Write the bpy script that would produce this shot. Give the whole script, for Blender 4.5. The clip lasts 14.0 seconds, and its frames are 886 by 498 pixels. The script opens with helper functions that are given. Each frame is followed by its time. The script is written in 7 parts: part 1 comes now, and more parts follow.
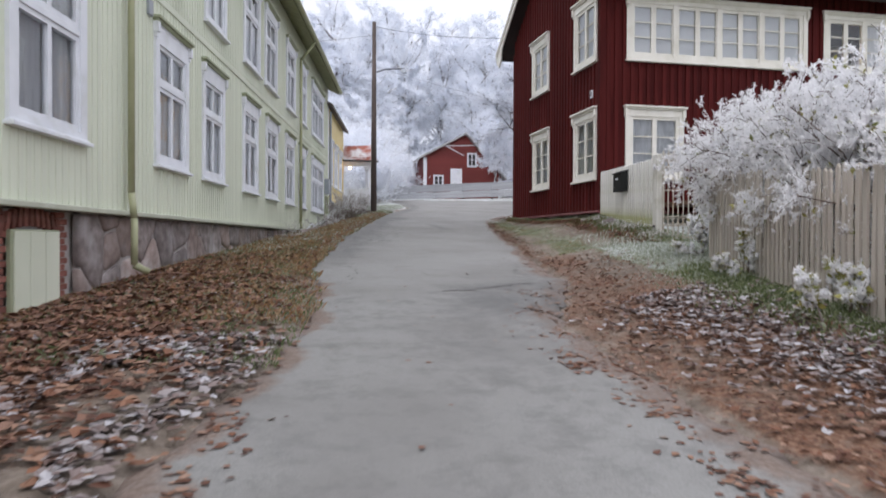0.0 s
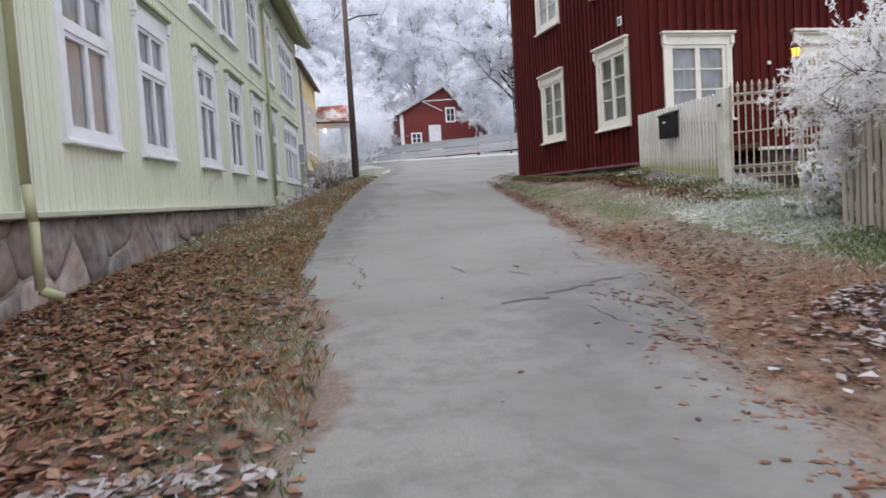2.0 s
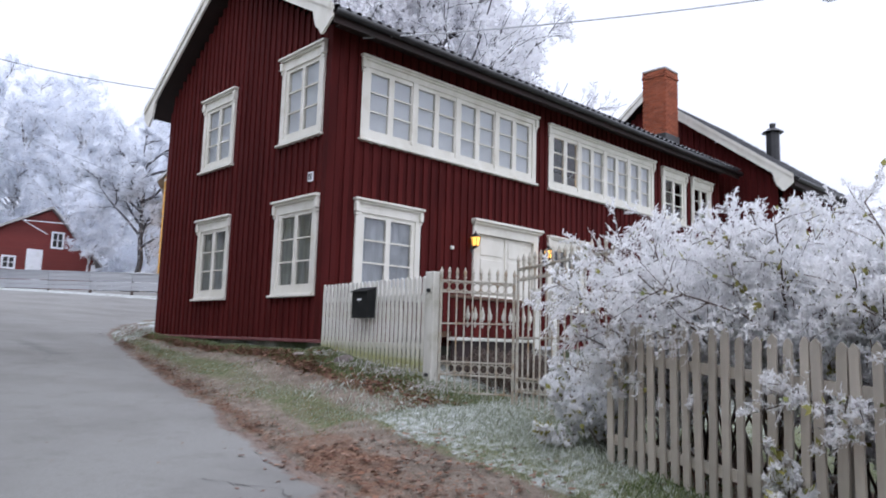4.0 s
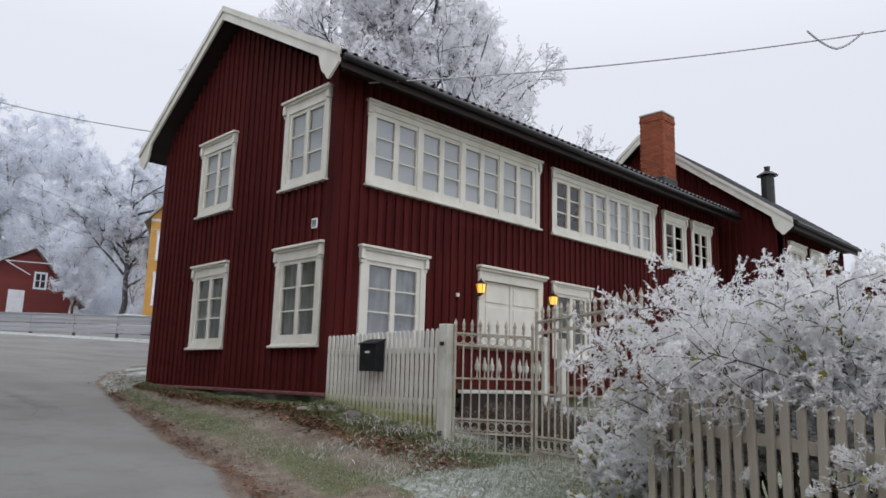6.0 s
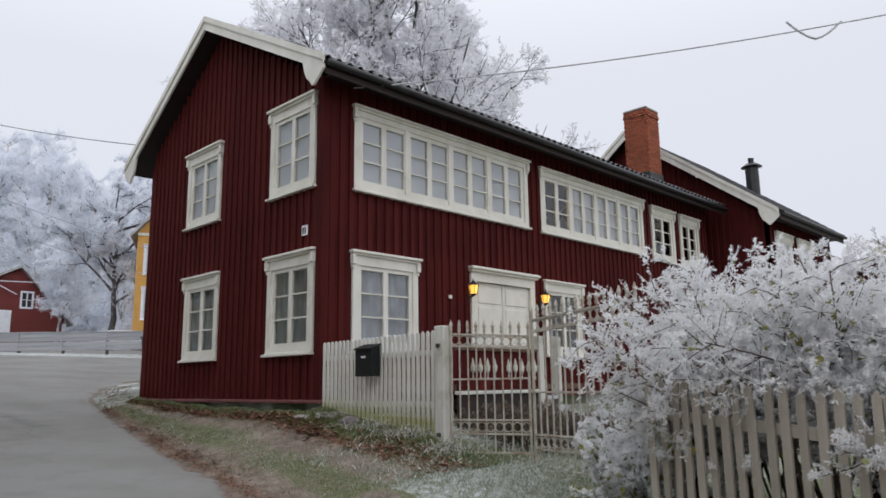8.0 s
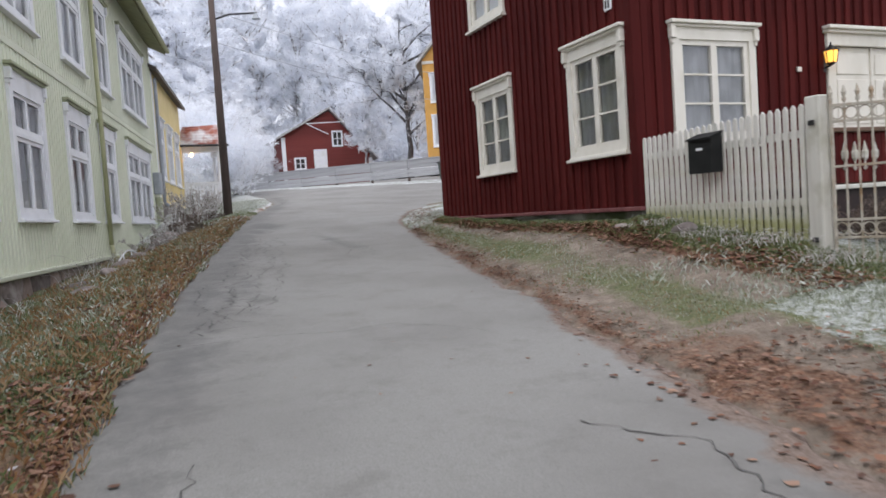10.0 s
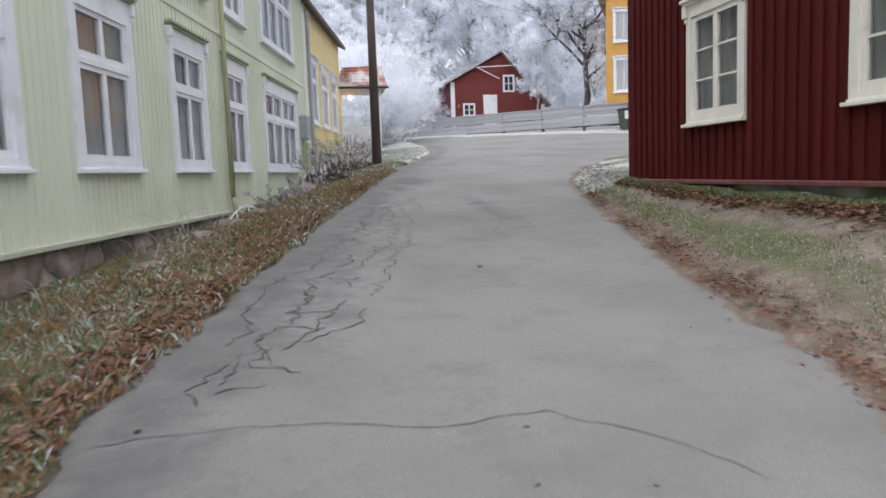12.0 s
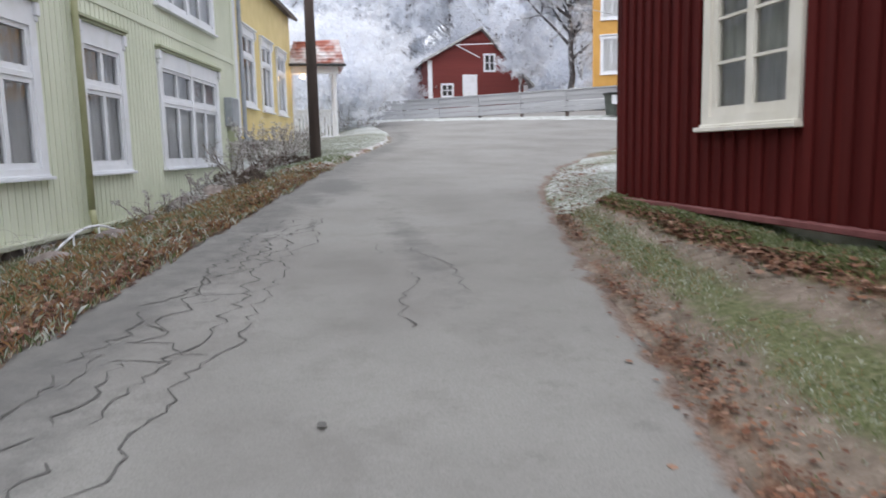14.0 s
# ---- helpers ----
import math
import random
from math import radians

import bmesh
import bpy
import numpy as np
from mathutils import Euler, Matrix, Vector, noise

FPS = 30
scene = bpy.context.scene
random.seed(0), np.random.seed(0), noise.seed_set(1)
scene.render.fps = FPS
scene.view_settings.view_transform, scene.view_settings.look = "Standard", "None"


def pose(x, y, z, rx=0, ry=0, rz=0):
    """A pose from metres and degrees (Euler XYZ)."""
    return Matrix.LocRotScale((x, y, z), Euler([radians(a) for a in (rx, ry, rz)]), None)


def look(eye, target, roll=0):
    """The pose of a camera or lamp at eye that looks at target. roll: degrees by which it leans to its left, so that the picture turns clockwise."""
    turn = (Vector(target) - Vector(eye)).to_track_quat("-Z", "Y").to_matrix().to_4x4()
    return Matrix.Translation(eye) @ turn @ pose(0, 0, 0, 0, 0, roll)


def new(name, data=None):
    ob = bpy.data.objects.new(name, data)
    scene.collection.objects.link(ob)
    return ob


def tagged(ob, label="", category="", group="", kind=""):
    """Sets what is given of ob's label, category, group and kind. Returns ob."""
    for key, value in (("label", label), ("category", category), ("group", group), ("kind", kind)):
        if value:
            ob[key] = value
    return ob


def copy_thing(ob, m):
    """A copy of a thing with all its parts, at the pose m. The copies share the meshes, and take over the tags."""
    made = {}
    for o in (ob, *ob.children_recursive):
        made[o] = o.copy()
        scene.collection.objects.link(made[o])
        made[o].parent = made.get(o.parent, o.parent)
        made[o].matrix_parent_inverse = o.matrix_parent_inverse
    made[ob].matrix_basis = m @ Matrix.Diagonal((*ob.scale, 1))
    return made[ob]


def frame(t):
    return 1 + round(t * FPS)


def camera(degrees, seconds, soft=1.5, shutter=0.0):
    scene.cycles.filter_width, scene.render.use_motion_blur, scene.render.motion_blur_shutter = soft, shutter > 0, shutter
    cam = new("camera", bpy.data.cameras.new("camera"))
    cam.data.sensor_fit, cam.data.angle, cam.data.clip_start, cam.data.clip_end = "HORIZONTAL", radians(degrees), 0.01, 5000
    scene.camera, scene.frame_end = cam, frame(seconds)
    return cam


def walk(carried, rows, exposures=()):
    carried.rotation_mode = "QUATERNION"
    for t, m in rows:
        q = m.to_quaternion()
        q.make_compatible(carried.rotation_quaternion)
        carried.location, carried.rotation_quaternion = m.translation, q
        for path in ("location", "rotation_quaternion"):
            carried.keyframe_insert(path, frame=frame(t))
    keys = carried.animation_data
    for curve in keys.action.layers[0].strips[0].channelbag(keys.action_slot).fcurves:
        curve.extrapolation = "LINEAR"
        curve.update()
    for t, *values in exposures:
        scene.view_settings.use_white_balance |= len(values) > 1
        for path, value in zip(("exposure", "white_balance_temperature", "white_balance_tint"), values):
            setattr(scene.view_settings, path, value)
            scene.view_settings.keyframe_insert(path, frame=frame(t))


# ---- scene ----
cam = camera(62.8, 14.0, 1.6, 0.35)
# seconds, x, y, z, yaw, pitch, roll
ROWS = [
    (0.0, 2.219, 3.148, 1.346, -11.97, -0.70, -0.25),
    (0.5, 2.254, 3.947, 1.416, -13.66, 2.03, -1.07),
    (1.0, 2.235, 4.730, 1.482, -14.74, 0.59, 3.40),
    (1.5, 2.206, 5.487, 1.574, -15.79, -1.92, 0.96),
    (2.0, 2.233, 6.320, 1.629, -13.85, -4.10, 3.48),
    (2.5, 2.253, 7.150, 1.656, -21.91, 1.63, -0.76),
    (3.0, 2.330, 7.842, 1.737, -26.69, 2.50, -1.78),
    (3.5, 2.391, 8.549, 1.903, -35.83, 4.71, 0.75),
    (4.0, 2.533, 9.127, 2.122, -43.52, 7.25, -1.70),
    (4.2, 2.530, 9.220, 2.170, -44.30, 8.30, -1.70),
    (6.3, 2.452, 9.668, 2.340, -44.70, 10.45, -1.60),
    (6.5, 2.445, 9.669, 2.331, -44.71, 10.59, -1.62),
    (7.0, 2.463, 9.664, 2.341, -44.67, 10.61, -0.51),
    (7.5, 2.431, 9.661, 2.313, -44.90, 10.90, -0.50),
    (8.0, 2.424, 9.688, 2.315, -45.22, 10.57, 0.79),
    (8.5, 2.400, 9.882, 2.166, -40.28, 4.02, 0.72),
    (9.0, 2.525, 10.253, 2.121, -29.71, 1.47, 0.67),
    (9.2, 2.639, 10.438, 2.089, -27.01, -0.60, 2.30),
    (11.5, 3.992, 13.937, 2.387, -14.28, -3.87, 1.05),
    (12.0, 4.284, 14.695, 2.334, -9.64, -6.09, 2.06),
    (12.5, 4.665, 15.547, 2.477, -12.16, -4.86, 1.49),
    (13.0, 5.034, 16.374, 2.596, -12.06, -5.39, 1.51),
    (13.5, 5.382, 17.192, 2.648, -14.45, -8.79, 1.42),
    (14.0, 5.700, 17.945, 2.719, -10.73, -7.73, 1.33),
]
walk(cam, [(t, pose(x, y, z, 90 + pitch, roll, yaw)) for t, x, y, z, yaw, pitch, roll in ROWS],
     exposures=[(0.0, 0.32, 6350, 14), (1.0, 0.38, 6350, 14), (2.0, 0.42, 6450, 13), (3.0, 0.39, 6150, 13), (4.1, 0.37, 5950, 15), (6.3, -0.1, 6400, 11), (8.0, -0.1, 6400, 11), (9.0, 0.34, 6450, 14), (11.5, 0.36, 6450, 12), (12.5, 0.52, 6450, 12), (14.0, 0.55, 6450, 12)])

# ---- light: overcast winter sky ----
world = bpy.data.worlds.new("overcast_sky")
scene.world = world
world.use_nodes = True
wn, wl = world.node_tree.nodes, world.node_tree.links
wn.clear()
w_out, w_bg = wn.new("ShaderNodeOutputWorld"), wn.new("ShaderNodeBackground")
w_sky, w_hsv, w_mix = wn.new("ShaderNodeTexSky"), wn.new("ShaderNodeHueSaturation"), wn.new("ShaderNodeMix")
w_sky.sky_type, w_sky.sun_disc, w_sky.sun_elevation, w_sky.sun_rotation = "NISHITA", False, radians(35), radians(200)
w_sky.dust_density = 4.0
w_hsv.inputs["Saturation"].default_value = 0.25
w_hsv.inputs["Value"].default_value = 0.10
w_co, w_sep, w_ramp = wn.new("ShaderNodeTexCoord"), wn.new("ShaderNodeSeparateXYZ"), wn.new("ShaderNodeValToRGB")
w_ramp.color_ramp.elements[0].position, w_ramp.color_ramp.elements[0].color = 0.0, (0.84, 0.87, 0.95, 1)
w_ramp.color_ramp.elements[1].position, w_ramp.color_ramp.elements[1].color = 0.85, (1.52, 1.57, 1.67, 1)
mid_stop = w_ramp.color_ramp.elements.new(0.40)
mid_stop.color = (0.92, 0.95, 1.03, 1)
w_mix.data_type = "RGBA"
w_mix.inputs["Factor"].default_value = 0.85
wl.new(w_co.outputs["Generated"], w_sep.inputs[0])
wl.new(w_sep.outputs["Z"], w_ramp.inputs[0])
wl.new(w_sky.outputs[0], w_hsv.inputs["Color"])
wl.new(w_hsv.outputs[0], w_mix.inputs[6])
wl.new(w_ramp.outputs[0], w_mix.inputs[7])
wl.new(w_mix.outputs[2], w_bg.inputs["Color"])
wl.new(w_bg.outputs[0], w_out.inputs[0])
w_bg.inputs["Strength"].default_value = 1.0
sun = new("sun", bpy.data.lights.new("sun", "SUN"))
sun.data.energy, sun.data.angle, sun.data.color = 0.6, radians(60), (1.0, 0.97, 0.94)
sun.matrix_world = look((0, 0, 40), (12, 22, 0))


# ---- materials ----
def material(name, stops, scale=4.0, rough=0.7, bump=0.0, bump_scale=40.0, metal=0.0, stretch=(1, 1, 1), stain=None, stain_scale=0.8, stain_at=(0.5, 0.65), per_object=0.0, coat=0.0, spec=0.5):
    """A noise-varied surface: stops are base colours; stain is a second, larger pattern."""
    mat = bpy.data.materials.new(name)
    mat.use_nodes = True
    n, l = mat.node_tree.nodes, mat.node_tree.links
    b = n["Principled BSDF"]
    co, mp = n.new("ShaderNodeTexCoord"), n.new("ShaderNodeMapping")
    mp.inputs["Scale"].default_value = stretch
    l.new(co.outputs["Object"], mp.inputs[0])
    tex = n.new("ShaderNodeTexNoise")
    tex.inputs["Scale"].default_value, tex.inputs["Detail"].default_value = scale, 6
    l.new(mp.outputs[0], tex.inputs["Vector"])
    ramp = n.new("ShaderNodeValToRGB")
    els = ramp.color_ramp.elements
    k = len(stops)
    els[0].position, els[0].color = 0.32, (*stops[0], 1)
    els[1].position, els[1].color = 0.68, (*stops[-1], 1)
    for i in range(1, k - 1):
        els.new(0.32 + 0.36 * i / (k - 1)).color = (*stops[i], 1)
    l.new(tex.outputs[0], ramp.inputs[0])
    colour = ramp.outputs[0]
    if stain:
        t2, r2, mx = n.new("ShaderNodeTexNoise"), n.new("ShaderNodeValToRGB"), n.new("ShaderNodeMix")
        t2.inputs["Scale"].default_value, t2.inputs["Detail"].default_value = stain_scale, 5
        l.new(co.outputs["Object"], t2.inputs["Vector"])
        r2.color_ramp.elements[0].position, r2.color_ramp.elements[1].position = stain_at
        l.new(t2.outputs[0], r2.inputs[0])
        mx.data_type = "RGBA"
        l.new(r2.outputs[0], mx.inputs[0])
        l.new(colour, mx.inputs[6])
        mx.inputs[7].default_value = (*stain, 1)
        colour = mx.outputs[2]
    if per_object:
        info, hsv, mr = n.new("ShaderNodeObjectInfo"), n.new("ShaderNodeHueSaturation"), n.new("ShaderNodeMapRange")
        mr.inputs[3].default_value, mr.inputs[4].default_value = 1 - per_object, 1 + per_object
        l.new(info.outputs["Random"], mr.inputs[0])
        l.new(mr.outputs[0], hsv.inputs["Value"])
        l.new(colour, hsv.inputs["Color"])
        colour = hsv.outputs[0]
    l.new(colour, b.inputs["Base Color"])
    b.inputs["Roughness"].default_value, b.inputs["Metallic"].default_value = rough, metal
    b.inputs["Coat Weight"].default_value = coat
    b.inputs["Specular IOR Level"].default_value = spec
    if bump:
        t3, bp = n.new("ShaderNodeTexNoise"), n.new("ShaderNodeBump")
        t3.inputs["Scale"].default_value, t3.inputs["Detail"].default_value = bump_scale, 5
        l.new(mp.outputs[0], t3.inputs["Vector"])
        l.new(t3.outputs[0], bp.inputs["Height"])
        bp.inputs["Strength"].default_value, bp.inputs["Distance"].default_value = bump, 0.02
        l.new(bp.outputs[0], b.inputs["Normal"])
    return mat


def island_material(name, stops, rough=0.8, back=0.0):
    """Small pieces, each island of the mesh with its own colour."""
    mat = bpy.data.materials.new(name)
    mat.use_nodes = True
    n, l = mat.node_tree.nodes, mat.node_tree.links
    b = n["Principled BSDF"]
    geo, ramp = n.new("ShaderNodeNewGeometry"), n.new("ShaderNodeValToRGB")
    els = ramp.color_ramp.elements
    els[0].position, els[0].color, els[1].position, els[1].color = 0.0, (*stops[0], 1), 1.0, (*stops[-1], 1)
    for i in range(1, len(stops) - 1):
        els.new(i / (len(stops) - 1)).color = (*stops[i], 1)
    l.new(geo.outputs["Random Per Island"], ramp.inputs[0])
    l.new(ramp.outputs[0], b.inputs["Base Color"])
    b.inputs["Roughness"].default_value = rough
    if back:
        # thin crystals let part of the light through
        tr, mx = n.new("ShaderNodeBsdfTranslucent"), n.new("ShaderNodeMixShader")
        l.new(ramp.outputs[0], tr.inputs["Color"])
        mx.inputs[0].default_value = back
        l.new(b.outputs[0], mx.inputs[1])
        l.new(tr.outputs[0], mx.inputs[2])
        l.new(mx.outputs[0], n["Material Output"].inputs[0])
    return mat


def glow(name, colour, strength):
    mat = bpy.data.materials.new(name)
    mat.use_nodes = True
    b = mat.node_tree.nodes["Principled BSDF"]
    b.inputs["Base Color"].default_value = (*colour, 1)
    b.inputs["Emission Color"].default_value, b.inputs["Emission Strength"].default_value = (*colour, 1), strength
    return mat


def glass_material(name, tint, gloss=1.9):
    mat = bpy.data.materials.new(name)
    mat.use_nodes = True
    n, l = mat.node_tree.nodes, mat.node_tree.links
    n.remove(n["Principled BSDF"])
    tr, gl, mx, fr, tn, bp = (n.new("ShaderNode" + k) for k in ("BsdfTransparent", "BsdfGlossy", "MixShader", "Fresnel", "TexNoise", "Bump"))
    tr.inputs[0].default_value = (*tint, 1)
    gl.inputs["Roughness"].default_value = 0.03
    fr.inputs[0].default_value = gloss
    tn.inputs["Scale"].default_value = 2.5
    bp.inputs["Strength"].default_value, bp.inputs["Distance"].default_value = 0.15, 0.02
    l.new(tn.outputs[0], bp.inputs["Height"])
    l.new(bp.outputs[0], gl.inputs["Normal"])
    l.new(fr.outputs[0], mx.inputs[0])
    l.new(tr.outputs[0], mx.inputs[1])
    l.new(gl.outputs[0], mx.inputs[2])
    l.new(mx.outputs[0], n["Material Output"].inputs[0])
    return mat


RED = material("red_board_paint", [(0.050, 0.0078, 0.0076), (0.072, 0.0108, 0.0102), (0.092, 0.0150, 0.0132)], 3, 0.78, 0.25, 30, stretch=(1, 1, 0.12), stain=(0.044, 0.0070, 0.007), stain_scale=0.5, per_object=0.16, spec=0.10)
BARN_RED = material("barn_red_paint", [(0.15, 0.026, 0.022), (0.21, 0.04, 0.034)], 2, 0.75, 0.2, 20, stretch=(0.2, 0.2, 2), per_object=0.1)
SILL_RED = material("weathered_red_flashing", [(0.13, 0.035, 0.036), (0.20, 0.07, 0.07)], 6, 0.6, 0.1)
TRIM = material("cream_white_trim", [(0.66, 0.64, 0.57), (0.76, 0.74, 0.68)], 3, 0.5, 0.08, 40, stretch=(1, 1, 0.4), stain=(0.58, 0.55, 0.47), stain_scale=2.2, stain_at=(0.55, 0.75))
WHITE = material("white_window_paint", [(0.74, 0.76, 0.80), (0.82, 0.84, 0.88)], 3, 0.45, 0.06, 40, stain=(0.62, 0.64, 0.62), stain_scale=2, stain_at=(0.55, 0.78))
GREEN = material("pale_green_paint", [(0.65, 0.68, 0.55), (0.72, 0.75, 0.62)], 2.0, 0.6, 0.12, 30, stretch=(1, 1, 0.15), stain=(0.58, 0.62, 0.48), stain_scale=0.45, stain_at=(0.45, 0.8), per_object=0.05)
GREEN_TRIM = material("green_grey_trim", [(0.34, 0.37, 0.24), (0.41, 0.44, 0.30)], 3, 0.6, 0.1)
PIPE_GREEN = material("green_zinc_pipe", [(0.37, 0.38, 0.22), (0.43, 0.44, 0.27)], 4, 0.5)
YELLOW = material("ochre_yellow_paint", [(0.67, 0.54, 0.23), (0.75, 0.61, 0.29)], 2, 0.6, 0.1, 30, stain=(0.62, 0.49, 0.20), stain_scale=0.6)
ORANGE = material("orange_ochre_paint", [(0.55, 0.29, 0.06), (0.62, 0.34, 0.08)], 2, 0.6, 0.1)
ROOF = material("black_glazed_pantile", [(0.012, 0.012, 0.014), (0.03, 0.03, 0.034)], 3, 0.4, 0.1, stain=(0.16, 0.16, 0.17), stain_scale=1.4, stain_at=(0.6, 0.85))
ROOF_RED = material("frosted_red_pantile", [(0.30, 0.09, 0.06), (0.40, 0.14, 0.10)], 4, 0.6, 0.2, stain=(0.68, 0.66, 0.68), stain_scale=1.6, stain_at=(0.42, 0.6))
ROOF_FROST = material("frosted_grey_roof", [(0.30, 0.29, 0.28), (0.55, 0.55, 0.56)], 2, 0.8, 0.2)
# red-brown board, darkened in its colour for the shade under the eaves
SOFFIT = material("shade_dark_board", [(0.014, 0.007, 0.006), (0.024, 0.009, 0.008)], 3, 0.7, 0.1)
BLACK = material("black_metal", [(0.012, 0.012, 0.013), (0.022, 0.022, 0.024)], 5, 0.4)
ZINC = material("grey_zinc", [(0.30, 0.33, 0.36), (0.38, 0.41, 0.45)], 4, 0.45, metal=0.3)
BRICK = material("orange_red_brick", [(0.25, 0.065, 0.03), (0.38, 0.11, 0.05)], 7, 0.85, 0.4, 60, per_object=0.25)
MORTAR = material("grey_mortar", [(0.30, 0.28, 0.26), (0.40, 0.38, 0.36)], 9, 0.9, 0.3)
STONE = material("granite_foundation_stone", [(0.15, 0.125, 0.118), (0.23, 0.195, 0.185), (0.32, 0.28, 0.27)], 6, 0.88, 0.6, 18, stain=(0.38, 0.355, 0.35), stain_scale=1.6, stain_at=(0.54, 0.72), per_object=0.35)
PLASTER = material("mossy_whitewashed_plinth", [(0.40, 0.40, 0.37), (0.58, 0.58, 0.55)], 4, 0.9, 0.4, stain=(0.11, 0.13, 0.07), stain_scale=1.2, stain_at=(0.42, 0.6))
FENCE_WHITE = material("weathered_white_picket", [(0.52, 0.51, 0.46), (0.66, 0.65, 0.60)], 8, 0.75, 0.3, 30, stretch=(1, 1, 0.1), stain=(0.36, 0.35, 0.27), stain_scale=2.4, stain_at=(0.5, 0.72), per_object=0.1)
FENCE_GREY = material("grey_weathered_picket", [(0.38, 0.34, 0.285), (0.54, 0.49, 0.42)], 8, 0.8, 0.3, 30, stretch=(1, 1, 0.1), stain=(0.28, 0.26, 0.22), stain_scale=2.2, stain_at=(0.5, 0.75), per_object=0.14)
IRON = material("rust_stained_white_iron", [(0.36, 0.33, 0.27), (0.52, 0.49, 0.43)], 8, 0.6, 0.2, stain=(0.30, 0.20, 0.11), stain_scale=6, stain_at=(0.5, 0.75))
BOARD_GREY = material("grey_frosted_board_fence", [(0.32, 0.325, 0.34), (0.46, 0.47, 0.49)], 3, 0.9, 0.2, stretch=(0.3, 0.3, 2), per_object=0.1)
POLE = material("creosote_pole_wood", [(0.06, 0.045, 0.04), (0.11, 0.08, 0.07)], 5, 0.8, 0.4, stretch=(1, 1, 0.1))
BARK_DARK = material("dark_winter_bark", [(0.045, 0.042, 0.045), (0.10, 0.095, 0.10)], 6, 0.9, 0.5, stain=(0.60, 0.61, 0.66), stain_scale=3, stain_at=(0.56, 0.70))
BARK = material("frosted_dark_bark", [(0.11, 0.10, 0.10), (0.22, 0.21, 0.21)], 6, 0.9, 0.5, stain=(0.74, 0.74, 0.76), stain_scale=3, stain_at=(0.40, 0.55))
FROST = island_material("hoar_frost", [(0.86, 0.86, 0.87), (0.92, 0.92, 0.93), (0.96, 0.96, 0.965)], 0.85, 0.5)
# frost for far trees: distance haze mixed into the colour, paler and bluer
FROST_HAZED = island_material("haze_tinted_hoar_frost", [(0.84, 0.86, 0.90), (0.89, 0.91, 0.95), (0.93, 0.95, 0.98)], 0.85, 0.6)
FROST_TREE = island_material("bright_hoar_frost", [(0.90, 0.90, 0.93), (0.94, 0.94, 0.96), (0.97, 0.97, 0.98)], 0.85, 0.65)
FROST_TWIG = island_material("frosted_twig", [(0.26, 0.23, 0.20), (0.50, 0.48, 0.46), (0.80, 0.80, 0.81)], 0.85)
LEAF = island_material("fallen_leaf", [(0.06, 0.024, 0.014), (0.155, 0.06, 0.030), (0.21, 0.095, 0.052), (0.33, 0.21, 0.15), (0.13, 0.05, 0.028), (0.075, 0.031, 0.019), (0.25, 0.14, 0.088), (0.16, 0.065, 0.033)], 0.75)
LEAF_FROST = island_material("frosted_leaf", [(0.15, 0.095, 0.08), (0.25, 0.205, 0.195), (0.45, 0.44, 0.455), (0.12, 0.075, 0.06), (0.33, 0.30, 0.30)], 0.8)
GRASS = island_material("frosty_grass", [(0.055, 0.08, 0.025), (0.11, 0.145, 0.05), (0.18, 0.21, 0.10), (0.32, 0.35, 0.26)], 0.85)
FROST_GRASS = island_material("pale_frosted_grass", [(0.20, 0.22, 0.15), (0.38, 0.41, 0.34), (0.60, 0.63, 0.60)], 0.85)
DARK_TWIG = island_material("brown_dead_stem", [(0.06, 0.04, 0.03), (0.12, 0.085, 0.065), (0.24, 0.20, 0.18)], 0.85)
MOSS_BLADE = island_material("moss_green_blade", [(0.06, 0.080, 0.022), (0.12, 0.150, 0.045), (0.20, 0.215, 0.10)], 0.85)
STRAW = island_material("dry_straw", [(0.19, 0.09, 0.035), (0.29, 0.165, 0.075), (0.38, 0.29, 0.18)], 0.85)
ROSE_LEAF = island_material("yellow_green_leaf", [(0.20, 0.20, 0.04), (0.32, 0.29, 0.08), (0.14, 0.17, 0.05)], 0.7)
CRACK = material("crack_tar", [(0.075, 0.073, 0.070), (0.125, 0.122, 0.118)], 9, 0.9)
CURTAIN = material("white_curtain", [(0.78, 0.79, 0.82), (0.86, 0.87, 0.89)], 5, 0.9, stretch=(6, 6, 0.3))
# pale sheet behind upper panes; the sky's reflection is put into its colour
SKY_BLIND = material("sky_toned_blind", [(0.80, 0.82, 0.86), (0.84, 0.86, 0.89)], 3, 0.8)
ROOM = material("room_wallpaper", [(0.30, 0.28, 0.24), (0.40, 0.37, 0.32)], 3, 0.9)
GLASS = glass_material("window_glass", (0.94, 0.96, 0.96))
LAMP = glow("warm_lamp_glass", (0.95, 0.50, 0.09), 1.3)
# grey curtain tone, cooled and lightened to include the sky mirrored in the panes
REFLECT_NET = material("reflection_grey_net", [(0.33, 0.345, 0.345), (0.50, 0.515, 0.525)], 2.5, 0.9, stretch=(5, 5, 0.4), stain=(0.30, 0.29, 0.22), stain_scale=1.3)
# net whose blue-grey colour stands in for reflections on the front window
PALE_REFLECT_NET = material("reflection_pale_net", [(0.46, 0.48, 0.51), (0.62, 0.64, 0.68)], 2.0, 0.9, stretch=(4, 4, 0.5), stain=(0.40, 0.42, 0.45), stain_scale=1.5)
MAILBOX_BLACK = material("matt_black_sheet", [(0.010, 0.011, 0.011), (0.016, 0.017, 0.017)], 5, 0.65, spec=0.2)
BULB = glow("warm_bulb", (1.0, 0.62, 0.28), 14.0)
CAR_PAINT = material("white_car_paint", [(0.7, 0.72, 0.75), (0.78, 0.8, 0.82)], 2, 0.3, coat=0.5)
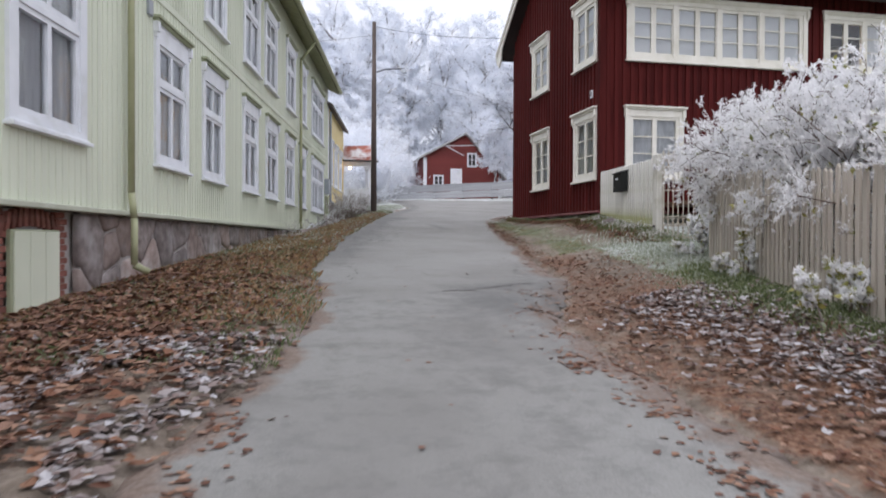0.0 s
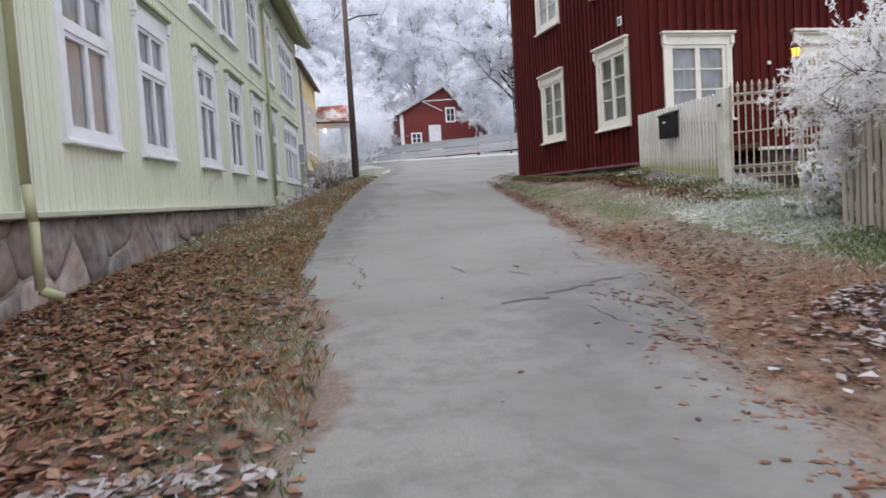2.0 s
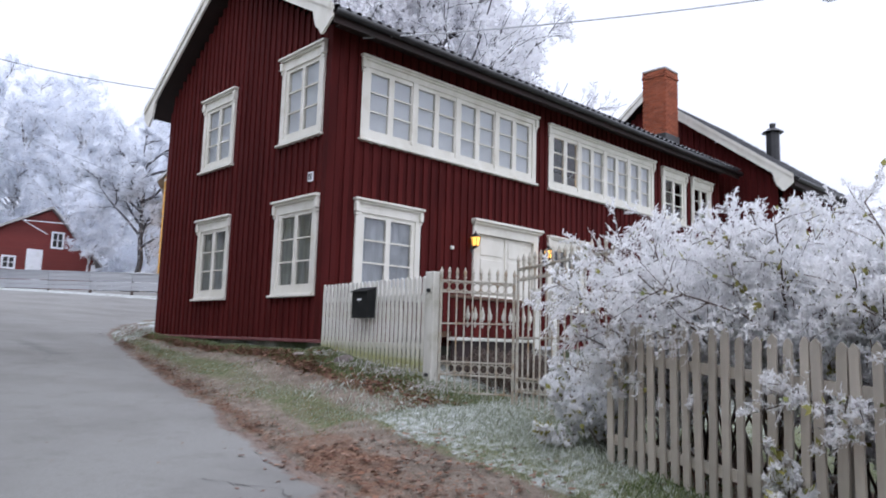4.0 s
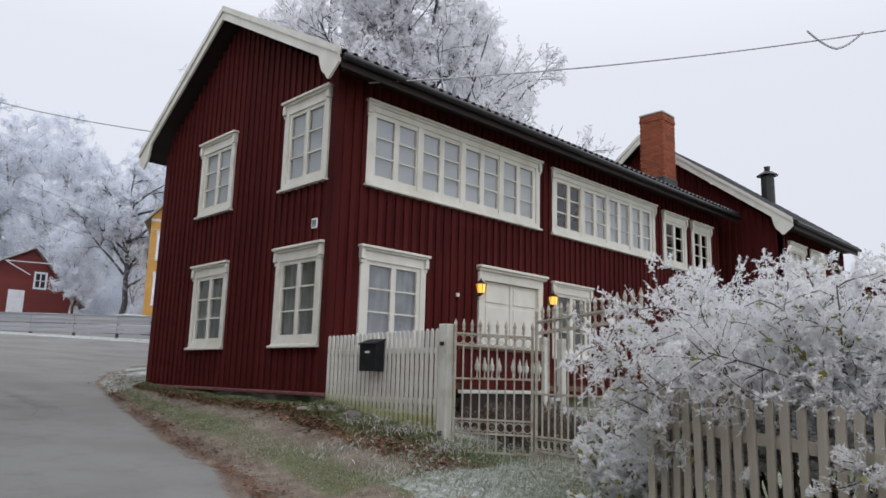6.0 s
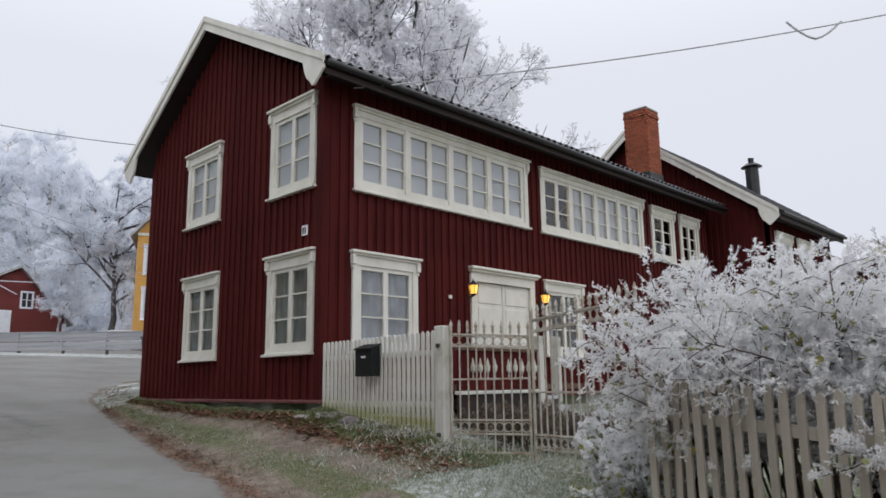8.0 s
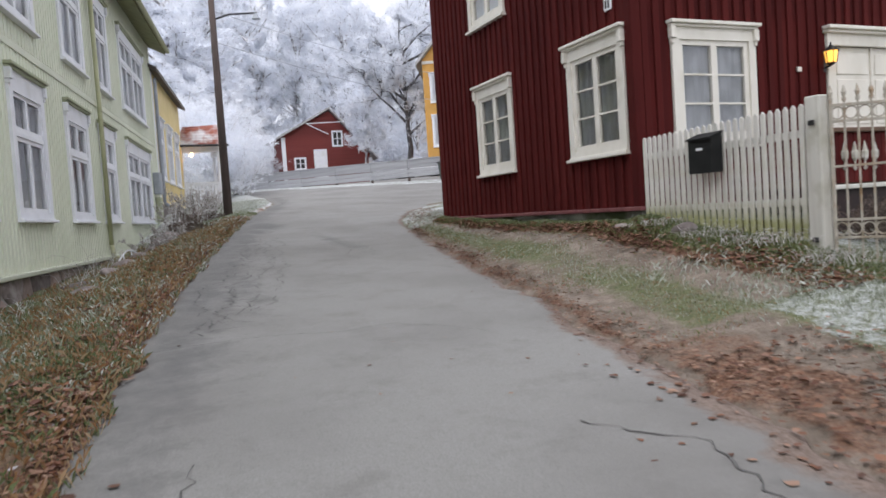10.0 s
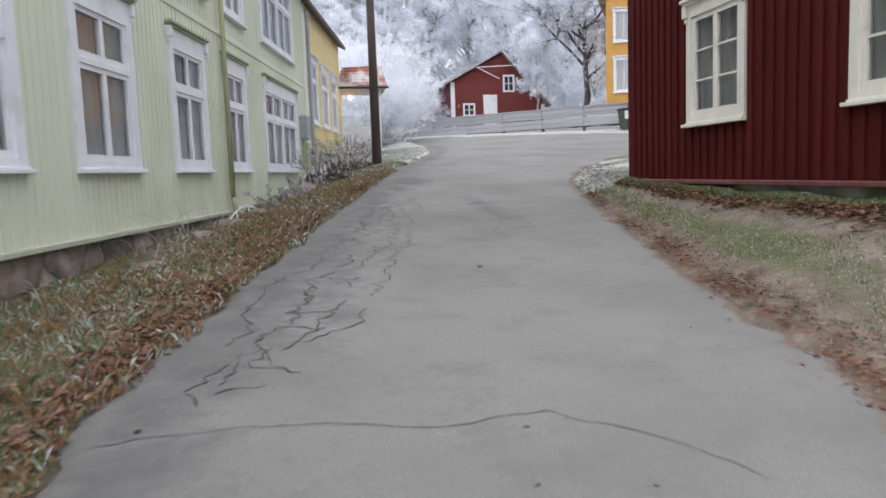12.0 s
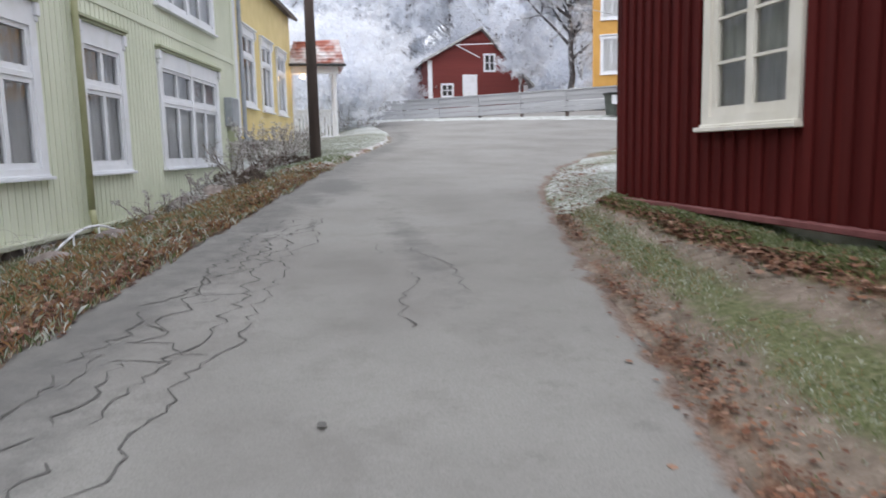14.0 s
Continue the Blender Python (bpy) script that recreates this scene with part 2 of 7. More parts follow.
DARK_WOOD = material("brown_door_wood", [(0.09, 0.05, 0.03), (0.14, 0.08, 0.05)], 4, 0.6)


# ---- helpers ----
def box(bm, x0, x1, y0, y1, z0, z1, m=None):
    vs = [bm.verts.new(Vector(c) if m is None else m @ Vector(c)) for c in ((x0, y0, z0), (x1, y0, z0), (x1, y1, z0), (x0, y1, z0), (x0, y0, z1), (x1, y0, z1), (x1, y1, z1), (x0, y1, z1))]
    for f in ((0, 3, 2, 1), (4, 5, 6, 7), (0, 1, 5, 4), (1, 2, 6, 5), (2, 3, 7, 6), (3, 0, 4, 7)):
        bm.faces.new([vs[i] for i in f])
    return vs


def boxes(*dims, bevel=0.0):
    bm = bmesh.new()
    for d in dims:
        box(bm, *d)
    if bevel:
        bmesh.ops.bevel(bm, geom=list(bm.edges), offset=bevel, segments=1, affect="EDGES", profile=0.5)
    return bm


def tube(bm, p0, p1, r0, r1, sides=6, caps=True):
    p0, p1 = Vector(p0), Vector(p1)
    d = (p1 - p0).normalized()
    a = d.orthogonal().normalized()
    b = d.cross(a)
    rings = []
    for p, r in ((p0, r0), (p1, r1)):
        rings.append([bm.verts.new(p + r * (math.cos(2 * math.pi * i / sides) * a + math.sin(2 * math.pi * i / sides) * b)) for i in range(sides)])
    for i in range(sides):
        j = (i + 1) % sides
        bm.faces.new((rings[0][i], rings[0][j], rings[1][j], rings[1][i]))
    if caps:
        bm.faces.new(list(reversed(rings[0])))
        bm.faces.new(rings[1])


def pipe_path(points, r, sides=8):
    bm = bmesh.new()
    for p, q in zip(points[:-1], points[1:]):
        tube(bm, p, q, r, r, sides)
    return bm


def sphere(bm, c, r, u=8, v=6, sz=1.0):
    bmesh.ops.create_uvsphere(bm, u_segments=u, v_segments=v, radius=r, matrix=Matrix.Translation(c) @ Matrix.Diagonal((1, 1, sz, 1)))


def mesh_of(name, bm, mat, smooth=False):
    me = bpy.data.meshes.new(name)
    bm.normal_update()
    bm.to_mesh(me)
    bm.free()
    me.materials.append(mat)
    if smooth:
        for p in me.polygons:
            p.use_smooth = True
    return me


def part(name, bm, mat, parent, label="", m=None, smooth=False):
    ob = new(name, mesh_of(name, bm, mat, smooth))
    ob.parent = parent
    if m is not None:
        ob.matrix_basis = m
    return tagged(ob, label)


def thing(name, label, category, m=None, group="", kind=""):
    ob = new(name)
    if m is not None:
        ob.matrix_basis = m
    return tagged(ob, label, category, group, kind)


def solid(name, bm, mat, label, category, group="", kind="", m=None, smooth=False):
    ob = new(name, mesh_of(name, bm, mat, smooth))
    if m is not None:
        ob.matrix_basis = m
    return tagged(ob, label, category, group, kind)


def raw(name, verts, faces, mat):
    me = bpy.data.meshes.new(name)
    me.from_pydata(verts, [], faces)
    me.materials.append(mat)
    return me


def wall_frame(x, y, z, dx, dy):
    """X runs along the wall, to the right as seen from outside; Y goes into the wall."""
    d = math.hypot(dx, dy)
    dx, dy = dx / d, dy / d
    return Matrix(((dx, -dy, 0, x), (dy, dx, 0, y), (0, 0, 1, z), (0, 0, 0, 1)))


def panel(bm, x0, x1, z0, z1, holes, t):
    """A wall with thickness, pierced by holes (x0, x1, z0, z1)."""
    xs = sorted({x0, x1, *(h[0] for h in holes), *(h[1] for h in holes)})
    zs = sorted({z0, z1, *(h[2] for h in holes), *(h[3] for h in holes)})
    def quad(*c):
        bm.faces.new([bm.verts.new(p) for p in c])
    for a, b in zip(xs[:-1], xs[1:]):
        for c, d in zip(zs[:-1], zs[1:]):
            if any(h[0] < (a + b) / 2 < h[1] and h[2] < (c + d) / 2 < h[3] for h in holes):
                continue
            quad((a, 0, c), (b, 0, c), (b, 0, d), (a, 0, d))
            quad((b, t, c), (a, t, c), (a, t, d), (b, t, d))
    for a, b, c, d in holes:
        quad((a, 0, c), (a, 0, d), (a, t, d), (a, t, c))
        quad((b, 0, c), (b, t, c), (b, t, d), (b, 0, d))
        quad((a, 0, c), (a, t, c), (b, t, c), (b, 0, c))
        quad((a, 0, d), (b, 0, d), (b, t, d), (a, t, d))
    quad((x0, 0, z0), (x0, 0, z1), (x0, t, z1), (x0, t, z0))
    quad((x1, 0, z0), (x1, t, z0), (x1, t, z1), (x1, 0, z1))
    quad((x0, 0, z1), (x1, 0, z1), (x1, t, z1), (x0, t, z1))
    quad((x0, 0, z0), (x0, t, z0), (x1, t, z0), (x1, 0, z0))


def ring(x0, x1, z0, z1, hx0, hx1, hz0, hz1, y0, y1):
    """A rectangular frame in one piece, from y0 (outside) to y1."""
    bm = bmesh.new()
    panel(bm, x0, x1, z0, z1, [(hx0, hx1, hz0, hz1)], y1 - y0)
    bmesh.ops.remove_doubles(bm, verts=list(bm.verts), dist=0.0005)
    bmesh.ops.translate(bm, verts=list(bm.verts), vec=(0, y0, 0))
    bmesh.ops.recalc_face_normals(bm, faces=list(bm.faces))
    return bm


def free_spans(z0, z1, blocks):
    spans = [(z0, z1)]
    for a, b in blocks:
        spans = [s for lo, hi in spans for s in ((lo, min(hi, a)), (max(lo, b), hi)) if s[1] - s[0] > 0.03]
    return spans


def boards(wall, name, unit, x0, x1, step, z0, top, holes, far_limit=None):
    """Vertical cover boards, one object each on one shared mesh, stopped at the openings."""
    n = int((x1 - x0) / step)
    for i in range(n + 1):
        x = x0 + i * step
        blocks = [(h[2], h[3]) for h in holes if h[0] - 0.04 < x < h[1] + 0.04]
        for lo, hi in free_spans(z0, top(x), blocks):
            ob = new(name, unit)
            ob.parent = wall
            ob.location, ob.scale = (x, 0, lo), (1, 1, hi - lo)


def unit_board(w, d, mat, name="board"):
    bm = bmesh.new()
    vs = [(-w / 2, 0), (-w / 2, -d * 0.8), (-w / 2 + 0.008, -d), (w / 2 - 0.008, -d), (w / 2, -d * 0.8), (w / 2, 0)]
    lo, hi = [bm.verts.new((x, y, 0)) for x, y in vs], [bm.verts.new((x, y, 1)) for x, y in vs]
    for i in range(5):
        bm.faces.new((lo[i], lo[i + 1], hi[i + 1], hi[i]))
    bm.faces.new(hi)
    bm.faces.new(list(reversed(lo)))
    bmesh.ops.recalc_face_normals(bm, faces=list(bm.faces))
    return mesh_of(name, bm, mat)


def window(parent, m, x0, x1, z0, z1, lights, rows, trim, label, transom=0.0, crown=0.20, casing=0.13, crown_mat=None, drape=None, drape_mat=None, name="window", posts=(), stile=0.05):
    """A wooden window; x0..x1 and z0..z1 are the outsides of casing, crown and sill. Returns it and the hole that the wall needs."""
    ix0, ix1, iz0, iz1 = x0 + casing, x1 - casing, z0 + 0.15, z1 - crown - 0.06
    win = part(name, ring(x0, x1, z0 + 0.07, z1 - 0.05, ix0, ix1, iz0, iz1, -0.045, 0.02), trim, parent, label, m)
    part("crown", boxes((x0 - 0.06, x1 + 0.06, -0.13, 0.0, z1 - 0.05, z1), (x0 - 0.03, x1 + 0.03, -0.09, 0.0, z1 - 0.09, z1 - 0.05), bevel=0.008), crown_mat or trim, win)
    for s in (x0 - 0.035, x1 - 0.055):
        part("corbel", boxes((s, s + 0.09, -0.10, 0.0, z1 - 0.26, z1 - 0.09), (s + 0.015, s + 0.075, -0.07, 0.0, z1 - 0.33, z1 - 0.26), bevel=0.01), trim, win)
    part("sill", boxes((x0 - 0.04, x1 + 0.04, -0.11, 0.02, z0, z0 + 0.045), (x0, x1, -0.07, 0.02, z0 + 0.045, z0 + 0.07), bevel=0.006), trim, win)
    n = lights
    cw = (ix1 - ix0) / n
    for i in range(n):
        a, b = ix0 + i * cw, ix0 + (i + 1) * cw
        s = stile
        la, lb = a + s * (1.1 if i % 2 == 0 else 0.75), b - s * (0.75 if i % 2 == 0 else 1.1)
        bands = [(iz0, iz1)] if not transom else [(iz0, iz1 - transom - 0.04), (iz1 - transom + 0.04, iz1)]
        for j, (lo, hi) in enumerate(bands):
            part("casement", ring(a, b, lo, hi, la, lb, lo + s + 0.015, hi - s, -0.015, 0.05), trim, win)
            k = rows if j == 0 else 1
            g0, g1 = lo + s + 0.015, hi - s
            for q in range(k):
                p0, p1 = g0 + (g1 - g0) * q / k, g0 + (g1 - g0) * (q + 1) / k
                if q:
                    part("muntin", boxes((la, lb, -0.008, 0.03, p0 - 0.014, p0 + 0.014)), trim, win)
                sheet = bmesh.new()
                sheet.faces.new([sheet.verts.new(q_) for q_ in ((la, 0.02, p0), (lb, 0.02, p0), (lb, 0.02, p1), (la, 0.02, p1))])
                pane = part("pane", sheet, GLASS, win)
                pane.visible_shadow = False
        if transom and i == 0:
            part("transom", boxes((ix0, ix1, -0.035, 0.06, iz1 - transom - 0.04, iz1 - transom + 0.04), bevel=0.006), trim, win)
    for x in posts:
        part("mullion", boxes((x - 0.075, x + 0.075, -0.04, 0.06, iz0, iz1), bevel=0.006), trim, win)
    # sheets behind the glass; some carry the panes' sky reflection as colour
    for a, b in drape or ():
        bm = bmesh.new()
        k = max(4, int((b - a) * (ix1 - ix0) / 0.05))
        cols = []
        for i in range(k + 1):
            x = ix0 + (ix1 - ix0) * (a + (b - a) * i / k)
            y = (0.055 if drape_mat is SKY_BLIND else 0.068) + (0.012 * math.sin(i * 1.9) if drape_mat is not SKY_BLIND else 0.0)
            cols.append((bm.verts.new((x, y, iz0 - 0.02)), bm.verts.new((x, y, iz1 + 0.02))))
        for p, q in zip(cols[:-1], cols[1:]):
            bm.faces.new((p[0], q[0], q[1], p[1]))
        part("curtain" if drape_mat is not SKY_BLIND else "sky_toned_sheet", bm, drape_mat or CURTAIN, win)
    return win, (ix0 + 0.005, ix1 - 0.005, iz0 + 0.005, iz1 - 0.005)


# ---- the lie of the land ----
LEFT_EDGE = [(-40, 0.5), (0, 1.15), (6.6, 1.45), (8, 1.9), (9.5, 2.22), (12, 2.52), (14.4, 2.5), (17, 2.85), (20.5, 3.4), (24, 4.1), (26.5, 4.62), (30, 5.38), (34.5, 6.4), (40, 8.0), (42, 8.5), (46, 8.9), (52, 9.0), (80, 9.0)]
RIGHT_EDGE = [(-40, 4.6), (0, 4.75), (6, 4.75), (8.4, 4.82), (9.8, 4.85), (11.5, 5.5), (13, 6.15), (17, 6.75), (18, 7.05), (20.2, 7.4), (22.9, 7.95), (24.5, 8.3), (27.5, 9.0), (28.3, 9.2), (29.5, 9.6), (32, 10.7), (35.6, 13.1), (37, 14.3), (45, 26), (80, 60)]


def along(table, y):
    return float(np.interp(y, [a for a, _ in table], [b for _, b in table]))


def green_x(y):
    return -2.32 + 0.165 * y


def road_z(x, y):
    z = -0.27 + 0.08 * min(y, 58) + 0.03 * max(0, min(y, 75) - 58)
    if y > 84:
        z += min((y - 84) * 0.22, 9.0)
    if y > 38:
        z += min((y - 38) / 12, 1) * 0.035 * max(0, min(x, 22) - 9)
    return z


def ground_z(x, y):
    """Height of the land away from the road's surface."""
    base = road_z(x, y)
    l, r = along(LEFT_EDGE, y), along(RIGHT_EDGE, y)
    if x < l:
        wall = float(np.interp(y, [0, 10, 15, 20, 24, 28, 32, 37, 40, 48], [-0.25, 0.47, 0.80, 1.08, 1.32, 1.52, 1.72, 2.3, 2.75, 3.3]))
        gx = green_x(y)
        f = min(1.0, max(0.0, (l - x) / max(0.4, l - gx)))
        f = f * f * (3 - 2 * f)
        if y > 50:
            f *= max(0, 1 - (y - 50) / 6)
        z = base * (1 - f) + wall * f
        z += 0.05 * math.sin(min(1, (l - x) / 0.5) * math.pi / 2)
    elif x > r and y < 44:
        shelf = float(np.interp(y, [0, 8, 12, 16, 18, 20, 23, 26.5, 30, 36, 44], [0.25, 0.62, 0.95, 1.30, 1.55, 1.82, 1.88, 2.04, 2.25, 2.72, 3.4]))
        d = x - r
        f = min(1.0, d / float(np.interp(y, [0, 12, 17, 20, 24, 27, 30], [2.5, 2.6, 2.6, 2.0, 1.6, 0.9, 1.5])))
        f = f * f * (3 - 2 * f)
        z = base * (1 - f) + max(shelf, base) * f if y < 20 else base * (1 - f) + shelf * f
        z += 0.03 * min(1, d)
        if 16.4 < y < 19.9:
            # a turf ridge at the foot of the white fence
            z += 0.15 * math.exp(-((x - 9.52) / 0.26) ** 2) * min(1, (y - 16.4) / 0.5, (19.9 - y) / 0.4)
    else:
        z = base
    k = 0.0 if l + 0.0 < x < r - 0.0 else 1.0
    return z + k * (0.035 * noise.noise((x * 1.3, y * 1.3, 0)) + 0.02 * noise.noise((x * 4, y * 4, 3)))


def fence_line(y):
    """Where the picket fence of the garden runs."""
    return 8.45 - 0.3 * (13 - y)


def zones(x, y):
    """Leaf litter, grass and frost, each 0..1, by where they lie."""
    l, r = along(LEFT_EDGE, y), along(RIGHT_EDGE, y)
    n = 0.5 + 0.5 * noise.noise((x * 0.7, y * 0.7, 7))
    n2 = 0.5 + 0.5 * noise.noise((x * 0.35, y * 0.35, 17))
    leaf = grass = frost = 0.0
    if x < l:
        d = l - x
        across = d / max(0.6, l - green_x(y))
        if y < 15:
            # trodden earth by the asphalt, frosted leaves, then a deep red-brown drift up to the wall
            leaf = min(1.0, 0.12 + 0.55 * d) * (0.65 + 0.35 * n) if d < 1.3 else 1.0
            frost = 0.75 * n2 * max(0, 1 - abs(d - 0.85) / 0.75) * max(0, min(1, (12.5 - y) / 3))
        elif y < 33:
            leaf = max(0.95 * math.exp(-(d / 0.30) ** 2), 0.85 * n * max(0, 1 - (y - 15) / 12))
            grass = (0.35 + 0.6 * n) * min(1, d / 0.4)
            frost = 0.32 * n2
        if 12 < y < 33 and across > 0.6:
            grass = max(grass, 0.75 * n + 0.15)
        if y >= 33:
            frost, grass, leaf = 0.34 + 0.42 * n, 0.9, 0.75 * math.exp(-(d / 0.30) ** 2)
    elif x > r:
        d = x - r
        if y < 16:
            far = max(0, min(1, (y - 10.5) / 2.5))
            leaf = 0.34 + 0.35 * n if d < 0.75 else 0.75 * (1 - far) + 0.25 * far
            frost = 0.45 * n * math.exp(-((d - 1.25) / 0.55) ** 2) * (1 - far)
            grass = max(0, min(1, (d - (1.75 - 0.75 * far)) / 0.5))
            if grass > 0.5:
                leaf *= 0.3
                frost = (0.20 + 0.42 * n2) * far
            if x > fence_line(y) + 0.1 and y < 13:
                # the garden behind the fence: litter under the hedge, then frosty lawn
                leaf, grass, frost = (0.7, 0.5 * n, 0.1) if x < fence_line(y) + 1.8 else (0.1, 0.9, 0.12 + 0.45 * n2)
        else:
            f = d / max(0.5, 9.67 - r)
            track = math.exp(-((f - 0.56) / 0.09) ** 2)
            leaf = 0.95 * math.exp(-((f - 0.71) / 0.07) ** 2) + 0.65 * math.exp(-(f / 0.11) ** 2)
            grass = (0.18 + 0.6 * n2 + 0.35 * n) * min(1, max(0, (f - 0.14) / 0.12)) * (1 - 0.85 * track) + (0.6 if f > 0.77 else 0)
            frost = 0.34 * n2
            if y > 26.6 or x > 10.5:
                frost, grass, leaf = 0.30 + 0.4 * n, 0.75, 0.35 * n
    if y > 44:
        leaf, grass, frost = 0, 0.7, 0.35 + 0.4 * n2
    return min(1, leaf), min(1, max(0, grass)), min(1, max(0, frost))


def ground_material():
    mat = bpy.data.materials.new("verge_ground")
    mat.use_nodes = True
    n, l = mat.node_tree.nodes, mat.node_tree.links
    b = n["Principled BSDF"]
    at, sep, co = n.new("ShaderNodeAttribute"), n.new("ShaderNodeSeparateColor"), n.new("ShaderNodeTexCoord")
    at.attribute_name = "zone"
    l.new(at.outputs["Color"], sep.inputs[0])

    def blotch(scale, stops, seed, detail=8):
        t, r, mp = n.new("ShaderNodeTexNoise"), n.new("ShaderNodeValToRGB"), n.new("ShaderNodeMapping")
        mp.inputs["Location"].default_value = (seed, seed * 2, 0)
        l.new(co.outputs["Object"], mp.inputs[0])
        l.new(mp.outputs[0], t.inputs["Vector"])
        t.inputs["Scale"].default_value, t.inputs["Detail"].default_value, t.inputs["Roughness"].default_value = scale, detail, 0.7
        e = r.color_ramp.elements
        e[0].position, e[0].color, e[1].position, e[1].color = 0.35, (*stops[0], 1), 0.65, (*stops[-1], 1)
        for i in range(1, len(stops) - 1):
            e.new(0.35 + 0.3 * i / (len(stops) - 1)).color = (*stops[i], 1)
        l.new(t.outputs[0], r.inputs[0])
        return r.outputs[0]

    def ragged(mask, scale, seed):
        t, add, mr, mp = n.new("ShaderNodeTexNoise"), n.new("ShaderNodeMath"), n.new("ShaderNodeMapRange"), n.new("ShaderNodeMapping")
        mp.inputs["Location"].default_value = (seed, 0, seed)
        l.new(co.outputs["Object"], mp.inputs[0])
        l.new(mp.outputs[0], t.inputs["Vector"])
        t.inputs["Scale"].default_value, t.inputs["Detail"].default_value, t.inputs["Roughness"].default_value = scale, 7, 0.75
        l.new(mask, add.inputs[0])
        l.new(t.outputs[0], add.inputs[1])
        l.new(add.outputs[0], mr.inputs[0])
        mr.inputs[1].default_value, mr.inputs[2].default_value = 0.85, 1.15
        return mr.outputs[0]

    def over(a, c, f):
        mx = n.new("ShaderNodeMix")
        mx.data_type = "RGBA"
        l.new(f, mx.inputs[0])
        l.new(a, mx.inputs[6])
        l.new(c, mx.inputs[7])
        return mx.outputs[2]

    c = blotch(3.5, [(0.125, 0.098, 0.076), (0.19, 0.152, 0.120), (0.27, 0.225, 0.185)], 0)
    c = over(c, blotch(22, [(0.055, 0.068, 0.024), (0.11, 0.125, 0.052), (0.19, 0.19, 0.11)], 4), ragged(sep.outputs[1], 6, 1))
    c = over(c, blotch(26, [(0.080, 0.037, 0.023), (0.165, 0.082, 0.048), (0.27, 0.165, 0.11)], 9), ragged(sep.outputs[0], 5, 5))
    c = over(c, blotch(14, [(0.46, 0.48, 0.48), (0.66, 0.69, 0.72)], 13), ragged(sep.outputs[2], 9, 8))
    l.new(c, b.inputs["Base Color"])
    b.inputs["Roughness"].default_value = 0.95
    t3, bp = n.new("ShaderNodeTexNoise"), n.new("ShaderNodeBump")
    t3.inputs["Scale"].default_value, t3.inputs["Detail"].default_value = 22, 8
    l.new(co.outputs["Object"], t3.inputs["Vector"])
    l.new(t3.outputs[0], bp.inputs["Height"])
    bp.inputs["Strength"].default_value, bp.inputs["Distance"].default_value = 0.9, 0.05
    l.new(bp.outputs[0], b.inputs["Normal"])
    return mat


def grade(lo, hi, fine_lo, fine_hi, fine, coarse):
    out, v = [], lo
    while v < hi:
        out.append(v)
        v += fine if fine_lo <= v < fine_hi else coarse
    return out + [hi]


def on_road(x, y):
    return along(LEFT_EDGE, y) < x < along(RIGHT_EDGE, y)


GX = [-900, -400, -160, -80, -40] + grade(-20, 24, -3, 12, 0.16, 1.5) + [30, 36, 44, 60, 90, 160, 400, 900]
GY = [-900, -300, -100, -40, -15] + grade(-6, 70, 2, 42, 0.22, 1.5) + [75, 82, 90, 100, 120, 160, 300, 900]
g_verts, g_cols = [], []
for gy in GY:
    for gx in GX:
        yy = max(-30.0, min(gy, 110.0))
        z = ground_z(max(-30.0, min(gx, 60.0)), yy)
        if along(LEFT_EDGE, gy) - 0.02 < gx < along(RIGHT_EDGE, gy) + 0.02:
            z -= 0.06
        g_verts.append((gx, gy, z))
        g_cols.append(zones(gx, gy))
nx = len(GX)
g_faces = [(j * nx + i, j * nx + i + 1, (j + 1) * nx + i + 1, (j + 1) * nx + i) for j in range(len(GY) - 1) for i in range(nx - 1)]
ground_me = raw("ground", g_verts, g_faces, ground_material())
att = ground_me.color_attributes.new("zone", "FLOAT_COLOR", "POINT")
att.data.foreach_set("color", np.array([(*c, 1.0) for c in g_cols], dtype=np.float32).ravel())
ground_me.polygons.foreach_set("use_smooth", [True] * len(g_faces))
tagged(new("ground", ground_me), "frosty verge of grass, bare earth and fallen leaves", "ground", kind="structure")

# the asphalt, a strip with ragged edges
ASPHALT = material("worn_grey_asphalt", [(0.200, 0.198, 0.188), (0.240, 0.236, 0.225), (0.275, 0.270, 0.258)], 90, 0.85, 0.35, 160, stain=(0.178, 0.172, 0.163), stain_scale=0.55, stain_at=(0.4, 0.72))
# earth and leaf crumbs trodden over the margins of the asphalt
an, al = ASPHALT.node_tree.nodes, ASPHALT.node_tree.links
ab = an["Principled BSDF"]
clean = ab.inputs["Base Color"].links[0].from_socket
dirt_at, dirt_co, dirt_noise, dirt_add, dirt_range, dirt_mix, worn_noise, worn_range, worn_mix, mud_noise, mud_ramp = (an.new("ShaderNode" + k) for k in ("Attribute", "TexCoord", "TexNoise", "Math", "MapRange", "Mix", "TexNoise", "MapRange", "Mix", "TexNoise", "ValToRGB"))
dirt_at.attribute_name = "dirt"
for tex_node, size, rough_ in ((dirt_noise, 2.6, 0.72), (worn_noise, 1.7, 0.8), (mud_noise, 30, 0.7)):
    tex_node.inputs["Scale"].default_value, tex_node.inputs["Detail"].default_value, tex_node.inputs["Roughness"].default_value = size, 8, rough_
    al.new(dirt_co.outputs["Object"], tex_node.inputs["Vector"])
al.new(worn_noise.outputs[0], worn_range.inputs[0])
for k, val in ((1, 0.50), (2, 0.66), (3, 0.0), (4, 0.55)):
    worn_range.inputs[k].default_value = val
worn_mix.data_type = dirt_mix.data_type = "RGBA"
al.new(worn_range.outputs[0], worn_mix.inputs[0])
al.new(clean, worn_mix.inputs[6])
worn_mix.inputs[7].default_value = (0.165, 0.158, 0.148, 1)
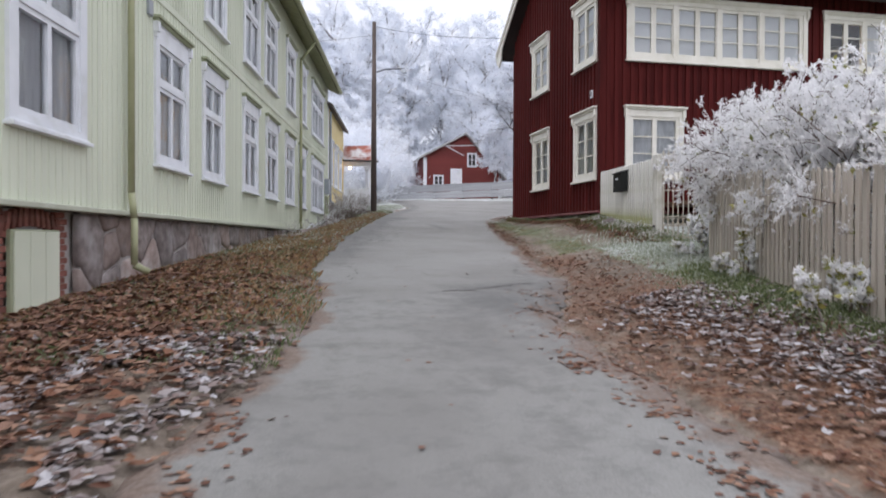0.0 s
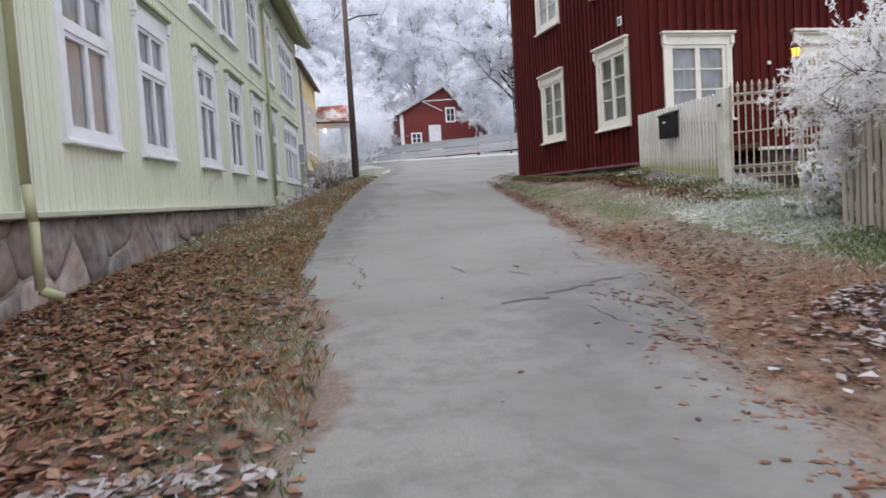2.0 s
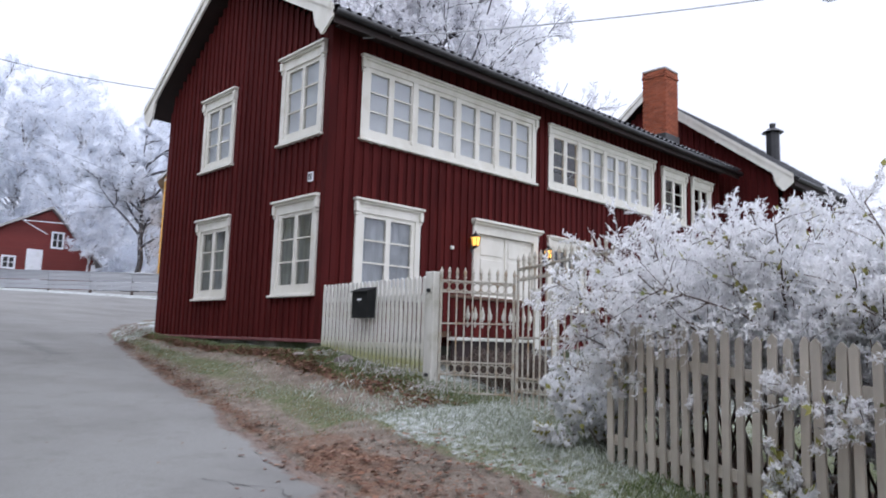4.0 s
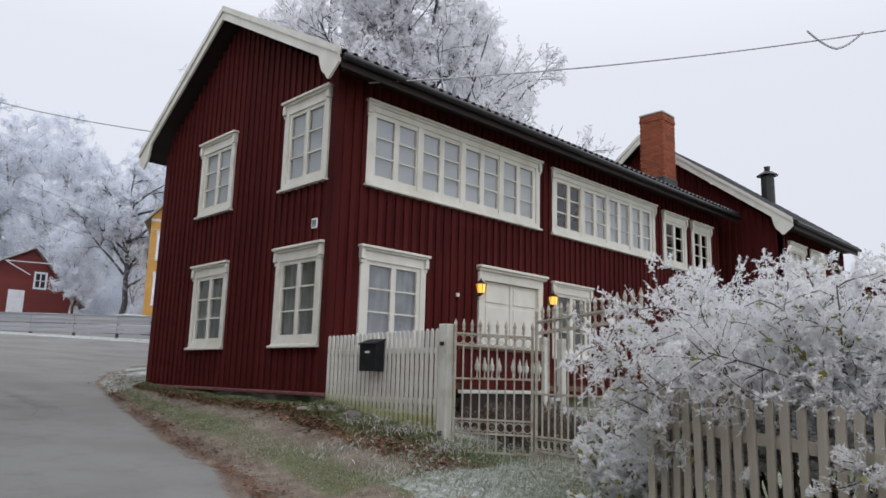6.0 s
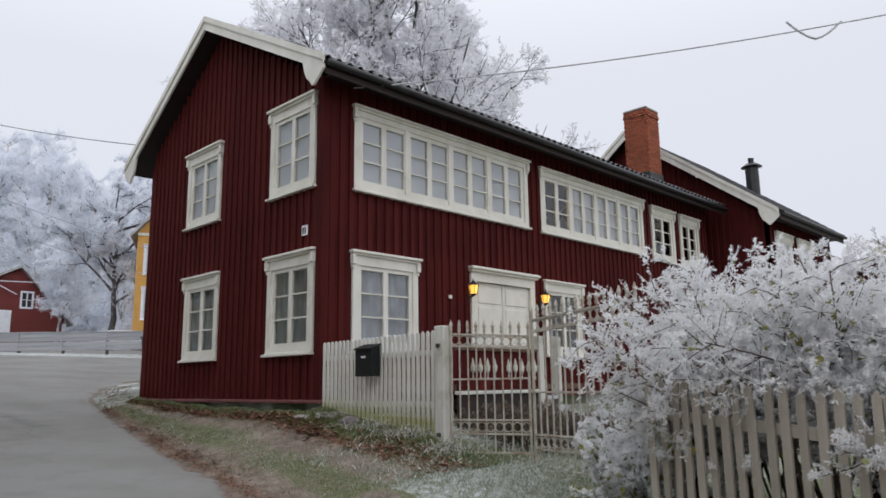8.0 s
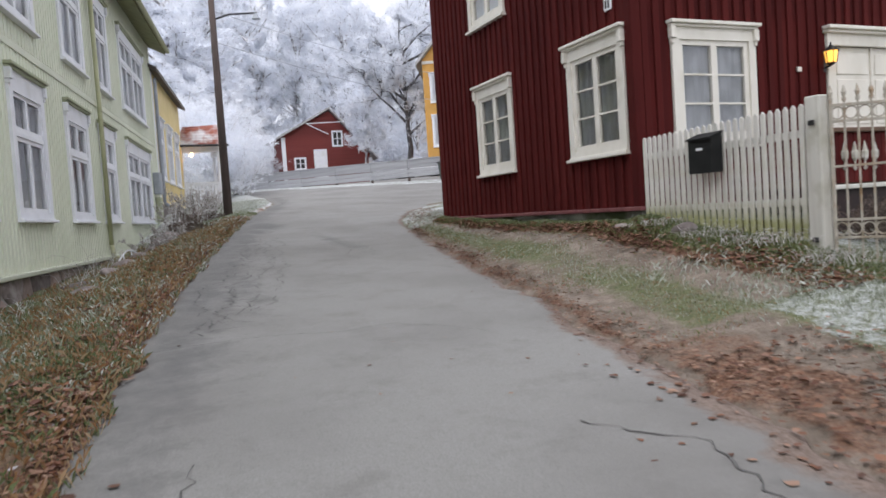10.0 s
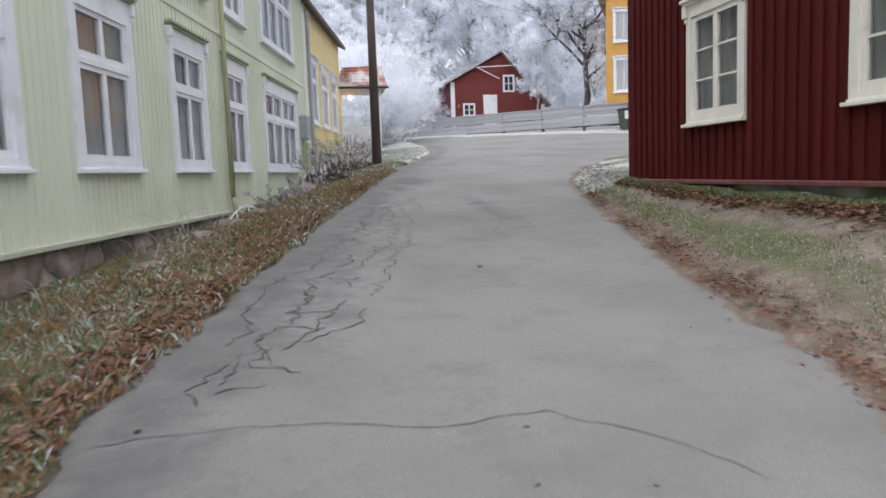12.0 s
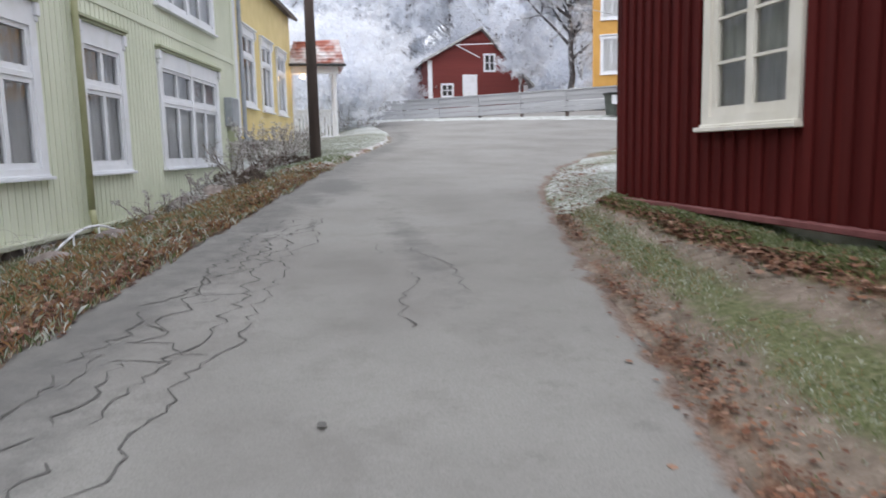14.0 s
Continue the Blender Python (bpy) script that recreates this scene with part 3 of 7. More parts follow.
al.new(dirt_at.outputs["Fac"], dirt_add.inputs[0])
al.new(dirt_noise.outputs[0], dirt_add.inputs[1])
al.new(dirt_add.outputs[0], dirt_range.inputs[0])
for k, val in ((1, 0.86), (2, 1.06)):
    dirt_range.inputs[k].default_value = val
me_ = mud_ramp.color_ramp.elements
me_[0].position, me_[0].color, me_[1].position, me_[1].color = 0.35, (0.12, 0.082, 0.063, 1), 0.62, (0.235, 0.18, 0.15, 1)
al.new(mud_noise.outputs[0], mud_ramp.inputs[0])
al.new(dirt_range.outputs[0], dirt_mix.inputs[0])
al.new(worn_mix.outputs[2], dirt_mix.inputs[6])
al.new(mud_ramp.outputs[0], dirt_mix.inputs[7])
damp_at, damp_noise, damp_add, damp_range, damp_mix = (an.new("ShaderNode" + k) for k in ("Attribute", "TexNoise", "Math", "MapRange", "Mix"))
damp_at.attribute_name = "damp"
damp_noise.inputs["Scale"].default_value, damp_noise.inputs["Detail"].default_value, damp_noise.inputs["Roughness"].default_value = 3.4, 9, 0.74
al.new(dirt_co.outputs["Object"], damp_noise.inputs["Vector"])
al.new(damp_at.outputs["Fac"], damp_add.inputs[0])
al.new(damp_noise.outputs[0], damp_add.inputs[1])
al.new(damp_add.outputs[0], damp_range.inputs[0])
for k, val in ((1, 0.62), (2, 1.02), (3, 0.0), (4, 0.9)):
    damp_range.inputs[k].default_value = val
damp_mix.data_type = "RGBA"
al.new(damp_range.outputs[0], damp_mix.inputs[0])
al.new(dirt_mix.outputs[2], damp_mix.inputs[6])
damp_mix.inputs[7].default_value = (0.125, 0.124, 0.121, 1)
al.new(damp_mix.outputs[2], ab.inputs["Base Color"])
# smears of trodden leaves, and old patches of darker tar: x, y, half width, half length, strength
SMEARS = [(4.82, 10.66, 0.22, 0.30, 0.62), (4.48, 8.62, 0.16, 0.20, 0.62), (4.40, 8.3, 0.14, 0.16, 0.6), (4.72, 8.2, 0.18, 0.3, 0.58), (4.62, 9.4, 0.12, 0.3, 0.5), (4.45, 7.2, 0.16, 0.4, 0.55), (4.3, 6.2, 0.14, 0.3, 0.5), (1.85, 7.3, 0.2, 0.5, 0.55), (1.75, 6.3, 0.16, 0.4, 0.6), (5.2, 11.8, 0.2, 0.35, 0.5)]
PATCHES = [(6.15, 30.4, 0.45, 1.3, 0.75), (5.75, 28.9, 0.3, 0.8, 0.6), (4.7, 11.3, 0.7, 0.9, 0.36), (5.3, 10.9, 0.4, 0.9, 0.40), (4.9, 12.5, 0.8, 0.35, 0.34), (6.75, 25.5, 0.22, 2.2, 0.36), (4.35, 22.3, 0.30, 3.2, 0.36), (4.9, 25.6, 0.28, 2.2, 0.40), (5.6, 12.7, 0.5, 1.1, 0.30)]
road_dirt, road_damp = [], []
r_verts, r_faces = [], []
RY = grade(-40, 80, 0, 45, 0.11, 2.0)
LANES = 34
for ry in RY:
    a = along(LEFT_EDGE, ry) + 0.22 * noise.noise((0, ry * 1.1, 2)) + 0.10 * noise.noise((3, ry * 4.5, 5))
    b = along(RIGHT_EDGE, ry) + 0.20 * noise.noise((9, ry * 0.9, 2)) + 0.12 * noise.noise((5, ry * 4.0, 5))
    for i in range(LANES + 1):
        x = a + (b - a) * i / LANES
        edge = min(i, LANES - i) / LANES
        z = road_z(x, ry) + 0.012 * noise.noise((x * 1.2, ry * 0.8, 1)) - 0.035 * math.exp(-(edge / 0.02) ** 2)
        r_verts.append((x, ry, z))
        reach_r = float(np.interp(ry, [0, 5, 12, 16, 18, 30], [0.5, 0.42, 0.42, 0.35, 0.16, 0.14]))
        spread = lambda spots: max(k * math.exp(-((x - px) / a_) ** 2 - ((ry - py) / b_) ** 2) for px, py, a_, b_, k in spots)
        road_dirt.append(max((0.72 if ry < 13 else 0.45) * math.exp(-((x - a) / (0.30 if ry < 13 else 0.14)) ** 2), 0.72 * math.exp(-((b - x) / reach_r) ** 2), spread(SMEARS) if ry < 13 else 0.0))
        # the older, darker margin of the lane and the wheel tracks
        edge_dark = 0.42 * math.exp(-((x - a - 0.35) / 0.45) ** 2) * min(1, max(0, (ry - 13) / 4))
        road_damp.append(max(edge_dark, spread(PATCHES) if 8 < ry < 34 else 0.0) + 0.10 * noise.noise((x * 0.9, ry * 0.25, 4)) + float(np.interp(ry, [11.5, 14], [0.15, 0.0])))
for j in range(len(RY) - 1):
    for i in range(LANES):
        k = j * (LANES + 1) + i
        r_faces.append((k, k + 1, k + LANES + 2, k + LANES + 1))
road_me = raw("road", r_verts, r_faces, ASPHALT)
road_me.attributes.new("dirt", "FLOAT", "POINT").data.foreach_set("value", road_dirt)
road_me.attributes.new("damp", "FLOAT", "POINT").data.foreach_set("value", road_damp)
road_me.polygons.foreach_set("use_smooth", [True] * len(r_faces))
tagged(new("road", road_me), "narrow grey asphalt lane climbing uphill, worn and cracked", "road", kind="structure")


# ---- the red house ----
RX, RYF, RYB, RXE = 9.67, 19.77, 26.74, 24.75
RZ0, RZE = 2.06, 7.78
red = thing("red_house", "two-storey dark red wooden house with cream window trim", "house", Matrix.Translation((RX, RYF, 1.7)))
INV_RED = Matrix.Translation((-RX, -RYF, -1.7))
RIDGE_Y, RIDGE_Z, EAVE_F, EAVE_B = 23.62, 10.10, 19.22, 27.48
EAVE_Z, EAVE_ZB = 7.72, 7.56


def slope_z(y):
    return RIDGE_Z - abs(y - RIDGE_Y) * ((RIDGE_Z - EAVE_Z) / (RIDGE_Y - EAVE_F) if y < RIDGE_Y else (RIDGE_Z - EAVE_ZB) / (EAVE_B - RIDGE_Y))


# street gable: X runs from the back corner to the front corner
MG = INV_RED @ wall_frame(RX, RYB, 0, 0, -1)
WG = RYB - RYF
gable_windows = []
for y0, y1, z0, z1, lb in ((24.72, 23.25, 2.84, 4.65, "lower"), (21.40, 19.95, 2.84, 4.68, "lower"), (24.82, 23.35, 5.72, 7.46, "upper"), (21.42, 19.97, 5.76, 7.56, "upper")):
    up = lb == "upper"
    w, h = window(red, MG, RYB - y0, RYB - y1, z0, z1, 2, 3, TRIM, "cream casement window with moulded crown and sill" , drape=[(0, 1)], drape_mat=SKY_BLIND if up else REFLECT_NET, stile=0.07)
    gable_windows.append((RYB - y0, RYB - y1, z0, z1, h))
bm = bmesh.new()
panel(bm, 0, WG, RZ0, RZE - 0.02, [g[4] for g in gable_windows], 0.16)
tri = [(0.0, RZE - 0.02), (WG, RZE - 0.02), (RYB - RIDGE_Y, RIDGE_Z - 0.16)]
lo, hi = [bm.verts.new((x, 0, z)) for x, z in tri], [bm.verts.new((x, 0.16, z)) for x, z in tri]
bm.faces.new(lo)
bm.faces.new(list(reversed(hi)))
wall_g = part("gable_wall", bm, RED, red, "dark red board and batten gable", MG)
# long front with the door
MF = INV_RED @ wall_frame(RX, RYF, 0, 1, 0)
front_windows = []
for x0, x1, z0, z1, n, rows, lb, dr, dm in (
        (10.32, 11.90, 2.86, 4.69, 2, 3, "cream two-light casement window with crown", [(0, 1)], PALE_REFLECT_NET),
        (15.92, 17.45, 2.90, 4.67, 2, 3, "cream two-light casement window with crown", [(0, 0.2)], CURTAIN),
        (10.33, 15.42, 5.77, 7.42, 8, 3, "long cream band of eight casement lights", [(0, 1)], SKY_BLIND),
        # the curtain here is added in place of light reflections on the panes
        (15.90, 20.66, 5.76, 7.38, 8, 3, "long cream band of eight casement lights, a lamp behind", [(0.26, 1)], CURTAIN),
        (21.13, 22.50, 5.70, 7.32, 2, 3, "cream two-light casement window", [], CURTAIN),
        (22.86, 24.10, 5.70, 7.32, 2, 3, "cream two-light casement window", [], CURTAIN)):
    ps = [x0 - RX + 0.13 + (x1 - x0 - 0.26) * k / 4 for k in (1, 2, 3)] if n == 8 else ()
    w, h = window(red, MF, x0 - RX, x1 - RX, z0, z1, n, rows, TRIM, lb, drape=dr, drape_mat=dm, posts=ps, crown=0.14 if n == 8 else 0.2, stile=0.085 if n == 8 else 0.075)
    front_windows.append((x0 - RX, x1 - RX, z0, z1, h))
DX0, DX1, DZ0, DZ1 = 13.36 - RX, 15.60 - RX, 2.45, 4.72
door_hole = (DX0 + 0.2, DX1 - 0.2, DZ0, DZ1 - 0.3)
bm = bmesh.new()
LF = RXE - RX
panel(bm, 0, LF, RZ0, RZE, [f[4] for f in front_windows] + [door_hole], 0.16)
wall_f = part("front_wall", bm, RED, red, "dark red board and batten long wall", MF)
bm = bmesh.new()
panel(bm, 0, LF, RZ0, RZE - 0.15, [], 0.16)
part("back_wall", bm, RED, red, "", INV_RED @ wall_frame(RXE, RYB, 0, -1, 0))
bm = bmesh.new()
panel(bm, 0, WG, RZ0, RZE, [], 0.16)
lo = [bm.verts.new((x, 0, z)) for x, z in ((0.0, RZE), (WG, RZE), (RIDGE_Y - RYF, RIDGE_Z - 0.16))]
bm.faces.new(lo)
part("end_wall", bm, RED, red, "", INV_RED @ wall_frame(RXE, RYF, 0, 0, 1))
part("storey_floor", boxes((0.2, LF - 0.2, 0.2, WG - 0.2, 5.15 - 1.7, 5.35 - 1.7), (0.2, LF - 0.2, 0.2, WG - 0.2, 0.75, 0.85), (5.6, 5.75, 0.2, WG - 0.2, 0.85, 5.9)), ROOM, red)
part("room_wall", boxes((0.2, LF - 0.2, 3.6, 3.7, 0.85, 5.9)), ROOM, red)
RED_UNIT = unit_board(0.105, 0.036, RED)
boards(wall_g, "board", RED_UNIT, 0.17, WG - 0.16, 0.2137, RZ0 + 0.03, lambda x: min(slope_z(RYB - x) - 0.16, 99), [g[:4] for g in gable_windows])
boards(wall_f, "board", RED_UNIT, 0.19, LF - 0.05, 0.2137, RZ0 + 0.03, lambda x: RZE, [f[:4] for f in front_windows] + [(DX0, DX1, DZ0, DZ1)])
part("corner_board", boxes((-0.032, 0.13, -0.032, 0.0, RZ0 + 0.03 - 1.7, 7.8 - 1.7), (-0.032, 0.0, 0.0, 0.13, RZ0 + 0.03 - 1.7, 7.8 - 1.7), bevel=0.006), RED, red)
part("corner_board", boxes((-0.032, 0.1, WG - 0.1, WG + 0.03, RZ0 + 0.03 - 1.7, 7.6 - 1.7), bevel=0.006), RED, red)
part("water_board", boxes((-0.10, -0.003, -0.10, WG + 0.05, RZ0 - 0.03 - 1.7, RZ0 + 0.03 - 1.7), (-0.003, LF, -0.10, -0.003, RZ0 - 0.03 - 1.7, RZ0 + 0.03 - 1.7), bevel=0.008), SILL_RED, red, "faded pink-red drip board")
part("plinth", boxes((0.06, LF, 0.06, 0.3, -1.4, RZ0 - 0.03 - 1.7), (0.06, 0.3, 0.3, WG - 0.02, -1.4, RZ0 - 0.03 - 1.7), bevel=0.01), PLASTER, red, "mossy whitewashed masonry plinth")
for px, w, h in ((2.3, 0.55, 0.22), (4.55, 0.5, 0.2)):
    bm = bmesh.new()
    bmesh.ops.create_icosphere(bm, subdivisions=2, radius=0.3, matrix=Matrix.Translation((-0.02, px, 0.1)) @ Matrix.Diagonal((0.5, w * 1.6, h * 2.6, 1)))
    for v in bm.verts:
        v.co += 0.03 * Vector(noise.noise_vector(v.co * 5))
    part("plinth_stone", bm, PLASTER, red)
# roof
RX0, RX1 = 9.24, 25.0


def pantile_roof(parent, name, x0, x1, ya, za, yb, zb, mat, off, pitch=0.23, thick=0.10):
    """One wavy slope from the eave (ya, za) to the ridge (yb, zb), with its dark underside."""
    nxs = int((x1 - x0) / pitch * 6)
    verts, faces = [], []
    d = Vector((0, yb - ya, zb - za)).normalized()
    up = Vector((0, -d.z, d.y)) if d.y > 0 else Vector((0, d.z, -d.y))
    length = math.hypot(yb - ya, zb - za)
    rows = max(2, int(length / 0.36))
    for j in range(rows + 1):
        for end in (0, 1):
            s = length * (j + end * 0.995) / (rows + 1)
            for i in range(nxs + 1):
                x = x0 + (x1 - x0) * i / nxs
                wave = 0.035 * math.sin(2 * math.pi * (x - x0) / pitch) + 0.03 * (1 - end)
                p = Vector((x, ya, za)) + d * s + up * (thick + wave)
                verts.append(tuple(p - off))
    m = nxs + 1
    for j in range(2 * (rows + 1) - 1):
        for i in range(nxs):
            k = j * m + i
            faces.append((k, k + 1, k + m + 1, k + m))
    ob = new(name, raw(name, verts, faces, mat))
    ob.data.polygons.foreach_set("use_smooth", [True] * len(faces))
    ob.parent = parent
    bm = bmesh.new()
    c = [Vector((x, y, z)) - off for x, y, z in ((x0, ya, za), (x1, ya, za), (x1, yb, zb), (x0, yb, zb))]
    lo, hi = [bm.verts.new(p) for p in c], [bm.verts.new(p + up * (thick - 0.04)) for p in c]
    bm.faces.new(lo)
    bm.faces.new(list(reversed(hi)))
    for i in range(4):
        bm.faces.new((lo[i], hi[i], hi[(i + 1) % 4], lo[(i + 1) % 4]))
    bmesh.ops.recalc_face_normals(bm, faces=list(bm.faces))
    part("roof_deck", bm, SOFFIT, ob, "red-brown soffit boards, eave shade in their colour")
    return ob


OFF_RED = Vector((RX, RYF, 1.7))
pantile_roof(red, "roof", RX0 + 0.02, RX1, EAVE_F, EAVE_Z, RIDGE_Y, RIDGE_Z, ROOF, OFF_RED)
pantile_roof(red, "roof", RX0 + 0.02, RX1, EAVE_B, EAVE_ZB, RIDGE_Y, RIDGE_Z, ROOF, OFF_RED)


def barge(parent, off, x, ya, za, yb, zb, mat, depth=0.30, thick=0.045, foot=True):
    """A white barge board along a gable edge, with a shaped foot at the eave."""
    bm = bmesh.new()
    d = Vector((0, yb - ya, zb - za)).normalized()
    s = 1 if yb > ya else -1
    prof = [(ya, za + 0.17), (yb, zb + 0.17), (yb, zb + 0.17 - depth), (ya + s * 0.62, za + 0.17 - depth + 0.62 * abs(d.z / d.y))]
    if foot:
        prof += [(ya + s * 0.56, za + 0.02), (ya + s * 0.50, za - 0.12), (ya + s * 0.40, za - 0.20), (ya + s * 0.33, za - 0.30), (ya + s * 0.27, za - 0.30), (ya, za - 0.08)]
    else:
        prof += [(ya, za + 0.17 - depth)]
    lo, hi = [bm.verts.new(Vector((x, y, z)) - off) for y, z in prof], [bm.verts.new(Vector((x + thick, y, z)) - off) for y, z in prof]
    bm.faces.new(lo)
    bm.faces.new(list(reversed(hi)))
    for i in range(len(prof)):
        j = (i + 1) % len(prof)
        bm.faces.new((lo[i], hi[i], hi[j], lo[j]))
    bmesh.ops.recalc_face_normals(bm, faces=list(bm.faces))
    b = part("barge_board", bm, mat, parent, "cream barge board")
    bm = bmesh.new()
    prof = [(ya, za + 0.19), (yb, zb + 0.19), (yb, zb + 0.06), (ya, za + 0.06)]
    lo, hi = [bm.verts.new(Vector((x - 0.03, y, z)) - off) for y, z in prof], [bm.verts.new(Vector((x - 0.002, y, z)) - off) for y, z in prof]
    bm.faces.new(lo)
    bm.faces.new(list(reversed(hi)))
    for i in range(4):
        bm.faces.new((lo[i], hi[i], hi[(i + 1) % 4], lo[(i + 1) % 4]))
    bmesh.ops.recalc_face_normals(bm, faces=list(bm.faces))
    part("cover_strip", bm, mat, b)


barge(red, OFF_RED, RX0, EAVE_F, EAVE_Z, RIDGE_Y, RIDGE_Z, TRIM)
barge(red, OFF_RED, RX0, EAVE_B, EAVE_ZB, RIDGE_Y, RIDGE_Z, TRIM)
part("gutter", pipe_path([(RX0 + 0.06 - RX, EAVE_F - 0.07 - RYF, EAVE_Z + 0.02 - 1.7), (RX1 - RX, EAVE_F - 0.07 - RYF, EAVE_Z - 0.02 - 1.7)], 0.065, 10), BLACK, red, "black half-round gutter", smooth=True)
# fascia and soffit: the dark band of eave shade is in their colour
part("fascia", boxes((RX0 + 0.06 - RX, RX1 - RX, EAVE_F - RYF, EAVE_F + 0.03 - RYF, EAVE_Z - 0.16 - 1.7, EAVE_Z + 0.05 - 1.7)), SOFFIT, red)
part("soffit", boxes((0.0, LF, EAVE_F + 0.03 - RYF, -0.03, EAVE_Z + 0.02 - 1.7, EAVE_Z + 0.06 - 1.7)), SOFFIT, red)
# door and its surround
door = part("front_door", boxes((door_hole[0], door_hole[1], 0.03, 0.09, DZ0, door_hole[3]), bevel=0.004), TRIM, red, "cream panelled double door", MF)
mid = (door_hole[0] + door_hole[1]) / 2
for a, b in ((door_hole[0] + 0.06, mid - 0.03), (mid + 0.03, door_hole[1] - 0.06)):
    for z0, z1 in ((2.55, 3.1), (3.18, 3.9), (3.98, 4.32)):
        part("door_panel", boxes((a + 0.06, b - 0.06, 0.012, 0.031, z0, z1), bevel=0.009), TRIM, door)
part("meeting_strip", boxes((mid - 0.025, mid + 0.025, 0.0, 0.031, DZ0, door_hole[3]), bevel=0.004), TRIM, door)
surround = part("door_surround", boxes((DX0 + 0.05, DX0 + 0.22, -0.05, 0.03, DZ0, DZ1 - 0.3), (DX1 - 0.22, DX1 - 0.05, -0.05, 0.03, DZ0, DZ1 - 0.3), (DX0 + 0.05, DX1 - 0.05, -0.055, 0.03, DZ1 - 0.3, DZ1 - 0.08), bevel=0.008), TRIM, red, "cream door surround with cornice", MF)
part("cornice", boxes((DX0 - 0.02, DX1 + 0.02, -0.17, 0.0, DZ1 - 0.06, DZ1), (DX0, DX1, -0.12, 0.0, DZ1 - 0.11, DZ1 - 0.06), bevel=0.01), TRIM, surround)


def lantern(x, z):
    t = part("wall_lantern", boxes((x - 0.05, x + 0.05, -0.03, -0.005, z - 0.28, z + 0.02)), BLACK, red, "lit black wall lantern with amber glass", MF)
    bm = bmesh.new()
    tube(bm, (x, -0.16, z - 0.16), (x, -0.16, z + 0.02), 0.075, 0.105, 6)
    part("lamp_glass", bm, LAMP, t)
    bm = bmesh.new()
    tube(bm, (x, -0.16, z + 0.02), (x, -0.16, z + 0.11), 0.135, 0.02, 6)
    tube(bm, (x, -0.16, z + 0.11), (x, -0.16, z + 0.16), 0.02, 0.005, 6)
    tube(bm, (x, -0.16, z - 0.20), (x, -0.16, z - 0.16), 0.03, 0.08, 6)
    tube(bm, (x, -0.03, z - 0.22), (x, -0.16, z - 0.20), 0.015, 0.015, 5)
    for i in range(6):
        c, s = math.cos(i * math.pi / 3), math.sin(i * math.pi / 3)
        tube(bm, (x + 0.078 * c, -0.16 + 0.078 * s, z - 0.16), (x + 0.108 * c, -0.16 + 0.108 * s, z + 0.02), 0.007, 0.007, 4)
    part("lamp_cap", bm, BLACK, t)
    light = new("lantern_light", bpy.data.lights.new("lantern_light", "POINT"))
    light.data.energy, light.data.color, light.data.shadow_soft_size = 0.5, (1.0, 0.6, 0.22), 0.05
    light.location = (RX + x, RYF - 0.36, z - 0.05)


lantern(13.36 - RX - 0.02, 4.28)
lantern(15.78 - RX, 4.26)
plate = part("number_plate", boxes((6.43, 6.60, -0.05, -0.028, 4.93, 5.11), bevel=0.004), WHITE, red, "small white enamel plate", MG)
part("plate_mark", boxes((6.46, 6.50, -0.054, -0.051, 4.96, 5.08), (6.525, 6.565, -0.054, -0.051, 4.96, 5.08)), BLACK, plate)
part("doorbell", boxes((12.75 - RX, 12.83 - RX, -0.05, -0.02, 4.0, 4.07)), TRIM, red, "", MF)
bm = bmesh.new()
sphere(bm, (16.5, 20.3, 6.12), 0.09)
solid("window_lamp", bm, BULB, "round warm lamp glowing behind an upper window", "lamp", smooth=True)
part("lamp_foot", boxes((16.47, 16.53, 20.27, 20.33, 5.45, 6.05)), BLACK, bpy.data.objects["window_lamp"])

# chimney
CH = Vector((23.35, 21.05, 8.6))
chim = thing("chimney", "orange-red brick chimney rising from the black roof", "chimney", Matrix.Translation(CH))
part("core", boxes((-0.37, 0.37, -0.37, 0.37, -0.5, 2.42)), MORTAR, chim)
part("flashing", boxes((-0.44, 0.44, -0.44, 0.44, -0.45, 0.32), bevel=0.02), BLACK, chim)
brick_bm = boxes((-0.092, 0.092, -0.02, 0.03, 0.0, 0.066), bevel=0.005)
brick_me = mesh_of("brick", brick_bm, BRICK)
for row in range(28):
    out = 0.0 if row < 25 else (0.03 if row < 27 else 0.0)
    for side in range(4):
        for i in range(4):
            x = -0.285 + i * 0.193 + (0.05 if row % 2 else -0.03)
            ob = new("brick", brick_me)
            ob.parent = chim
            ob.matrix_basis = Matrix.Rotation(side * math.pi / 2, 4, "Z") @ Matrix.Translation((x, -0.375 - out, 0.30 + row * 0.077))
part("cap_slab", boxes((-0.42, 0.42, -0.42, 0.42, 2.45, 2.51), bevel=0.01), MORTAR, chim)
part("flue", boxes((-0.22, 0.22, -0.22, 0.22, 2.51, 2.55)), BLACK, chim)

# ---- the second red house, behind ----
H2X0, H2X1, H2F, H2B, H2Z0, H2E = 25.4, 31.2, 18.05, 27.0, 2.2, 7.35
O2 = Vector((H2X0, H2F, H2Z0))
red2 = thing("rear_red_house", "dark red wooden house with cream barge boards behind", "house", Matrix.Translation(O2))
I2 = Matrix.Translation(-O2)
R2Y, R2Z = 22.65, 11.1
bm = bmesh.new()
panel(bm, 0, H2B - H2F, H2Z0, H2E, [], 0.16)
bm.faces.new([bm.verts.new((x, 0, z)) for x, z in ((0.0, H2E), (H2B - H2F, H2E), (H2B - R2Y, R2Z - 0.1))])
w2 = part("gable_wall", bm, RED, red2, "", I2 @ wall_frame(H2X0, H2B, 0, 0, -1))
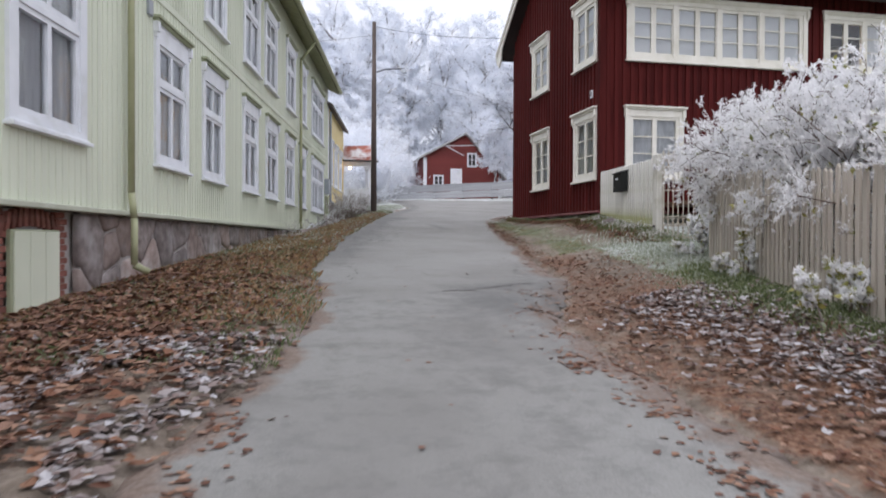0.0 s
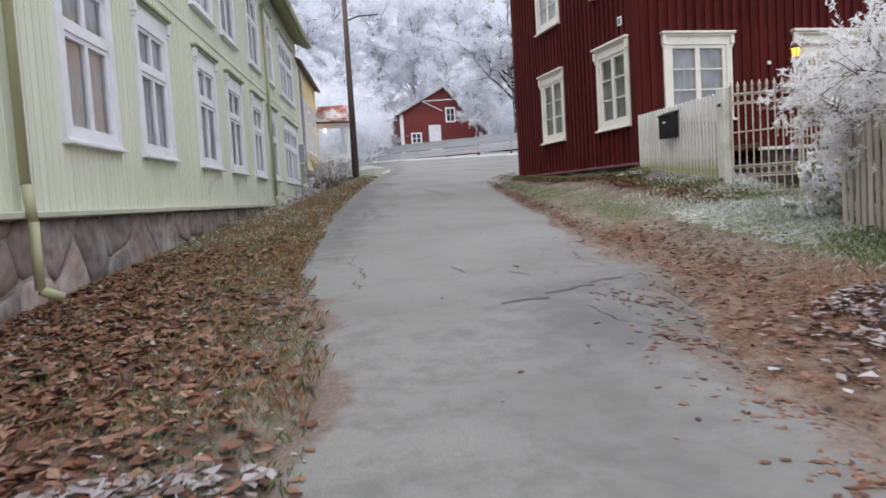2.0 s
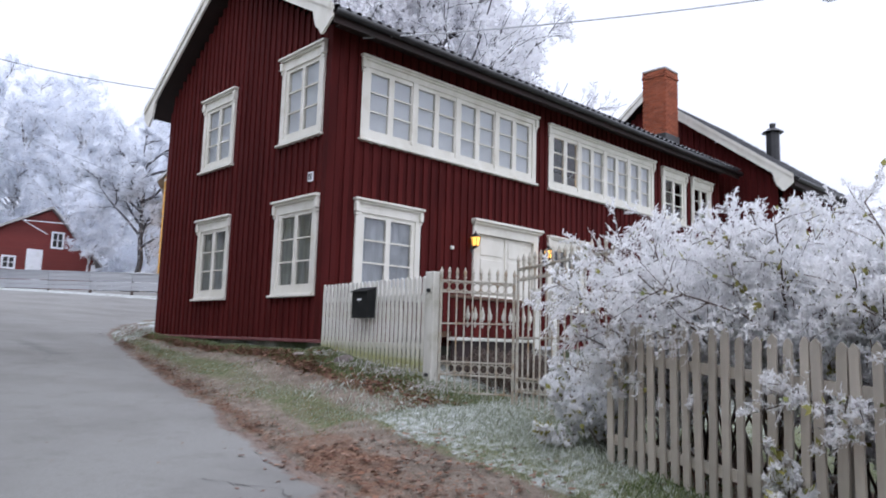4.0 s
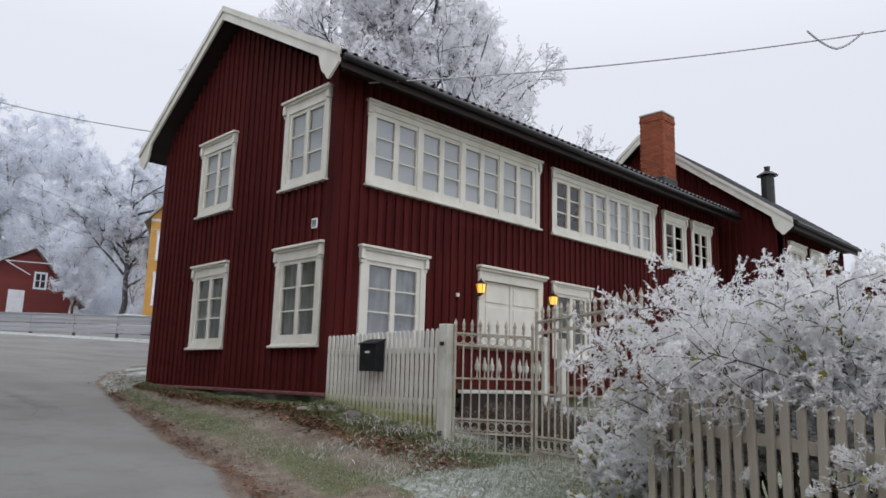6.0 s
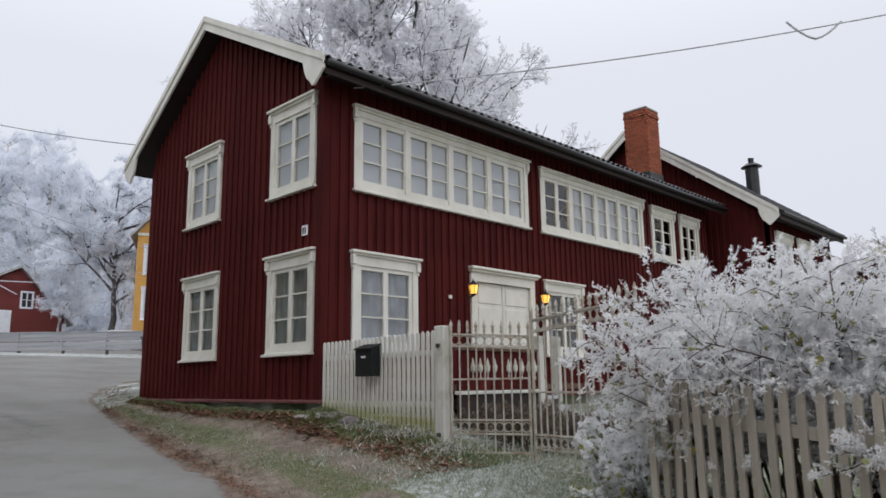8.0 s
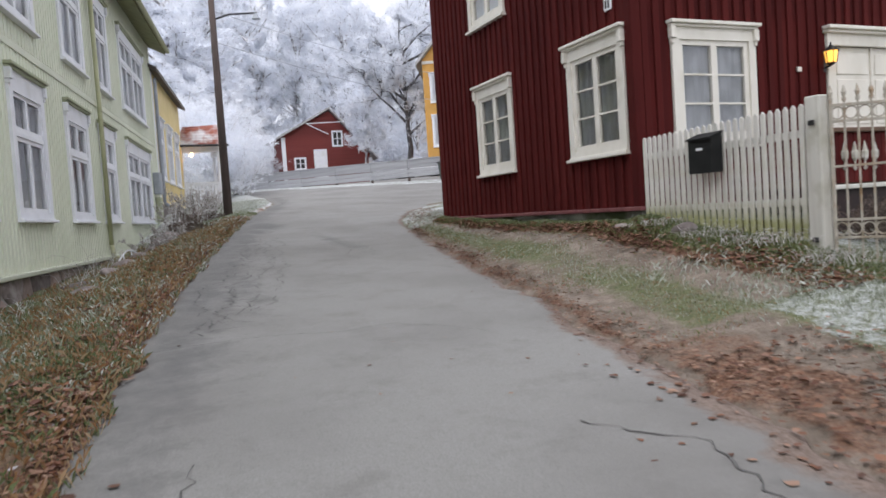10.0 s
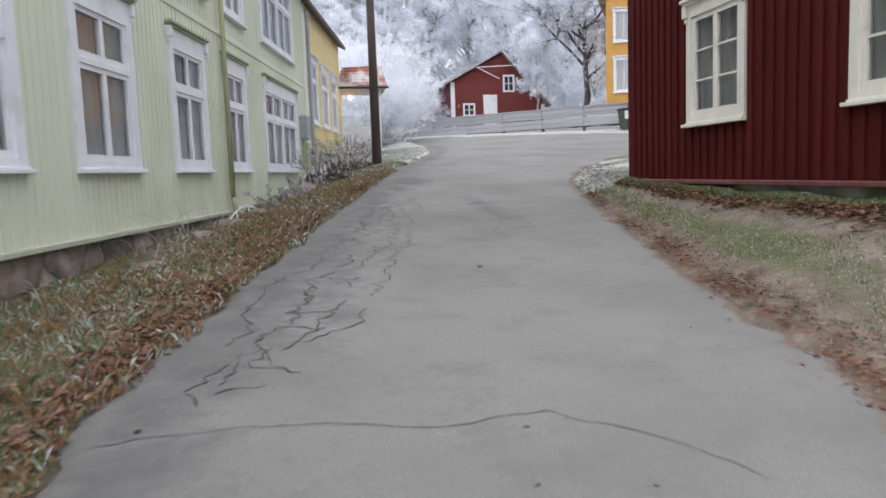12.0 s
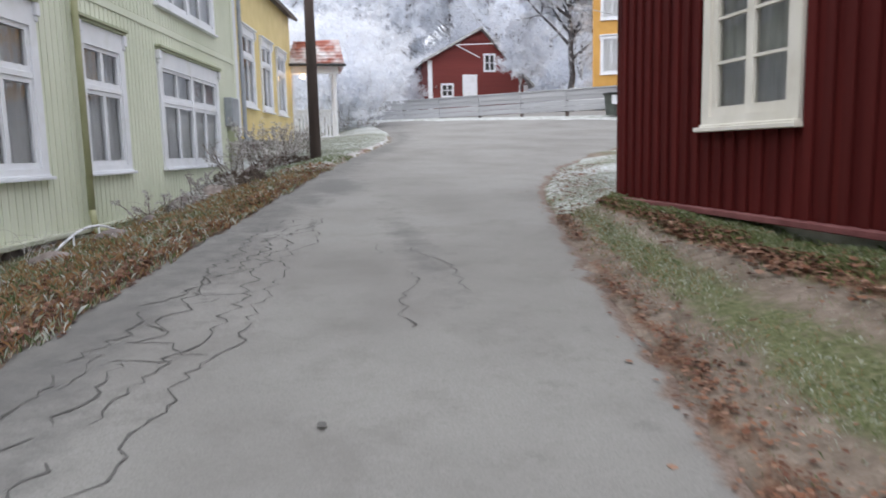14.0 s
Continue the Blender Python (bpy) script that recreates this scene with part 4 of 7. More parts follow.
boards(w2, "board", RED_UNIT, 3.0, H2B - H2F - 0.1, 0.2137, 4.2, lambda x: min(H2E + (R2Z - H2E) * min(x / (H2B - R2Y), (H2B - H2F - x) / (R2Y - H2F)), 99) - 0.05, [])
holes2 = []
for a in (0.45, 2.3):
    w, h = window(red2, I2 @ wall_frame(H2X0, H2F, 0, 1, 0), a, a + 1.35, 5.2, 6.95, 2, 3, TRIM, "cream casement window", drape=[(0, 1)])
    holes2.append((a, a + 1.35, 5.2, 6.95, h))
bm = bmesh.new()
panel(bm, 0, H2X1 - H2X0, H2Z0, H2E, [h[4] for h in holes2], 0.16)
w2f = part("front_wall", bm, RED, red2, "", I2 @ wall_frame(H2X0, H2F, 0, 1, 0))
boards(w2f, "board", RED_UNIT, 0.1, H2X1 - H2X0 - 0.1, 0.2137, 4.0, lambda x: H2E, [h[:4] for h in holes2])
pantile_roof(red2, "roof", H2X0 - 0.40, H2X1, H2F - 0.5, H2E - 0.05, R2Y, R2Z, ROOF, O2)
pantile_roof(red2, "roof", H2X0 - 0.40, H2X1, H2B + 0.5, H2E - 0.05, R2Y, R2Z, ROOF, O2)
barge(red2, O2, H2X0 - 0.42, H2F - 0.5, H2E - 0.05, R2Y, R2Z, TRIM, 0.34)
barge(red2, O2, H2X0 - 0.42, H2B + 0.5, H2E - 0.05, R2Y, R2Z, TRIM, 0.34)
part("gutter", pipe_path([(-0.3, -0.57, H2E - H2Z0), (H2X1 - H2X0, -0.57, H2E - H2Z0)], 0.06, 8), BLACK, red2)
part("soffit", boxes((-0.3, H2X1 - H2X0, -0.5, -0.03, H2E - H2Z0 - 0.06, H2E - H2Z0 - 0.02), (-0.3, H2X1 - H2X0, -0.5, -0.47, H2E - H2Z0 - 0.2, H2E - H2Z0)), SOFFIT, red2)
bm = bmesh.new()
panel(bm, 0, H2B - H2F, H2Z0, H2E, [], 0.16)
bm.faces.new([bm.verts.new((x, 0, z)) for x, z in ((0.0, H2E), (H2B - H2F, H2E), (R2Y - H2F, R2Z - 0.1))])
part("gable_wall", bm, RED, red2, "", I2 @ wall_frame(H2X1, H2F, 0, 0, 1))
bm = bmesh.new()
panel(bm, 0, H2X1 - H2X0, H2Z0, H2E, [], 0.16)
part("back_wall", bm, RED, red2, "", I2 @ wall_frame(H2X1, H2B, 0, -1, 0))
bm = bmesh.new()
tube(bm, (29.9, 20.1, 8.9), (29.9, 20.1, 10.35), 0.24, 0.24, 10)
pipe2 = solid("metal_flue", bm, BLACK, "black metal flue pipe with a conical rain cap", "chimney", smooth=False)
bm = bmesh.new()
tube(bm, (29.9, 20.1, 10.35), (29.9, 20.1, 10.5), 0.40, 0.18, 10)
tube(bm, (29.9, 20.1, 10.5), (29.9, 20.1, 10.7), 0.10, 0.12, 8)
part("rain_cap", bm, BLACK, pipe2)

# ---- the green house ----
GU = Vector((0.1628, 0.9867, 0)).normalized()
GA, GB = 4.0, 38.2          # y where the long wall begins and ends
gs = lambda y: (y - GA) / GU.y
GL = gs(GB)
GZ0, GZE = 1.68, 8.55
green = thing("green_house", "long two-storey pale green wooden house with white windows", "house", Matrix.Translation((green_x(GA), GA, 0.4)))
MGR = Matrix.Translation((-green_x(GA), -GA, -0.4)) @ wall_frame(green_x(GA), GA, 0, GU.x, GU.y)
lower = [(4.6, 6.2, 2), (7.9, 9.5, 2), (11.0, 12.7, 2), (15.07, 16.72, 2), (17.6, 19.2, 2), (20.9, 22.55, 2), (23.6, 25.3, 2), (26.65, 28.35, 2), (29.45, 31.05, 2), (32.6, 36.5, 4)]
upper = [(4.6, 6.2, 2), (7.9, 9.5, 2), (11.0, 12.7, 2), (14.9, 16.4, 2), (17.75, 19.35, 2), (20.95, 22.8, 2), (23.45, 25.2, 2), (26.8, 28.6, 2), (29.7, 31.2, 2), (32.7, 36.5, 4)]
g_holes = []
for i, (ya, yb, n) in enumerate(lower):
    ps = [gs((ya + yb) / 2)] if n == 4 else ()
    w, h = window(green, MGR, gs(ya), gs(yb), 2.46, 4.80, n, 1, WHITE, "white casement window with transom and crown", transom=0.62, crown=0.34, casing=0.17, crown_mat=GREEN_TRIM, drape=[(0, 0.47), (0.54, 1)], posts=ps, stile=0.06)
    g_holes.append((gs(ya), gs(yb), 2.46, 4.80, h))
for i, (ya, yb, n) in enumerate(upper):
    ps = [gs((ya + yb) / 2)] if n == 4 else ()
    w, h = window(green, MGR, gs(ya), gs(yb), 5.52, 7.85, n, 1, WHITE, "white casement window with transom", transom=0.62, crown=0.30, casing=0.17, crown_mat=GREEN_TRIM, drape=[(0, 1)], posts=ps, stile=0.06)
    g_holes.append((gs(ya), gs(yb), 5.52, 7.85, h))
bm = bmesh.new()
panel(bm, 0, GL, GZ0, GZE, [h[4] for h in g_holes], 0.18)
wall_gr = part("street_wall", bm, GREEN, green, "pale green vertical panelling", MGR)
bm = bmesh.new()
panel(bm, 0, GL, GZ0, GZE, [], 0.18)
part("back_wall", bm, GREEN, green, "", MGR @ Matrix.Translation((GL, 9.0, 0)) @ Matrix.Rotation(math.pi, 4, "Z"))
for s in (0.02, GL - 0.02):
    part("end_wall", boxes((s - 0.09, s + 0.09, 0.18, 8.82, 0.5, GZE)), GREEN, green, "", MGR)
part("storey_floor", boxes((0.2, GL - 0.2, 0.3, 8.6, 5.0, 5.15), (0.2, GL - 0.2, 0.3, 8.6, 1.7, 1.8), (0.2, GL - 0.2, 4.4, 4.5, 1.8, GZE)), ROOM, green, "", MGR)
GREEN_UNIT = unit_board(0.10, 0.012, GREEN)
blocks_g = [h[:4] for h in g_holes]
boards(wall_gr, "board", GREEN_UNIT, gs(9.6), gs(24.0), 0.155, GZ0 + 0.05, lambda x: 5.06, blocks_g)
bm = bmesh.new()
for x0, x1, z0, z1 in ((gs(24.1), GL, GZ0 + 0.05, 5.06), (gs(5), GL, 5.2, GZE - 0.05)):
    for i in range(int((x1 - x0) / 0.155)):
        x = x0 + i * 0.155
        for lo, hi in free_spans(z0, z1, [(h[2], h[3]) for h in blocks_g if h[0] - 0.04 < x < h[1] + 0.04]):
            box(bm, x - 0.05, x + 0.05, -0.012, 0.0, lo, hi)
tagged(part("far_board", bm, GREEN, wall_gr), kind="stuff")
part("belt_board", boxes((0, GL, -0.03, 0.0, 5.06, 5.18), bevel=0.006), GREEN, green, "", MGR)
part("water_board", boxes((0, GL, -0.10, -0.002, GZ0 - 0.02, GZ0 + 0.05), bevel=0.012), material("pale_drip_board", [(0.44, 0.46, 0.36), (0.52, 0.54, 0.44)], 4, 0.7), green, "pale green drip board", MGR)
part("corner_board", boxes((GL - 0.16, GL + 0.03, -0.035, 0.0, GZ0, GZE), bevel=0.006), GREEN, green, "", MGR)
GROOF = MGR @ Matrix.Translation((0, 0, 0))
bm = bmesh.new()
for y0, y1, z0, z1 in ((-0.55, 4.5, GZE - 0.25, GZE + 2.2), (9.55, 4.5, GZE - 0.25, GZE + 2.2)):
    vs = [bm.verts.new(c) for c in ((-0.4, y0, z0), (GL + 0.35, y0, z0), (GL + 0.35, y1, z1), (-0.4, y1, z1), (-0.4, y0, z0 + 0.16), (GL + 0.35, y0, z0 + 0.16), (GL + 0.35, y1, z1 + 0.16), (-0.4, y1, z1 + 0.16))]
    for f in ((0, 3, 2, 1), (4, 5, 6, 7), (0, 1, 5, 4), (1, 2, 6, 5), (2, 3, 7, 6), (3, 0, 4, 7)):
        bm.faces.new([vs[i] for i in f])
bmesh.ops.recalc_face_normals(bm, faces=list(bm.faces))
part("roof", bm, material("olive_eave_board", [(0.20, 0.20, 0.10), (0.27, 0.27, 0.15)], 4, 0.7), green, "olive-green eave and roof edge", GROOF)
part("gutter", pipe_path([(-0.3, -0.62, GZE - 0.14), (GL + 0.36, -0.62, GZE - 0.14)], 0.075, 8), PIPE_GREEN, green, "olive zinc gutter", MGR)
for k, yp in enumerate((13.9, 29.3)):
    s = gs(yp)
    foot = 0.98 if k == 0 else 1.72
    pts = [(s + 0.1, -0.6, GZE - 0.2), (s, -0.11, GZE - 0.9), (s, -0.11, GZ0 + 0.3), (s, -0.15, GZ0 - 0.05), (s, -0.15, foot), (s + 0.12, -0.30, foot - 0.10)]
    part("downpipe", pipe_path(pts, 0.05, 8), PIPE_GREEN, green, "olive-green downpipe", MGR, smooth=True)
part("wall_box", boxes((gs(14.75), gs(14.75) + 0.16, -0.06, 0.0, 4.72, 4.95), bevel=0.01), ZINC, green, "small grey junction box", MGR)
part("meter_cabinet", boxes((gs(37.0), gs(37.0) + 0.62, -0.22, -0.012, 3.45, 4.15), bevel=0.015), ZINC, green, "grey meter cabinet", MGR)
part("meter_cabinet", boxes((gs(37.15), gs(37.15) + 0.45, -0.18, -0.012, 2.55, 3.35), bevel=0.015), GREEN_TRIM, green, "olive meter cabinet", MGR)
# stone foundation with a brick-framed cellar hatch
found = part("foundation", boxes((0, gs(10.7), 0.07, 0.6, -0.6, GZ0 - 0.02), (gs(12.75), GL, 0.07, 0.6, -0.6, GZ0 - 0.02), (gs(10.7), gs(12.75), 0.16, 0.6, -0.6, GZ0 - 0.02)), material("pale_lime_mortar", [(0.34, 0.31, 0.29), (0.46, 0.43, 0.41)], 7, 0.95, 0.5, 20), green, "rough granite foundation wall", MGR)
rng = random.Random(4)
STONE_WARM = material("brown_pink_fieldstone", [(0.20, 0.15, 0.135), (0.30, 0.235, 0.21), (0.38, 0.31, 0.285)], 5, 0.88, 0.6, 18, stain=(0.42, 0.38, 0.37), stain_scale=1.8, stain_at=(0.52, 0.72), per_object=0.25)


def clip_cell(poly, mx, mz, nx_, nz_):
    """The side of a polygon that lies behind a line."""
    out = []
    for (ax, az), (bx, bz) in zip(poly, poly[1:] + poly[:1]):
        da, db = (ax - mx) * nx_ + (az - mz) * nz_, (bx - mx) * nx_ + (bz - mz) * nz_
        if da <= 0:
            out.append((ax, az))
        if (da < 0) != (db < 0) and da != db:
            t = da / (da - db)
            out.append((ax + (bx - ax) * t, az + (bz - az) * t))
    return out


def rubble(x0, x1):
    """Fieldstones of all sizes, fitted to one another with wide lime joints."""
    seeds = []
    x = x0 + 0.2
    while x < x1:
        z = -0.1 + rng.uniform(0, 0.3)
        while z < GZ0:
            seeds.append((x + rng.uniform(-0.32, 0.32), z))
            z += rng.uniform(0.34, 0.78)
        x += 0.74
    for k, (sx, sz) in enumerate(seeds):
        yw = GA + sx * GU.y
        if sz < float(np.interp(yw, [0, 10, 15, 20, 24, 28, 32], [-0.4, 0.3, 0.65, 0.95, 1.15, 1.4, 1.6])) - 0.35:
            continue
        poly = [(max(x0, sx - 0.9), sz - 0.8), (min(x1, sx + 0.9), sz - 0.8), (min(x1, sx + 0.9), min(sz + 0.8, GZ0 - 0.03)), (max(x0, sx - 0.9), min(sz + 0.8, GZ0 - 0.03))]
        for q, (ox, oz) in enumerate(seeds):
            d = math.hypot(ox - sx, oz - sz)
            if q == k or d > 1.9 or d < 0.02:
                continue
            poly = clip_cell(poly, (sx + ox) / 2 - (ox - sx) / d * 0.02, (sz + oz) / 2 - (oz - sz) / d * 0.02, (ox - sx) / d, (oz - sz) / d)
            if len(poly) < 3:
                break
        if len(poly) < 3:
            continue
        # corners cut round
        rim = []
        for (ax, az), (bx, bz) in zip(poly, poly[1:] + poly[:1]):
            rim += [(ax + (bx - ax) * 0.1, az + (bz - az) * 0.1), (ax + (bx - ax) * 0.5 + rng.uniform(-0.02, 0.02), az + (bz - az) * 0.5 + rng.uniform(-0.02, 0.02)), (ax + (bx - ax) * 0.9, az + (bz - az) * 0.9)]
        cx, cz = sum(p[0] for p in rim) / len(rim), sum(p[1] for p in rim) / len(rim)
        bulge = rng.uniform(0.005, 0.03)
        bm = bmesh.new()
        rings = []
        for shrink, depth in ((1.0, 0.12), (0.985, 0.062 - bulge * 0.3), (0.92, 0.052 - bulge), (0.5, 0.05 - bulge * 1.3)):
            loop_ = []
            for px, pz in rim:
                ux, uz = cx + (px - cx) * shrink, cz + (pz - cz) * shrink
                wob = 0.016 * noise.noise((ux * 5, uz * 5, k))
                loop_.append(bm.verts.new((ux + wob, depth + 0.6 * wob + 0.02 * noise.noise((ux * 3, uz * 3, 4)), uz + wob)))
            rings.append(loop_)
        for a_, b_ in zip(rings[:-1], rings[1:]):
            for i in range(len(rim)):
                h = (i + 1) % len(rim)
                bm.faces.new((a_[i], a_[h], b_[h], b_[i]))
        bm.faces.new(rings[-1])
        bmesh.ops.recalc_face_normals(bm, faces=list(bm.faces))
        part("stone", bm, STONE_WARM if rng.random() < 0.5 else STONE, found, smooth=True)


rubble(gs(4.2), gs(10.78))
rubble(gs(12.66), gs(31.5))
hatch = part("cellar_hatch", boxes((gs(11.2), gs(12.2), 0.05, 0.11, 0.45, 1.44), bevel=0.01), GREEN_TRIM, green, "pale green cellar hatch with arched brick surround", MGR)
for i in range(3):
    a = gs(11.2) + 0.03 + i * 0.32
    part("hatch_board", boxes((a, a + 0.305, 0.03, 0.049, 0.47, 1.42), bevel=0.006), GREEN, hatch)
hb_me = mesh_of("brick", boxes((-0.11, 0.11, -0.02, 0.06, -0.033, 0.033), bevel=0.006), material("dull_red_brick", [(0.15, 0.055, 0.042), (0.25, 0.095, 0.07)], 7, 0.9, 0.4, 60, stain=(0.32, 0.25, 0.23), stain_scale=3, stain_at=(0.56, 0.75), per_object=0.3))
for row in range(17):
    for side in (gs(11.2) - 0.14, gs(12.2) + 0.14):
        ob = new("brick", hb_me)
        ob.parent = found
        ob.location, ob.scale = (side + (0.03 if row % 2 else -0.02), 0.12, 0.40 + row * 0.076), (1 + 0.1 * (row % 2), 1, 1)
for i in range(11):
    t = (i - 5) / 5
    ob = new("brick", hb_me)
    ob.parent = found
    ob.matrix_basis = Matrix.Translation((gs(11.7) + t * 0.58, 0.115, 1.58 - 0.10 * t * t)) @ Matrix.Rotation(math.pi / 2 - t * 0.35, 4, "Y") @ Matrix.Diagonal((0.95, 1, 1, 1))

# ---- the yellow house and its porch ----
YA, YB = 38.32, 46.5
yel = thing("yellow_house", "yellow wooden house with white windows and grey corner board", "house", Matrix.Translation((green_x(YA), YA, 2.6)))
MY = Matrix.Translation((-green_x(YA), -YA, -2.6)) @ wall_frame(green_x(YA), YA, 0, GU.x, GU.y)
YL = (YB - YA) / GU.y
y_holes = []
for a, b in ((38.95, 40.5), (41.35, 42.9), (43.7, 45.2)):
    w, h = window(yel, MY, (a - YA) / GU.y, (b - YA) / GU.y, 4.02, 6.32, 2, 1, WHITE, "white casement window with transom", transom=0.55, crown=0.22, casing=0.14, drape=[(0, 0.4), (0.6, 1)])
    y_holes.append(h)
bm = bmesh.new()
panel(bm, 0, YL, 3.2, 7.75, y_holes, 0.18)
part("street_wall", bm, YELLOW, yel, "ochre yellow board wall", MY)
part("house_body", boxes((0, 0.18, 0.19, 7.0, 2.4, 7.75), (YL - 0.18, YL, 0.19, 7.0, 2.4, 7.75), (0, YL, 7.0, 7.18, 2.4, 7.75), (0.18, YL - 0.18, 0.25, 6.9, 3.2, 3.3)), YELLOW, yel, "", MY)
part("corner_board", boxes((-0.10, 0.16, -0.05, -0.003, 3.1, 7.7), bevel=0.01), WHITE, yel, "white corner board", MY)
part("downpipe", pipe_path([(0.24, -0.12, 7.5), (0.24, -0.12, 3.2), (0.34, -0.25, 3.1)], 0.06, 8), ZINC, yel, "grey downpipe", MY)
part("plinth", boxes((0, YL, 0.04, 0.3, 1.6, 3.2)), STONE, yel, "grey stone plinth", MY)
part("drip_board", boxes((0, YL, -0.07, 0.0, 3.16, 3.22), bevel=0.01), YELLOW, yel, "", MY)
bm = bmesh.new()
for y0, y1 in ((-0.28, 3.6), (7.48, 3.6)):
    vs = [bm.verts.new(c) for c in ((-0.3, y0, 7.64), (YL + 0.3, y0, 7.64), (YL + 0.3, y1, 9.7), (-0.3, y1, 9.7), (-0.3, y0, 7.78), (YL + 0.3, y0, 7.78), (YL + 0.3, y1, 9.86), (-0.3, y1, 9.86))]
    for f in ((0, 3, 2, 1), (4, 5, 6, 7), (0, 1, 5, 4), (1, 2, 6, 5), (2, 3, 7, 6), (3, 0, 4, 7)):
        bm.faces.new([vs[i] for i in f])
bmesh.ops.recalc_face_normals(bm, faces=list(bm.faces))
part("roof", bm, material("dark_tile_edge", [(0.06, 0.05, 0.045), (0.11, 0.09, 0.08)], 5, 0.7), yel, "dark tiled roof edge", MY)

porch = thing("porch", "white wooden entrance porch with red frosted tile roof", "porch", Matrix.Translation((5.35, 46.6, 3.0)))
part("floor", boxes((-0.1, 1.75, -0.1, 2.4, 0.28, 0.38), bevel=0.01), WHITE, porch)
for i in range(5):
    x = 0.0 + i * 0.36
    part("under_post", boxes((x, x + 0.16, -0.05, 0.05, -0.4, 0.28)), BLACK, porch)
for x, y in ((1.62, 0.0), (1.62, 2.2), (0.0, 0.0)):
    part("post", boxes((x - 0.07, x + 0.07, y - 0.07, y + 0.07, 0.38, 3.0), bevel=0.012), WHITE, porch)
part("rail", boxes((0, 1.62, -0.04, 0.04, 1.28, 1.36), (1.58, 1.66, 0.07, 2.13, 1.28, 1.36)), WHITE, porch)
for i in range(11):
    part("baluster", boxes((0.12 + i * 0.135, 0.20 + i * 0.135, -0.02, 0.02, 0.38, 1.28)), WHITE, porch)
for i in range(12):
    part("baluster", boxes((1.6, 1.64, 0.15 + i * 0.165, 0.23 + i * 0.165, 0.38, 1.28)), WHITE, porch)
part("lintel", boxes((-0.1, 1.78, -0.12, 0.12, 2.72, 3.0), (1.5, 1.78, 0.12, 2.4, 2.72, 3.0)), WHITE, porch)
part("door", boxes((-0.12, -0.04, 0.7, 1.7, 0.38, 2.45), bevel=0.01), DARK_WOOD, porch, "brown wooden entrance door")
OP = Vector((5.35, 46.6, 3.0))
bm = bmesh.new()
vs = [bm.verts.new(c) for c in ((-0.2, -0.4, 3.0), (2.0, -0.4, 3.0), (2.0, 2.7, 3.0), (-0.2, 2.7, 3.0), (0.15, 0.35, 3.95), (1.85, 0.35, 4.05), (1.85, 2.0, 4.05), (0.15, 2.0, 3.95))]
for f in ((0, 3, 2, 1), (4, 5, 6, 7), (0, 1, 5, 4), (1, 2, 6, 5), (2, 3, 7, 6), (3, 0, 4, 7)):
    bm.faces.new([vs[i] for i in f])
proof = part("roof", bm, ROOF_RED, porch, "red tile roof dusted with frost")
for i in range(7):
    t = (i + 0.5) / 7
    part("tile_course", boxes((-0.2 + 0.35 * t, 2.0 - 0.15 * t, -0.43 + 0.75 * t, -0.28 + 0.75 * t, 3.0 + 0.97 * t, 3.05 + 0.97 * t)), ROOF_RED, proof)
part("gutter", pipe_path([(-0.25, -0.46, 3.0), (2.05, -0.46, 3.0)], 0.05, 6), BLACK, porch)
bm = bmesh.new()
sphere(bm, (0.42, -0.02, 2.62), 0.075)
part("porch_lamp", bm, BULB, porch, "lit amber porch lamp")
glow_p = new("porch_light", bpy.data.lights.new("porch_light", "POINT"))
glow_p.data.energy, glow_p.data.color, glow_p.data.shadow_soft_size = 2, (1.0, 0.55, 0.2), 0.06
glow_p.location = (5.77, 46.4, 5.5)

# ---- pole, wires ----
pole = thing("utility_pole", "tall dark wooden utility pole with lamp bracket", "utility pole", Matrix.Translation((5.97, 36.05, 2.3)))
bm = bmesh.new()
tube(bm, (0, 0, -0.3), (0, 0, 8.9), 0.145, 0.085, 12)
part("shaft", bm, POLE, pole, smooth=True)
part("bracket", pipe_path([(0, 0, 6.6), (0.5, -0.2, 6.75), (1.35, -0.5, 6.75)], 0.03, 6), BLACK, pole)
bm = bmesh.new()
tube(bm, (1.3, -0.5, 6.74), (1.3, -0.5, 6.55), 0.05, 0.14, 8)
part("lamp_head", bm, ZINC, pole)
for x in (-0.1, 0.1):
    bm = bmesh.new()
    tube(bm, (x, 0, 8.47), (x, 0, 8.62), 0.04, 0.03, 6)
    part("insulator", bm, WHITE, pole)


def wire(name, a, b, sag, r, mat, label):
    pts = []
    for i in range(25):
        t = i / 24
        p = Vector(a).lerp(Vector(b), t)
        p.z -= sag * 4 * t * (1 - t)
        pts.append(tuple(p))
    side = Vector((b[1] - a[1], a[0] - b[0], 0)).normalized()
    up = side.cross(Vector(b) - Vector(a)).normalized()
    bm = bmesh.new()
    rings = [[bm.verts.new(Vector(p) + r * (math.cos(1.2566 * k) * side + math.sin(1.2566 * k) * up)) for k in range(5)] for p in pts]
    for p, q in zip(rings[:-1], rings[1:]):
        for k in range(5):
            bm.faces.new((p[k], p[(k + 1) % 5], q[(k + 1) % 5], q[k]))
    bmesh.ops.recalc_face_normals(bm, faces=list(bm.faces))
    return solid(name, bm, mat, label, "cable", smooth=True)


ICE = material("frosted_cable", [(0.42, 0.43, 0.46), (0.58, 0.59, 0.62)], 9, 0.8)
DARK_CABLE = material("dark_cable", [(0.10, 0.10, 0.11), (0.18, 0.18, 0.19)], 9, 0.8)
wire("overhead_cable", (5.97, 36.05, 11.0), (9.6, 27.2, 8.3), 0.15, 0.011, DARK_CABLE, "thin dark overhead cable from pole to red house")
